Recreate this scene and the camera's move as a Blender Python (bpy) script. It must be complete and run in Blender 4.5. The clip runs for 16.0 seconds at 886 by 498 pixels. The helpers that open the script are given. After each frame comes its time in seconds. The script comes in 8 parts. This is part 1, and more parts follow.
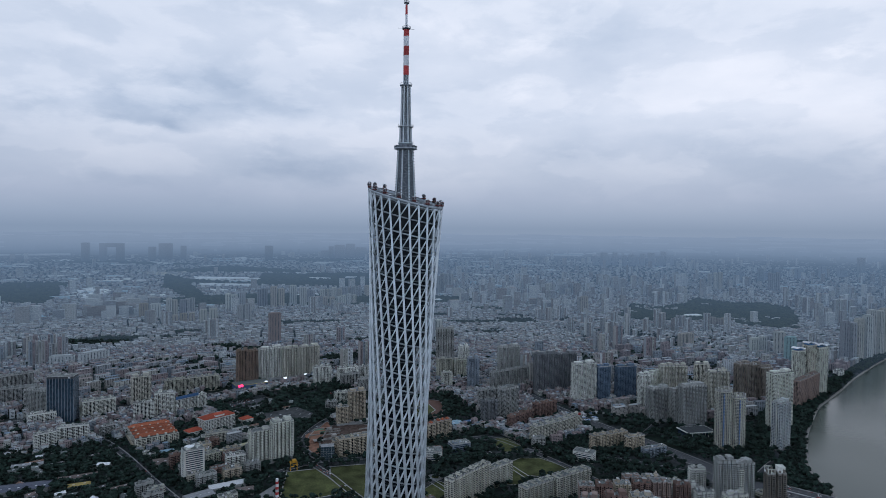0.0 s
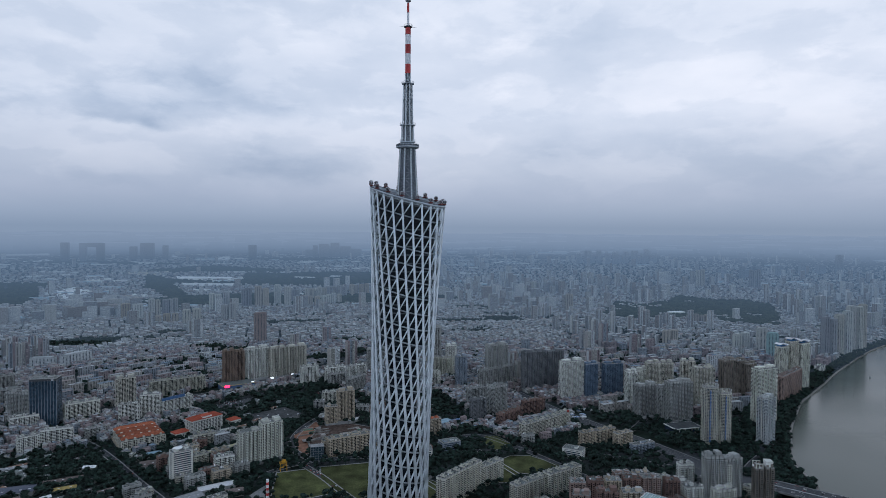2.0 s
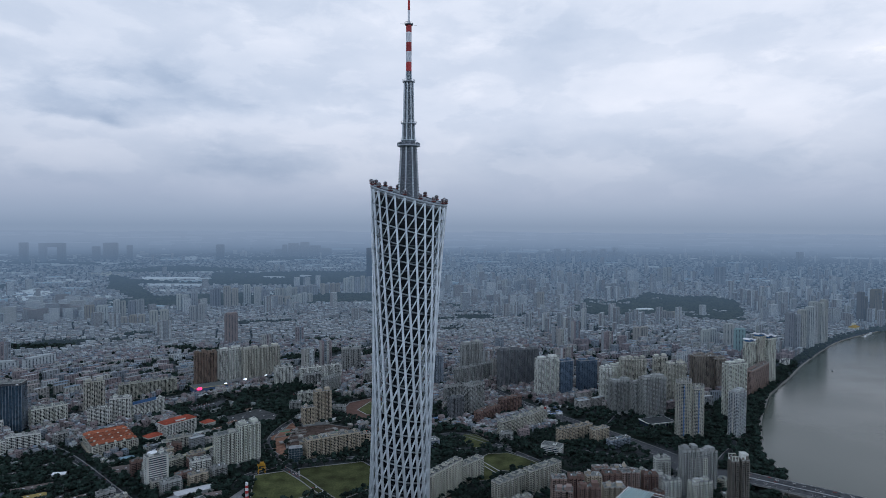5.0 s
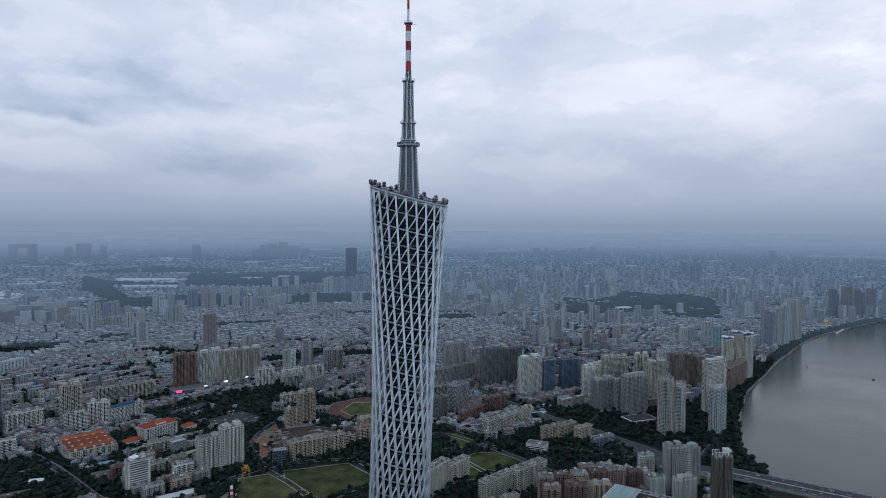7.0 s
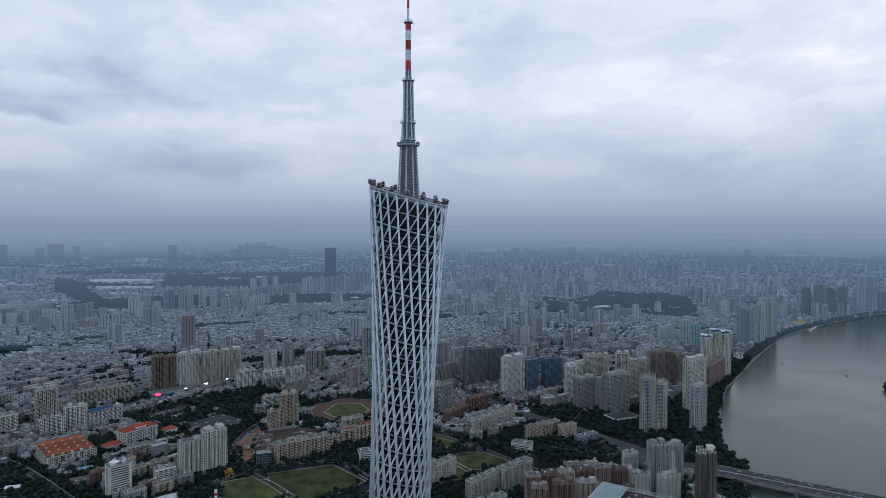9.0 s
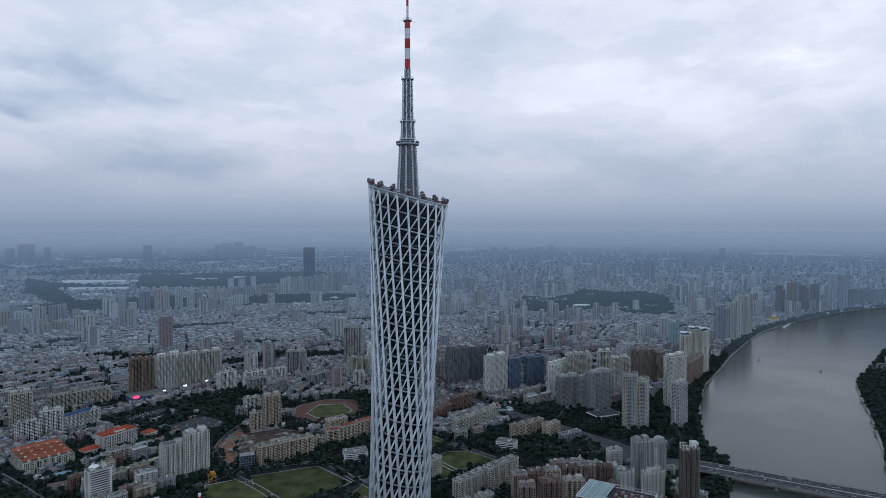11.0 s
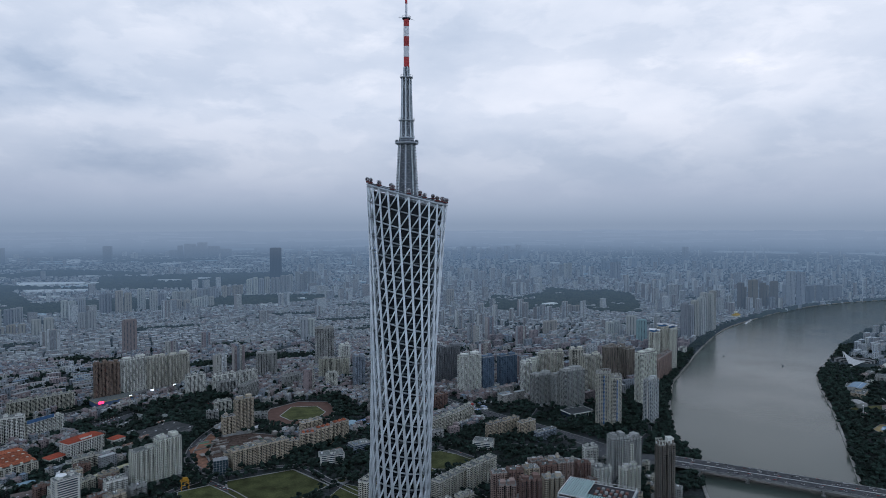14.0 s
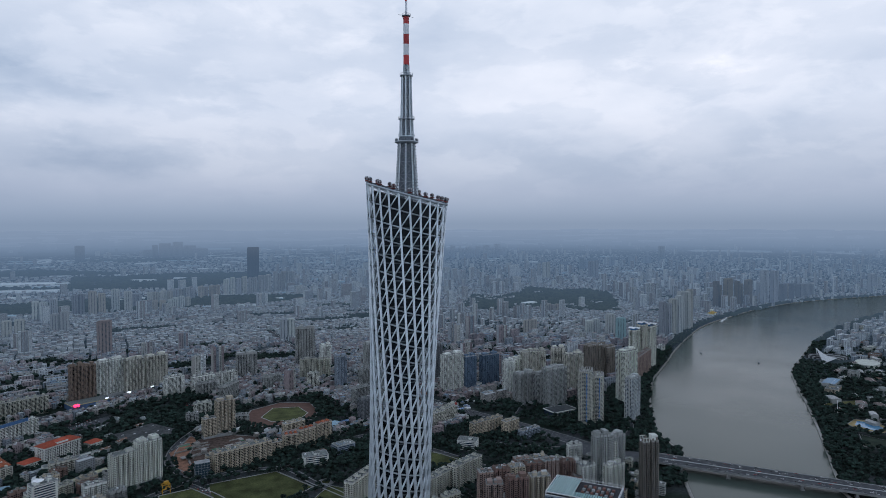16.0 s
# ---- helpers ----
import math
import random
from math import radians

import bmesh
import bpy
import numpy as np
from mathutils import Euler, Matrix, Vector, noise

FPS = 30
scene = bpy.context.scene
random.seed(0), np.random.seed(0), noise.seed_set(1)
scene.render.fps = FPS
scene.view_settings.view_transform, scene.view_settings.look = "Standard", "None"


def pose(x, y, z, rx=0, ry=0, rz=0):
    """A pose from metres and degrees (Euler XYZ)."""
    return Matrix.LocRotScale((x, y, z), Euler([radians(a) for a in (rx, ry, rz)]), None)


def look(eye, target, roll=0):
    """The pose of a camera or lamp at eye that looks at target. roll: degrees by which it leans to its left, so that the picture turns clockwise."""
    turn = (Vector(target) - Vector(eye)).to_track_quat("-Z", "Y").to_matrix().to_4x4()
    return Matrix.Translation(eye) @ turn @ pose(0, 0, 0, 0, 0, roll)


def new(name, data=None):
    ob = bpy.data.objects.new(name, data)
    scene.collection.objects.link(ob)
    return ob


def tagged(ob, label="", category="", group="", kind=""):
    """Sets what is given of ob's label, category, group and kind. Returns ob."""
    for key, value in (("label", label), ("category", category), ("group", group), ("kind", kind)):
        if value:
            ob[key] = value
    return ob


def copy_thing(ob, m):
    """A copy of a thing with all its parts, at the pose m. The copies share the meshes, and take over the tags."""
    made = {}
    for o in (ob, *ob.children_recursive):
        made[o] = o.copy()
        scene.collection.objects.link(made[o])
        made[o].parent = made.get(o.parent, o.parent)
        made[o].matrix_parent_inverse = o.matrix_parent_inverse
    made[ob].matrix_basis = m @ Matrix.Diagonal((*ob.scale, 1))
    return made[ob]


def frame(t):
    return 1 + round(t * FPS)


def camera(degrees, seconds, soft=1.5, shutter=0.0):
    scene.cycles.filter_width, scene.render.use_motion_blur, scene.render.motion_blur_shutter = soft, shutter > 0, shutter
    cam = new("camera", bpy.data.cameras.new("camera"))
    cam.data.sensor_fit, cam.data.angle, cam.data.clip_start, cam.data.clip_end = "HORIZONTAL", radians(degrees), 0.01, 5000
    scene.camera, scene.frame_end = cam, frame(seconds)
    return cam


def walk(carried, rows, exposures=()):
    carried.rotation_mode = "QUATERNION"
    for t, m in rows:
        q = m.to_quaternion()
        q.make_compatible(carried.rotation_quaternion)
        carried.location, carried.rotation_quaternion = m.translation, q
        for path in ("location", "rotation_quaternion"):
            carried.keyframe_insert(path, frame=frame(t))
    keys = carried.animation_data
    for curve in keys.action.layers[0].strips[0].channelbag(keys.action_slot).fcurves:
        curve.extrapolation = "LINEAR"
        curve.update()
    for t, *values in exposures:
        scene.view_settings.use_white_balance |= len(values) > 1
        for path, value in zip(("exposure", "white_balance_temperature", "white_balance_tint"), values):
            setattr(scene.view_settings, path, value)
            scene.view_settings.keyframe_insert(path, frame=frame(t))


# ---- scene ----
cam = camera(70.12, 16.0, soft=0.82)

PATH = [
    (0, (0.97, -403.98, 451.87), (6.763, -304.148, 448.605), 0.52),
    (0.5, (-1.90, -403.70, 451.88), (4.486, -303.908, 448.521), 0.48),
    (1, (-4.86, -403.36, 451.82), (2.160, -303.608, 448.410), 0.44),
    (1.5, (-7.98, -403.01, 451.81), (-0.259, -303.310, 448.367), 0.40),
    (2, (-11.19, -402.64, 451.83), (-2.746, -302.997, 448.372), 0.36),
    (2.5, (-14.51, -402.27, 451.85), (-5.270, -302.697, 448.338), 0.34),
    (3, (-17.94, -401.84, 451.89), (-7.912, -302.346, 448.366), 0.32),
    (3.5, (-21.41, -401.35, 451.86), (-10.553, -301.939, 448.316), 0.29),
    (4, (-24.96, -400.77, 451.73), (-13.250, -301.456, 448.150), 0.29),
    (6.5, (-42.46, -396.70, 451.94), (-26.370, -298.007, 448.288), 0.16),
    (7, (-45.88, -395.65, 452.07), (-28.923, -297.097, 448.400), 0.14),
    (7.5, (-49.31, -394.59, 452.14), (-31.476, -296.192, 448.445), 0.13),
    (8, (-52.73, -393.54, 452.18), (-34.030, -295.308, 448.474), 0.12),
    (8.5, (-56.16, -392.55, 452.20), (-36.574, -294.490, 448.523), 0.11),
    (9, (-59.53, -391.63, 452.24), (-39.106, -293.734, 448.557), 0.08),
    (11.5, (-76.09, -385.67, 452.34), (-51.305, -288.792, 448.546), -0.02),
    (12, (-79.49, -384.18, 452.34), (-53.819, -287.526, 448.552), -0.05),
    (12.5, (-82.85, -382.71, 452.39), (-56.274, -286.311, 448.581), -0.08),
    (13, (-86.10, -381.25, 452.43), (-58.603, -285.109, 448.591), -0.09),
    (13.5, (-89.28, -379.78, 452.46), (-60.929, -283.883, 448.615), -0.10),
    (14, (-92.39, -378.34, 452.53), (-63.209, -282.693, 448.666), -0.11),
    (14.5, (-95.49, -376.80, 452.59), (-65.494, -281.411, 448.713), -0.11),
    (15, (-98.65, -375.18, 452.65), (-67.780, -280.061, 448.760), -0.10),
    (15.5, (-101.83, -373.46, 452.68), (-70.053, -278.639, 448.731), -0.10),
    (16, (-104.96, -371.71, 452.66), (-72.348, -277.181, 448.672), -0.09),
]
walk(cam, [(t, look(eye, target, roll)) for t, eye, target, roll in PATH])

# ---- light ----
SUN_AZ, SUN_EL = radians(35), radians(48)
world = bpy.data.worlds.new("overcast_sky")
scene.world = world
world.use_nodes = True


def net(tree):
    """Short hand to add a node and to link sockets."""
    def add(kind, **kw):
        n = tree.nodes.new(kind)
        for k, v in kw.items():
            if k == "operation":
                n.operation = v
            elif k == "blend":
                n.data_type, n.blend_type = "RGBA", v
            elif k == "sky":
                n.sky_type = v
        return n
    return add, tree.links.new


def build_sky():
    tree = world.node_tree
    tree.nodes.clear()
    add, link = net(tree)

    def calc(op, x, y=None):
        n = add("ShaderNodeMath", operation=op)
        for s, v in zip(n.inputs, (x, y)):
            if v is None:
                continue
            if isinstance(v, (int, float)):
                s.default_value = v
            else:
                link(v, s)
        return n.outputs[0]
    out = add("ShaderNodeOutputWorld")
    back = add("ShaderNodeBackground")
    back.inputs["Strength"].default_value = 0.1
    sky = add("ShaderNodeTexSky", sky="NISHITA")
    sky.sun_disc = False
    sky.sun_elevation, sky.sun_rotation = SUN_EL, SUN_AZ
    co = add("ShaderNodeTexCoord")
    sep = add("ShaderNodeSeparateXYZ")
    link(co.outputs["Generated"], sep.inputs[0])
    # brightness of the cloud cover by height over the horizon
    ramp = add("ShaderNodeValToRGB")
    els = ramp.color_ramp.elements
    # the last two stops, overhead and out of view, are dimmed to darken roofs
    stops = ((0.0, (2.35, 3.15, 4.5)), (0.02, (3.0, 3.8, 5.25)), (0.05, (3.9, 4.6, 6.1)), (0.09, (4.85, 5.55, 7.0)), (0.17, (6.25, 7.0, 8.5)), (0.36, (6.45, 7.25, 8.75)), (0.55, (3.0, 4.25, 6.0)), (1.0, (1.4, 2.35, 3.8)))
    for i, (q, c) in enumerate(stops):
        e = els[0] if i == 0 else (els[1] if i == 1 else els.new(0.5))
        e.color = (*c, 1)
        e.position = q
    link(sep.outputs["Z"], ramp.inputs[0])
    # angles, bent a little so that the cloud edges are ragged
    az = calc("ARCTAN2", sep.outputs["X"], sep.outputs["Y"])
    el = calc("ARCSINE", sep.outputs["Z"])
    comb = add("ShaderNodeCombineXYZ")
    link(calc("MULTIPLY", az, 1.0), comb.inputs[0]), link(calc("MULTIPLY", el, 2.3), comb.inputs[1])
    comb.inputs[2].default_value = 1.7

    def cloud(scale, detail, rough, distort=0.0):
        n = add("ShaderNodeTexNoise")
        for key, v in (("Scale", scale), ("Detail", detail), ("Roughness", rough), ("Distortion", distort)):
            n.inputs[key].default_value = v
        link(comb.outputs[0], n.inputs["Vector"])
        return n
    wsep = add("ShaderNodeSeparateColor")
    link(cloud(9.0, 7, 0.6).outputs["Color"], wsep.inputs[0])
    azw = calc("ADD", az, calc("MULTIPLY", calc("SUBTRACT", wsep.outputs[0], 0.5), 0.22))
    elw = calc("ADD", el, calc("MULTIPLY", calc("SUBTRACT", wsep.outputs[1], 0.5), 0.075))
    fade = add("ShaderNodeMapRange")
    fade.interpolation_type = "SMOOTHSTEP"
    fade.inputs["From Min"].default_value, fade.inputs["From Max"].default_value = 0.0, 0.11
    link(el, fade.inputs["Value"])
    # broad swell of the cover, and smaller lumps with firm upper edges
    total = calc("MULTIPLY", calc("SUBTRACT", cloud(3.4, 8, 0.55).outputs["Fac"], 0.5), 0.62)
    lump = add("ShaderNodeMapRange")
    lump.interpolation_type = "SMOOTHSTEP"
    lump.inputs["From Min"].default_value, lump.inputs["From Max"].default_value = 0.46, 0.56
    lump.inputs["To Min"].default_value, lump.inputs["To Max"].default_value = -0.035, 0.035
    link(cloud(7.5, 9, 0.56, 0.25).outputs["Fac"], lump.inputs["Value"])
    total = calc("ADD", total, lump.outputs[0])
    # dark banks and bright rifts in the cover: bearing, height, half widths (degrees), strength
    for a, e, sa, se, k in ((-22.8, 9.0, 4.4, 1.4, -0.33), (-18.2, 12.5, 2.9, 1.1, -0.13), (-16.2, 11.4, 3.0, 1.2, -0.18), (-12.4, 9.9, 4.1, 1.0, -0.19), (-7.4, 5.0, 5.3, 1.2, -0.24), (-23.5, 3.9, 3.3, 0.6, -0.12),
                            (-9.2, 18.2, 6.2, 1.0, -0.13), (-23.2, 12.3, 2.2, 0.6, 0.08), (-23.2, 7.9, 3.4, 0.5, 0.1), (-17.0, 7.7, 4.7, 0.6, 0.07), (17.2, 16.8, 3.5, 2.8, -0.13), (23.2, 17.4, 3.8, 1.8, -0.08),
                            (14.2, 6.4, 3.5, 1.5, -0.10), (24.6, 7.2, 7.8, 1.7, -0.09), (34.6, 5.6, 6.8, 1.4, -0.08), (41.3, 10.2, 3.2, 1.5, -0.12), (43.8, 7.2, 2.7, 1.3, -0.08), (35.8, 11.4, 2.4, 0.8, -0.05),
                            (32.4, 3.3, 10.0, 1.2, -0.07), (-2.1, 10.6, 2.5, 0.4, 0.11), (9.3, 12.4, 2.1, 0.7, 0.12), (11.9, 15.9, 2.3, 0.7, 0.12), (35.2, 13.5, 1.7, 0.4, 0.14), (42.6, 12.8, 2.1, 0.4, 0.16),
                            (29.3, 13.7, 3.6, 1.4, 0.05), (19.7, 10.5, 4.4, 1.0, 0.06), (4.4, 12.1, 3.1, 1.0, 0.06), (-9.2, 16.7, 2.8, 1.3, 0.08), (2.4, 16.8, 4.1, 1.4, 0.05), (49.1, 11.7, 1.8, 0.8, 0.08),
                            (47.5, 8.5, 2.8, 1.2, -0.08), (-28.0, 10.0, 2.7, 0.8, -0.12), (-27.3, 13.6, 2.7, 0.8, 0.06)):
        u = calc("POWER", calc("MULTIPLY", calc("SUBTRACT", azw, radians(a)), 1 / radians(sa)), 2.0)
        v = calc("POWER", calc("MULTIPLY", calc("SUBTRACT", elw, radians(e)), 1 / radians(se)), 2.0)
        total = calc("ADD", total, calc("MULTIPLY", calc("EXPONENT", calc("MULTIPLY", calc("ADD", u, v), -1.0)), k))
    # the cover is thinner towards the sun
    near = calc("EXPONENT", calc("MULTIPLY", calc("POWER", calc("MULTIPLY", calc("SUBTRACT", az, 0.6), 1.3), 2.0), -1.0))
    total = calc("ADD", total, calc("MULTIPLY", near, 0.11))
    gain = calc("ADD", calc("MULTIPLY", total, fade.outputs[0]), 1.0)
    mul = add("ShaderNodeVectorMath", operation="SCALE")
    # thick cloud is bluer than thin
    tint = add("ShaderNodeCombineXYZ")
    for s, q in zip(tint.inputs, (1.35, 1.05, 0.75)):
        link(calc("POWER", gain, q), s)
    toned = add("ShaderNodeVectorMath", operation="MULTIPLY")
    link(ramp.outputs[0], toned.inputs[0]), link(tint.outputs[0], toned.inputs[1])
    link(toned.outputs[0], mul.inputs[0])
    # unseen sky behind the camera is brightened, to light the walls facing it
    rear = calc("MAXIMUM", calc("MULTIPLY", sep.outputs["Y"], -1.0), 0.0)
    link(calc("ADD", calc("MULTIPLY", rear, 0.42), 1.0), mul.inputs["Scale"])
    mixn = add("ShaderNodeMix", blend="MIX")
    mixn.inputs[0].default_value = 0.03
    link(mul.outputs[0], mixn.inputs[6]), link(sky.outputs[0], mixn.inputs[7])
    link(mixn.outputs[2], back.inputs["Color"]), link(back.outputs[0], out.inputs[0])


build_sky()
sun = new("sun", bpy.data.lights.new("sun", "SUN"))
sun.data.energy, sun.data.angle, sun.data.color = 0.2, radians(30), (1.0, 0.98, 0.95)
sun.matrix_world = look((0, 0, 900), (-900 * math.cos(SUN_EL) * math.sin(SUN_AZ), -900 * math.cos(SUN_EL) * math.cos(SUN_AZ), 900 - 900 * math.sin(SUN_EL)))

# ---- materials ----
MATS = {}


def base_mat(name):
    m = bpy.data.materials.new(name)
    m.use_nodes = True
    t = m.node_tree
    add, link = net(t)
    return m, t, t.nodes["Principled BSDF"], add, link


def surface(name, color, rough=0.85, vary=0.25, scale=0.25, metal=0.0, island=False, bump=0.0, streak=1.0, spread=0.25):
    """A weathered surface: colour varied object by object (or piece by piece), with stains and grain."""
    if name in MATS:
        return MATS[name]
    m, t, bsdf, add, link = base_mat(name)
    bsdf.inputs["Roughness"].default_value, bsdf.inputs["Metallic"].default_value = rough, metal
    bsdf.inputs["Specular IOR Level"].default_value = 0.5 if rough < 0.35 else (0.3 if rough < 0.7 else 0.12)
    geo = add("ShaderNodeNewGeometry")
    co = add("ShaderNodeMapping")
    co.inputs["Scale"].default_value = (scale, scale, scale * streak)
    link(geo.outputs["Position"], co.inputs["Vector"])
    stain = add("ShaderNodeTexNoise")
    stain.inputs["Scale"].default_value, stain.inputs["Detail"].default_value = 1.0, 5
    link(co.outputs[0], stain.inputs["Vector"])
    grain = add("ShaderNodeTexNoise")
    grain.inputs["Scale"].default_value, grain.inputs["Detail"].default_value = 9.0, 2
    link(co.outputs[0], grain.inputs["Vector"])
    s = add("ShaderNodeMapRange")
    s.inputs["From Min"].default_value, s.inputs["From Max"].default_value = 0.3, 0.7
    s.inputs["To Min"].default_value, s.inputs["To Max"].default_value = 1 - vary, 1 + vary
    link(stain.outputs["Fac"], s.inputs["Value"])
    g = add("ShaderNodeMapRange")
    g.inputs["From Min"].default_value, g.inputs["From Max"].default_value = 0.3, 0.7
    g.inputs["To Min"].default_value, g.inputs["To Max"].default_value = 1 - vary * 0.5, 1 + vary * 0.5
    link(grain.outputs["Fac"], g.inputs["Value"])
    if island:
        rnd = geo.outputs["Random Per Island"]
    else:
        rnd = add("ShaderNodeObjectInfo").outputs["Random"]
    r = add("ShaderNodeMapRange")
    r.inputs["To Min"].default_value, r.inputs["To Max"].default_value = 1 - spread, 1 + spread
    link(rnd, r.inputs["Value"])
    m1 = add("ShaderNodeMath", operation="MULTIPLY")
    link(s.outputs[0], m1.inputs[0]), link(g.outputs[0], m1.inputs[1])
    m2 = add("ShaderNodeMath", operation="MULTIPLY")
    link(m1.outputs[0], m2.inputs[0]), link(r.outputs[0], m2.inputs[1])
    mul = add("ShaderNodeVectorMath", operation="SCALE")
    mul.inputs[0].default_value = color
    link(m2.outputs[0], mul.inputs["Scale"])
    link(mul.outputs[0], bsdf.inputs["Base Color"])
    if bump:
        b = add("ShaderNodeBump")
        b.inputs["Strength"].default_value, b.inputs["Distance"].default_value = bump, 0.3
        link(grain.outputs["Fac"], b.inputs["Height"]), link(b.outputs[0], bsdf.inputs["Normal"])
    MATS[name] = m
    return m


def palette(name, colors, rough=0.85, vary=0.2, haze=False, floors=False):
    """Many joined houses: each island takes a colour of the palette; optional storey lines; optional painted haze for
    the distance.
    """
    if name in MATS:
        return MATS[name]
    m, t, bsdf, add, link = base_mat(name)
    bsdf.inputs["Roughness"].default_value = rough
    bsdf.inputs["Specular IOR Level"].default_value = 0.12
    geo = add("ShaderNodeNewGeometry")
    ramp = add("ShaderNodeValToRGB")
    ramp.color_ramp.interpolation = "CONSTANT"
    els = ramp.color_ramp.elements
    for i, c in enumerate(colors):
        e = els[i] if i < 2 else els.new(0.5)
        e.position, e.color = i / len(colors), (c[0] * 0.97, c[1] * 1.04, c[2] * 1.05, 1)
    els[1].position = 1 / len(colors)
    link(geo.outputs["Random Per Island"], ramp.inputs[0])
    stain = add("ShaderNodeTexNoise")
    stain.inputs["Scale"].default_value, stain.inputs["Detail"].default_value = 0.35, 4
    link(geo.outputs["Position"], stain.inputs["Vector"])
    s = add("ShaderNodeMapRange")
    s.inputs["From Min"].default_value, s.inputs["From Max"].default_value = 0.3, 0.7
    s.inputs["To Min"].default_value, s.inputs["To Max"].default_value = 1 - vary, 1 + vary
    link(stain.outputs["Fac"], s.inputs["Value"])
    fac = s.outputs[0]
    if floors:
        # window rows of far houses: bands by height, broken up along the face
        sep = add("ShaderNodeSeparateXYZ")
        link(geo.outputs["Position"], sep.inputs[0])
        fl = add("ShaderNodeMath", operation="MULTIPLY")
        fl.inputs[1].default_value = 1 / 3.1
        link(sep.outputs["Z"], fl.inputs[0])
        fr = add("ShaderNodeMath", operation="FRACT")
        link(fl.outputs[0], fr.inputs[0])
        xy = add("ShaderNodeMath", operation="ADD")
        link(sep.outputs["X"], xy.inputs[0]), link(sep.outputs["Y"], xy.inputs[1])
        xs = add("ShaderNodeMath", operation="MULTIPLY")
        xs.inputs[1].default_value = 1 / 3.7
        link(xy.outputs[0], xs.inputs[0])
        fx = add("ShaderNodeMath", operation="FRACT")
        link(xs.outputs[0], fx.inputs[0])
        a = add("ShaderNodeMath", operation="GREATER_THAN")
        a.inputs[1].default_value = 0.45
        link(fr.outputs[0], a.inputs[0])
        b = add("ShaderNodeMath", operation="GREATER_THAN")
        b.inputs[1].default_value = 0.4
        link(fx.outputs[0], b.inputs[0])
        ab = add("ShaderNodeMath", operation="MULTIPLY")
        link(a.outputs[0], ab.inputs[0]), link(b.outputs[0], ab.inputs[1])
        nz = add("ShaderNodeSeparateXYZ")
        link(geo.outputs["Normal"], nz.inputs[0])
        side = add("ShaderNodeMath", operation="LESS_THAN")
        side.inputs[1].default_value = 0.5
        link(nz.outputs["Z"], side.inputs[0])
        abc = add("ShaderNodeMath", operation="MULTIPLY")
        link(ab.outputs[0], abc.inputs[0]), link(side.outputs[0], abc.inputs[1])
        dk = add("ShaderNodeMapRange")
        dk.inputs["To Min"].default_value, dk.inputs["To Max"].default_value = 1.0, 0.35
        link(abc.outputs[0], dk.inputs["Value"])
        m3 = add("ShaderNodeMath", operation="MULTIPLY")
        link(fac, m3.inputs[0]), link(dk.outputs[0], m3.inputs[1])
        fac = m3.outputs[0]
    mul = add("ShaderNodeVectorMath", operation="SCALE")
    link(ramp.outputs[0], mul.inputs[0]), link(fac, mul.inputs["Scale"])
    link(mul.outputs[0], bsdf.inputs["Base Color"])
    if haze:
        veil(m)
    MATS[name] = m
    return m


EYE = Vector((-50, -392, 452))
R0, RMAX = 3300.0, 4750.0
# emission colours of the painted haze, and of its far end at the skyline
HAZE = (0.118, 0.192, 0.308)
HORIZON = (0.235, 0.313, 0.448)


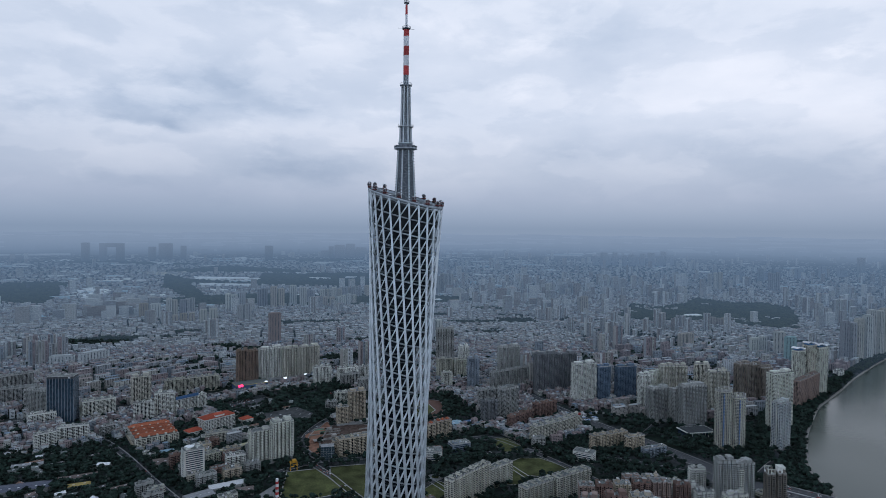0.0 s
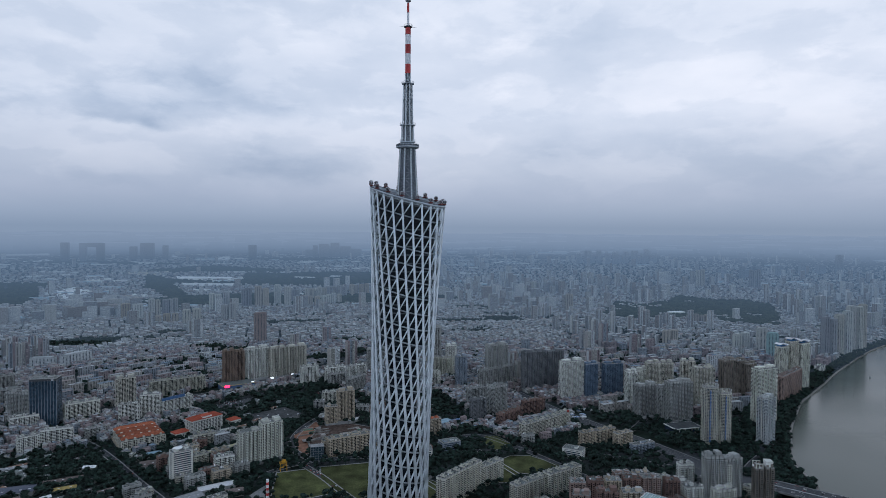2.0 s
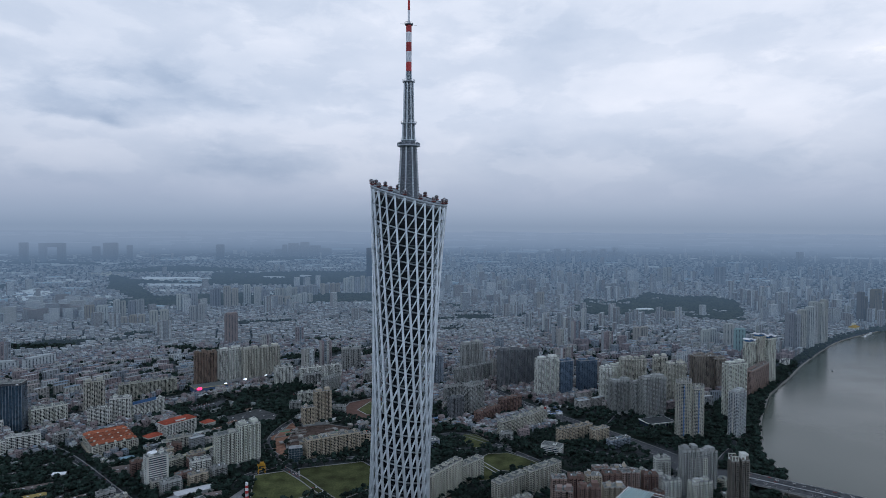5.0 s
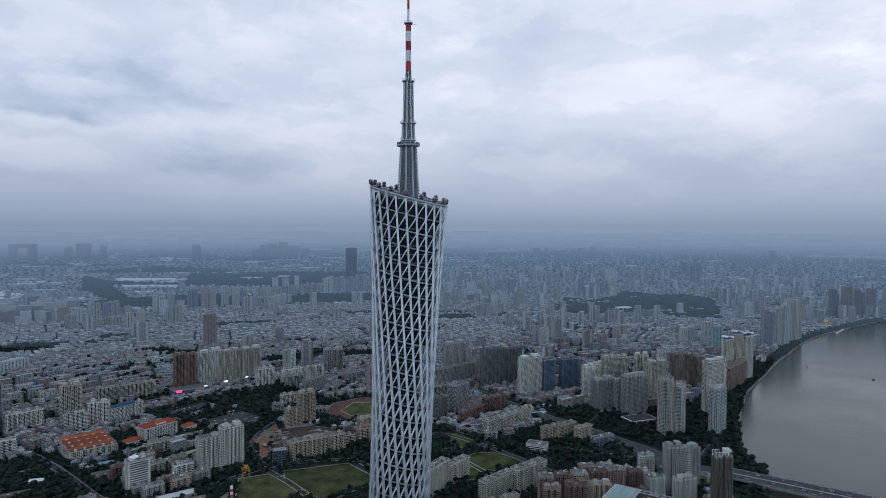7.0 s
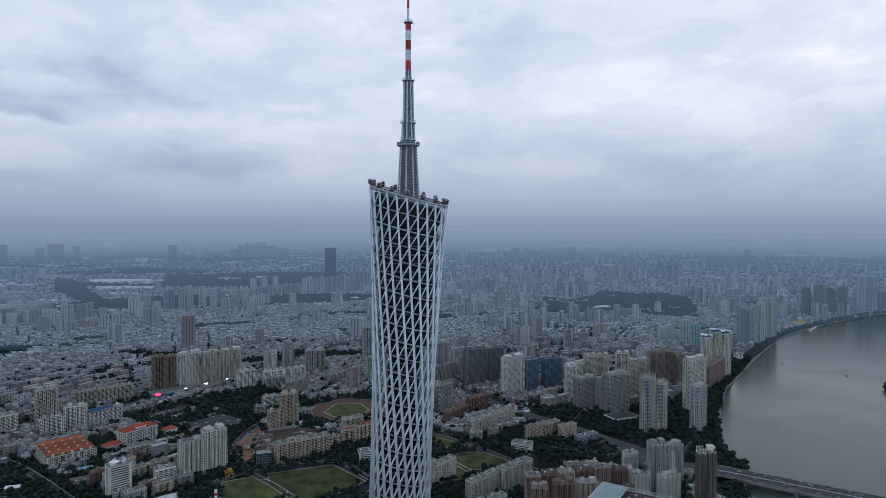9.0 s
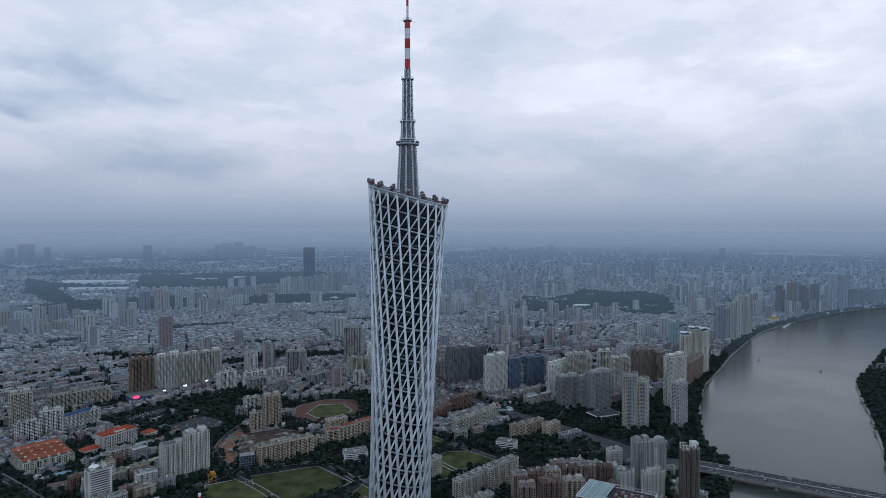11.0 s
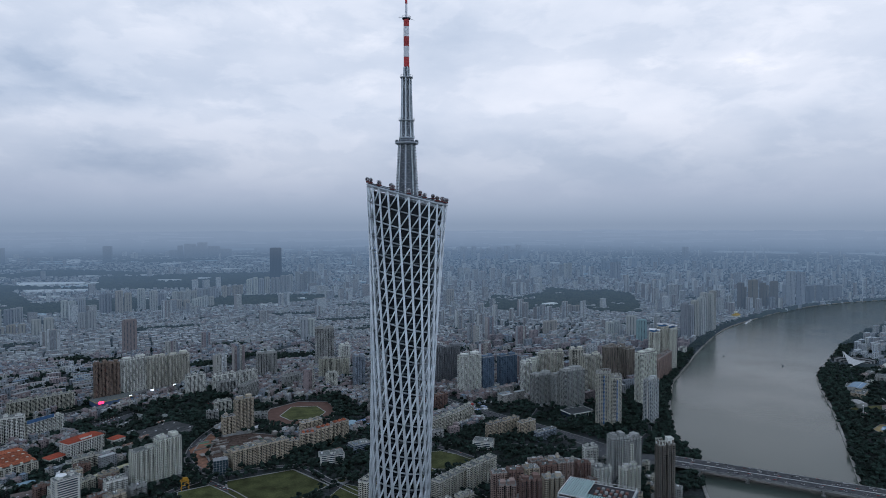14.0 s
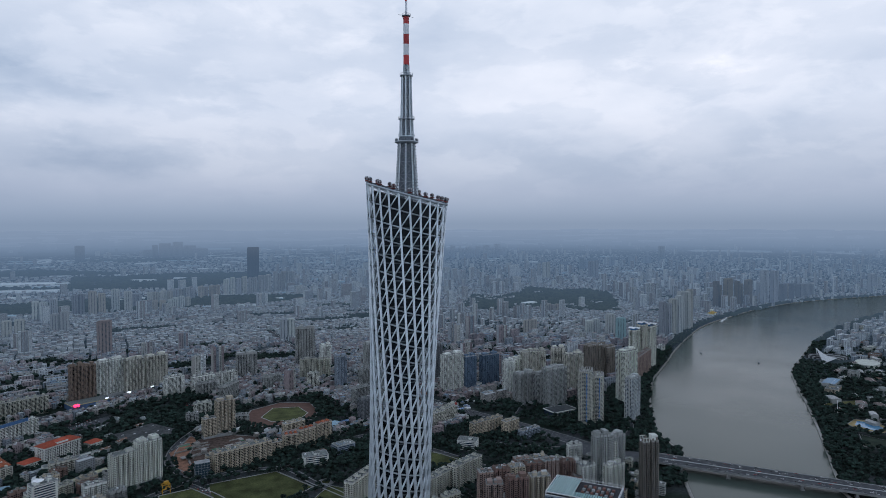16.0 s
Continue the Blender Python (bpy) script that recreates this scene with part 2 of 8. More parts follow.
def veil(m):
    """Paints haze over a material as emission, from 1900 m off EYE, more the farther it is."""
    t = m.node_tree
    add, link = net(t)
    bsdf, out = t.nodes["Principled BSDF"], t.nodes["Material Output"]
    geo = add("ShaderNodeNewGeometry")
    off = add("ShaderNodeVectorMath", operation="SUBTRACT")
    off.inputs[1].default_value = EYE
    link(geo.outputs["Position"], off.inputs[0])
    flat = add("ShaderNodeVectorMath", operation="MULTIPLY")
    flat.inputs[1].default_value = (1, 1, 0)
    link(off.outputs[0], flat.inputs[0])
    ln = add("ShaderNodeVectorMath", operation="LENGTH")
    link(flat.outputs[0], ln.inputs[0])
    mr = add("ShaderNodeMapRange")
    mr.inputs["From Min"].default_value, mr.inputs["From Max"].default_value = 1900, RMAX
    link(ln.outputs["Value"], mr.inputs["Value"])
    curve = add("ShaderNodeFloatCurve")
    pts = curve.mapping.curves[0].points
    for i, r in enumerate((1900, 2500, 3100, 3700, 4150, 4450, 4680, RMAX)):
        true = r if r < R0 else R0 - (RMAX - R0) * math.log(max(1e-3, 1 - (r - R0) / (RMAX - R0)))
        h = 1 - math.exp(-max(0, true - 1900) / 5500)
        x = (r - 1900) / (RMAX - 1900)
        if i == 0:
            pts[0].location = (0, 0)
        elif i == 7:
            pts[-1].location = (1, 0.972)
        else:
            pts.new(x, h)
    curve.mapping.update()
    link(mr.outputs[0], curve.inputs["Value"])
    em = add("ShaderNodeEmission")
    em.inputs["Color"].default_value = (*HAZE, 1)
    # the painted haze turns to the sky's horizon colour, by the dip below eye level
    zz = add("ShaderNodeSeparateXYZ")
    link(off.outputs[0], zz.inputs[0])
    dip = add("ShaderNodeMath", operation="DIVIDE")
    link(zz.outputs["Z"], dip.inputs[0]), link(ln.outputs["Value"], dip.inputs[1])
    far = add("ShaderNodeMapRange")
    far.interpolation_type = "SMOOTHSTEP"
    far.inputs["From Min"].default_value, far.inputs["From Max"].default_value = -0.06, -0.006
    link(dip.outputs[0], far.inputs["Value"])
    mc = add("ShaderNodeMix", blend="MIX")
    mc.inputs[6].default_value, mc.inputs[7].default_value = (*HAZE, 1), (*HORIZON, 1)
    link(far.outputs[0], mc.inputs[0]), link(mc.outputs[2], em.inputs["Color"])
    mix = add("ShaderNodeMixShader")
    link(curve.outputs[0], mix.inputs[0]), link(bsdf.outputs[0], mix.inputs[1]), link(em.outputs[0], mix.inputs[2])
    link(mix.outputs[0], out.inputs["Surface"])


def window_glass(name, color=(0.014, 0.017, 0.021), rough=0.25):
    return surface(name, color, rough, vary=0.2, scale=0.1, island=True, spread=0.75)


WALL = {k: (min(0.8, c[0] * 1.09), min(0.8, c[1] * 1.14), min(0.8, c[2] * 1.1)) for k, c in {
    "grey": (0.30, 0.30, 0.30), "beige": (0.46, 0.435, 0.39), "white": (0.58, 0.57, 0.55), "yellow": (0.40, 0.385, 0.335),
    "brown": (0.2, 0.145, 0.12), "brick": (0.205, 0.13, 0.115), "pale": (0.52, 0.51, 0.47), "tan": (0.43, 0.36, 0.29),
    "bluegrey": (0.22, 0.25, 0.30), "dark": (0.15, 0.155, 0.17), "bluenet": (0.12, 0.165, 0.235), "blueglass": (0.44, 0.45, 0.47),
    "umber": (0.165, 0.145, 0.13), "taupe": (0.205, 0.175, 0.155), "teal": (0.25, 0.36, 0.36), "pink": (0.28, 0.2, 0.18)}.items()}


def wall(key):
    return surface("wall_" + key, WALL[key], 0.85, 0.16, 0.12, streak=0.25, spread=0.14)


GLASS = window_glass("window_glass")
GLASS_BLUE = window_glass("tinted_glass", (0.025, 0.04, 0.06), 0.12)
ROOF = surface("flat_roof", (0.14, 0.156, 0.15), 0.9, 0.45, 0.35, spread=0.4)
PARAPET = surface("parapet_paint", (0.36, 0.36, 0.35), 0.85, 0.2, 0.3)
RED_TILE = surface("red_roof_tile", (0.38, 0.085, 0.05), 0.8, 0.25, 0.5)
ORANGE_TILE = surface("orange_roof_tile", (0.31, 0.1, 0.055), 0.8, 0.4, 0.4)
BLUE_SHEET = surface("blue_sheet_roof", (0.07, 0.16, 0.32), 0.6, 0.2, 0.4)
TEAL_SHEET = surface("teal_glass_roof", (0.16, 0.33, 0.33), 0.35, 0.2, 0.4)
WHITE_PAINT = surface("white_paint", (0.66, 0.67, 0.68), 0.6, 0.12, 0.4)
STEEL = surface("painted_lattice_steel", (0.66, 0.72, 0.755), 0.45, 0.14, 0.15, metal=0.0, spread=0.06)
MAST_GREY = surface("mast_grey_paint", (0.46, 0.50, 0.54), 0.5, 0.12, 0.3)
MAST_DARK = surface("mast_dark_steel", (0.12, 0.14, 0.16), 0.6, 0.15, 0.5)
MAST_RED = surface("mast_red_paint", (0.42, 0.045, 0.045), 0.5, 0.1, 0.4)
MAST_WHITE = surface("mast_white_paint", (0.62, 0.63, 0.65), 0.5, 0.1, 0.4)
DARK_GLASS = surface("tower_dark_glass", (0.010, 0.015, 0.02), 0.4, 0.3, 0.3, island=True, spread=0.5)
SLAB_EDGE = surface("floor_slab_edge", (0.12, 0.14, 0.15), 0.7, 0.2, 0.3)
RING = surface("ring_steel", (0.38, 0.42, 0.45), 0.5, 0.15, 0.3)
ASPHALT = surface("asphalt", (0.066, 0.07, 0.076), 0.9, 0.2, 0.08, streak=1, spread=0.05)
PAVING = surface("paving", (0.28, 0.28, 0.275), 0.9, 0.2, 0.2)
LINE_PAINT = surface("road_paint", (0.32, 0.32, 0.31), 0.7, 0.2, 0.6)
GRASS = surface("mown_grass", (0.06, 0.068, 0.026), 0.95, 0.5, 0.035, bump=0.3)
EARTH_GREY = surface("graded_earth", (0.12, 0.085, 0.07), 0.95, 0.6, 0.12, bump=0.4)
EARTH = surface("bare_earth", (0.23, 0.12, 0.08), 0.95, 0.45, 0.09, bump=0.4)
TRACK_RED = surface("running_track", (0.13, 0.075, 0.06), 0.9, 0.2, 0.1)
CONCRETE = surface("concrete", (0.27, 0.28, 0.28), 0.9, 0.25, 0.12)
DARK_DECK = surface("dark_yard_roof", (0.055, 0.06, 0.062), 0.85, 0.3, 0.1)
LEAF = surface("leaves", (0.015, 0.028, 0.022), 0.85, 0.5, 0.25, island=True, spread=0.75, bump=0.5)
BARK = surface("bark", (0.09, 0.07, 0.055), 0.9, 0.3, 1.0)

# ---- mesh helpers ----


class Shape:
    """Collects faces with material slots and links them as one mesh object."""

    def __init__(self, *mats):
        self.v, self.f, self.k, self.mats, self.smooth = [], [], [], list(mats), False

    def quad(self, a, b, c, d, k=0):
        n = len(self.v)
        self.v += [a, b, c, d]
        self.f.append((n, n + 1, n + 2, n + 3))
        self.k.append(k)

    def prism(self, pts, z0, z1, k=0, top=None, cap=True, taper=1.0, pivot=(0, 0)):
        """A vertical prism on the outline pts (counter-clockwise)."""
        n, m = len(self.v), len(pts)
        self.v += [(x, y, z0) for x, y in pts]
        self.v += [(pivot[0] + (x - pivot[0]) * taper, pivot[1] + (y - pivot[1]) * taper, z1) for x, y in pts]
        for i in range(m):
            j = (i + 1) % m
            self.f.append((n + i, n + j, n + m + j, n + m + i))
            self.k.append(k)
        if cap:
            self.f.append(tuple(range(n + m, n + 2 * m)))
            self.k.append(k if top is None else top)

    def box(self, x, y, z0, w, d, h, k=0, rot=0.0, top=None):
        c, s = math.cos(rot), math.sin(rot)
        pts = [(x + c * a - s * b, y + s * a + c * b) for a, b in ((-w / 2, -d / 2), (w / 2, -d / 2), (w / 2, d / 2), (-w / 2, d / 2))]
        self.prism(pts, z0, z0 + h, k, top)

    def tube(self, a, b, r0, r1=None, n=6, k=0, cap=True):
        a, b = Vector(a), Vector(b)
        r1 = r0 if r1 is None else r1
        q = (b - a).to_track_quat("Z", "Y")
        m = len(self.v)
        for p, r in ((a, r0), (b, r1)):
            for i in range(n):
                t = 2 * math.pi * i / n
                self.v.append(tuple(p + q @ Vector((r * math.cos(t), r * math.sin(t), 0))))
        for i in range(n):
            j = (i + 1) % n
            self.f.append((m + i, m + j, m + n + j, m + n + i))
            self.k.append(k)
        if cap:
            self.f.append(tuple(range(m + n, m + 2 * n)))
            self.f.append(tuple(range(m + n - 1, m - 1, -1)))
            self.k += [k, k]

    def rings(self, levels, n=16, k=0, cx=0.0, cy=0.0):
        """A body of revolution: levels of (z, radius)."""
        m = len(self.v)
        for z, r in levels:
            for i in range(n):
                t = 2 * math.pi * i / n
                self.v.append((cx + r * math.cos(t), cy + r * math.sin(t), z))
        for j in range(len(levels) - 1):
            for i in range(n):
                a, b = m + j * n + i, m + j * n + (i + 1) % n
                self.f.append((a, b, b + n, a + n))
                self.k.append(k)
        self.f.append(tuple(range(m + (len(levels) - 1) * n, m + len(levels) * n)))
        self.f.append(tuple(range(m + n - 1, m - 1, -1)))
        self.k += [k, k]

    def mesh(self, name):
        me = bpy.data.meshes.new(name)
        me.from_pydata(self.v, [], self.f)
        for mt in self.mats:
            me.materials.append(mt)
        if len(self.mats) > 1:
            me.polygons.foreach_set("material_index", self.k)
        if self.smooth:
            me.polygons.foreach_set("use_smooth", [True] * len(me.polygons))
        me.update()
        return me

    def put(self, name, parent=None, label="", category="", group="", kind=""):
        ob = new(name, self.mesh(name))
        ob.parent = parent
        return tagged(ob, label, category, group, kind)


def root(name, x, y, rot, label, category, group="", z=0.0):
    ob = new(name)
    ob.empty_display_size = 5
    ob.matrix_basis = pose(x, y, z, 0, 0, rot)
    return tagged(ob, label, category, group)


# ---- plan of the land: a raster of uses ----
CELL = 5.0
GX0, GY0, GNX, GNY = -4600.0, -700.0, 2000, 1140
LAND = np.zeros((GNX, GNY), np.uint8)  # 0 free, 1 water, 2 trees, 3 lawn, 4 road, 5 built, 6 bare
CX = GX0 + (np.arange(GNX) + 0.5) * CELL
CY = GY0 + (np.arange(GNY) + 0.5) * CELL


def mark(pts, code, over=True):
    xs, ys = [p[0] for p in pts], [p[1] for p in pts]
    i0, i1 = max(0, int((min(xs) - GX0) / CELL)), min(GNX, int((max(xs) - GX0) / CELL) + 2)
    j0, j1 = max(0, int((min(ys) - GY0) / CELL)), min(GNY, int((max(ys) - GY0) / CELL) + 2)
    if i1 <= i0 or j1 <= j0:
        return
    X, Y = np.meshgrid(CX[i0:i1], CY[j0:j1], indexing="ij")
    inside = np.zeros(X.shape, bool)
    for k in range(len(pts)):
        (xa, ya), (xb, yb) = pts[k], pts[(k + 1) % len(pts)]
        if ya == yb:
            continue
        hit = ((Y < ya) != (Y < yb)) & (X < (xb - xa) * (Y - ya) / (yb - ya) + xa)
        inside ^= hit
    sub = LAND[i0:i1, j0:j1]
    sub[inside & ((sub == 0) | over)] = code


def rect(x, y, w, d, rot):
    c, s = math.cos(rot), math.sin(rot)
    return [(x + c * a - s * b, y + s * a + c * b) for a, b in ((-w / 2, -d / 2), (w / 2, -d / 2), (w / 2, d / 2), (-w / 2, d / 2))]


def land(x, y):
    i, j = int((x - GX0) / CELL), int((y - GY0) / CELL)
    return LAND[i, j] if 0 <= i < GNX and 0 <= j < GNY else 1


def ribbon(points, width):
    """Left and right edge of a strip along the points."""
    left, right = [], []
    for i, p in enumerate(points):
        a, b = Vector(points[max(0, i - 1)]), Vector(points[min(len(points) - 1, i + 1)])
        t = (b - a).normalized()
        left.append((p[0] - t.y * width / 2, p[1] + t.x * width / 2))
        right.append((p[0] + t.y * width / 2, p[1] - t.x * width / 2))
    return left, right


def smooth_line(pts, n=8):
    out = []
    for i in range(len(pts) - 1):
        p0, p1, p2, p3 = (Vector(pts[min(max(j, 0), len(pts) - 1)]) for j in (i - 1, i, i + 1, i + 2))
        for k in range(n):
            t = k / n
            out.append(tuple(0.5 * (2 * p1 + (p2 - p0) * t + (2 * p0 - 5 * p1 + 4 * p2 - p3) * t * t + (3 * p1 - p0 - 3 * p2 + p3) * t ** 3)))
    return out + [tuple(pts[-1])]


def draw_in(x, y, z):
    """Far land is drawn in towards the eye, so that the horizon lies within sight."""
    dx, dy = x - EYE.x, y - EYE.y
    r = math.hypot(dx, dy)
    if r <= R0:
        return x, y, z
    q = R0 + (RMAX - R0) * (1 - math.exp(-(r - R0) / (RMAX - R0)))
    k = q / r
    return EYE.x + dx * k, EYE.y + dy * k, EYE.z + (z - EYE.z) * k


# river and its banks
WEST_BANK = smooth_line([(380, -700), (430, 60), (540, 320), (615, 460), (668, 545), (712, 596), (738, 634), (752, 690), (768, 745), (818, 822), (893, 935), (985, 1052), (1059, 1142), (1140, 1218), (1259, 1330), (1454, 1515), (1844, 1843),
                         (2183, 2039), (2533, 2213), (2918, 2350), (3296, 2413), (3900, 2440), (4700, 2420)])
EAST_BANK = smooth_line([(700, -700), (760, 120), (860, 375), (910, 437), (1041, 572), (1250, 792), (1469, 1032), (1669, 1188), (2089, 1470), (2513, 1687), (3003, 1868),
                         (3800, 2060), (4700, 2150)])
mark(WEST_BANK + EAST_BANK[::-1], 1)

# ---- ground, water, roads ----


def build_ground():
    m, t, bsdf, add, link = base_mat("city_ground")
    bsdf.inputs["Roughness"].default_value = 0.95
    bsdf.inputs["Specular IOR Level"].default_value = 0.1
    geo = add("ShaderNodeNewGeometry")
    n1 = add("ShaderNodeTexNoise")
    n1.inputs["Scale"].default_value, n1.inputs["Detail"].default_value = 0.012, 6
    n2 = add("ShaderNodeTexNoise")
    n2.inputs["Scale"].default_value, n2.inputs["Detail"].default_value = 0.15, 3
    link(geo.outputs["Position"], n1.inputs["Vector"]), link(geo.outputs["Position"], n2.inputs["Vector"])
    ramp = add("ShaderNodeValToRGB")
    els = ramp.color_ramp.elements
    els[0].position, els[0].color = 0.42, (0.015, 0.025, 0.019, 1)
    els[1].position, els[1].color = 0.62, (0.06, 0.066, 0.07, 1)
    link(n1.outputs["Fac"], ramp.inputs[0])
    s = add("ShaderNodeMapRange")
    s.inputs["From Min"].default_value, s.inputs["From Max"].default_value = 0.3, 0.7
    s.inputs["To Min"].default_value, s.inputs["To Max"].default_value = 0.65, 1.35
    link(n2.outputs["Fac"], s.inputs["Value"])
    mul = add("ShaderNodeVectorMath", operation="SCALE")
    link(ramp.outputs[0], mul.inputs[0]), link(s.outputs[0], mul.inputs["Scale"])
    link(mul.outputs[0], bsdf.inputs["Base Color"])
    # haze painted over the far ground as emission
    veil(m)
    sh = Shape(m)
    sh.smooth = True
    radii = [0, 150, 400, 800, 1300, 1900, 2500, 2900, *range(3200, 6000, 100), 6200, 6500, 6900, 7500, 8200, 9000, 11000, 14000, 19000, 28000, 45000]
    n = 160
    for i, r in enumerate(radii):
        for j in range(n):
            a = 2 * math.pi * j / n
            sh.v.append(draw_in(EYE.x + r * math.sin(a), EYE.y + r * math.cos(a), 0.0))
    for i in range(len(radii) - 1):
        for j in range(n):
            a, b = i * n + j, i * n + (j + 1) % n
            sh.f.append((a, a + n, b + n, b))
            sh.k.append(0)
    sh.put("ground", kind="structure", label="city ground of asphalt, earth and green reaching the horizon", category="ground")


build_ground()


def build_river():
    m, t, bsdf, add, link = base_mat("river_water")
    bsdf.inputs["Base Color"].default_value = (0.066, 0.083, 0.07, 1)
    bsdf.inputs["Roughness"].default_value = 0.16
    bsdf.inputs["IOR"].default_value = 1.33
    bsdf.inputs["Specular IOR Level"].default_value = 0.38
    geo = add("ShaderNodeNewGeometry")
    n1 = add("ShaderNodeTexNoise")
    n1.inputs["Scale"].default_value, n1.inputs["Detail"].default_value = 0.12, 5
    link(geo.outputs["Position"], n1.inputs["Vector"])
    b = add("ShaderNodeBump")
    b.inputs["Strength"].default_value, b.inputs["Distance"].default_value = 0.28, 0.6
    link(n1.outputs["Fac"], b.inputs["Height"]), link(b.outputs[0], bsdf.inputs["Normal"])
    n2 = add("ShaderNodeTexNoise")
    n2.inputs["Scale"].default_value, n2.inputs["Detail"].default_value = 0.006, 3
    link(geo.outputs["Position"], n2.inputs["Vector"])
    ra = add("ShaderNodeMapRange")
    ra.inputs["From Min"].default_value, ra.inputs["From Max"].default_value = 0.35, 0.65
    ra.inputs["To Min"].default_value, ra.inputs["To Max"].default_value = 0.17, 0.24
    link(n2.outputs["Fac"], ra.inputs["Value"]), link(ra.outputs[0], bsdf.inputs["Roughness"])
    sh = Shape(m)

    def even(line, n=120):
        d = [0.0]
        for a, b in zip(line, line[1:]):
            d.append(d[-1] + math.dist(a, b))
        return [(float(np.interp(s, d, [p[0] for p in line])), float(np.interp(s, d, [p[1] for p in line]))) for s in np.linspace(0, d[-1], n)]
    west, east = even(WEST_BANK), even(EAST_BANK)
    for i in range(119):
        w0, w1, e0, e1 = west[i], west[i + 1], east[i], east[i + 1]
        pts = [draw_in(*p, 0.5) for p in (w0, e0, e1, w1)]
        sh.quad(*pts)
    sh.put("water", kind="structure", label="broad grey-brown river with faint ripples", category="river")
    wallm = surface("embankment_stone", (0.30, 0.29, 0.27), 0.9, 0.25, 0.2)
    for nm, line, side in (("embankment_west", WEST_BANK, 1), ("embankment_east", EAST_BANK, -1)):
        sh = Shape(wallm)
        l, r = ribbon(line, 5.0)
        for i in range(len(line) - 1):
            a, b, c, d = l[i], l[i + 1], r[i + 1], r[i]
            sh.quad(draw_in(*a, 2.6), draw_in(*d, 2.6), draw_in(*c, 2.6), draw_in(*b, 2.6))
            sh.quad(draw_in(*a, 0), draw_in(*a, 2.6), draw_in(*b, 2.6), draw_in(*b, 0))
            sh.quad(draw_in(*d, 0), draw_in(*c, 0), draw_in(*c, 2.6), draw_in(*d, 2.6))
        sh.put(nm, kind="structure", label="stone river embankment with a walkway on top", category="embankment")


build_river()
ROADS = []


def road(points, width, name="road", z=0.05, label="grey asphalt street between buildings", lines=0, clear=0):
    z += 0.03 * len(ROADS)
    pts = smooth_line(points, 6)
    l, r = ribbon(pts, width)
    if clear:
        # verges kept free of trees and houses
        a, b = ribbon(pts, width + 2 * clear)
        mark(a + b[::-1], 8, over=False)
    mark(l + r[::-1], 4)
    sh = Shape(ASPHALT, PAVING, LINE_PAINT)
    for i in range(len(pts) - 1):
        sh.quad((*l[i], z), (*r[i], z), (*r[i + 1], z), (*l[i + 1], z))
    for w in (width / 2 + 1.2, -width / 2 - 1.2):
        a, b = ribbon(pts, 2 * w + 2.4), ribbon(pts, 2 * w - 2.4)
        for i in range(len(pts) - 1):
            p, q = (a[0], b[0]) if w > 0 else (b[0], a[0])
            sh.quad((*p[i], z + 0.15), (*q[i], z + 0.15), (*q[i + 1], z + 0.15), (*p[i + 1], z + 0.15), 1)
    for k in range(1, lines + 1):
        off = width * (k / (lines + 1) - 0.5) * 2
        a, b = ribbon(pts, off + 0.3), ribbon(pts, off - 0.3)
        for i in range(len(pts) - 1):
            sh.quad((*b[0][i], z + 0.02), (*a[0][i], z + 0.02), (*a[0][i + 1], z + 0.02), (*b[0][i + 1], z + 0.02), 2)
    sh.put(name, kind="structure", label=label, category="road")
    ROADS.append(pts)


EXPRESSWAY = [(330, 1290), (396, 1123), (453, 1005), (506, 915), (566, 790), (604, 690), (636, 624)]
road(EXPRESSWAY, 34, label="wide city expressway running to the bridge", lines=5, clear=7)
road([(-1000, 1010), (-657, 1200), (-448, 1361), (-275, 1563), (-147, 1728), (60, 2000)], 40, label="wide busy avenue with evening traffic", lines=5, clear=10)
road([(-760, 1060), (-596, 911), (-427, 707), (-300, 560)], 12, lines=1, clear=2)
road([(-175, 799), (-130, 735), (-91, 669), (-20, 560)], 10, lines=1)
road([(-300, 690), (-175, 805), (-21, 822), (36, 732), (90, 640)], 9)
road([(-21, 822), (60, 870), (170, 945), (255, 858), (345, 705), (420, 560)], 11)
road([(165, 860), (242, 677), (280, 560)], 8)
road([(255, 858), (330, 850), (430, 800), (560, 720)], 10)
road([(-146, 805), (-210, 900), (-190, 1060), (-60, 1290), (40, 1460)], 12)
road([(700, 1240), (640, 1110), (560, 990), (500, 925)], 12)
road([(640, 700), (700, 760), (740, 800), (800, 900), (900, 1060), (1080, 1240)], 9)
road([(330, 1290), (250, 1500), (140, 1900), (60, 2400)], 22)
road([(-900, 2650), (-972, 2833), (-1080, 3080), (-1150, 3230)], 34, label="straight far avenue between roofs")
road([(250, 1600), (700, 1700), (1100, 2000), (1500, 2300)], 16)
road([(-900, 1500), (-500, 1800), (0, 2100), (600, 2500)], 16)
LAWNS = []


def lawn(pts, mat=GRASS, name="lawn", label="trimmed green lawn edged by paths", code=3, z=0.12):
    mark(pts, code)
    z += 0.012 * len(LAWNS)
    LAWNS.append(name)
    sh = Shape(mat, PAVING)
    c = (sum(p[0] for p in pts) / len(pts), sum(p[1] for p in pts) / len(pts))
    sh.prism([(c[0] + (x - c[0]) * 1.05, c[1] + (y - c[1]) * 1.05) for x, y in pts], 0.0, z - 0.04, 1)
    sh.prism(pts, 0, z + 0.1, 0)
    sh.put(name, kind="structure", label=label, category=name)


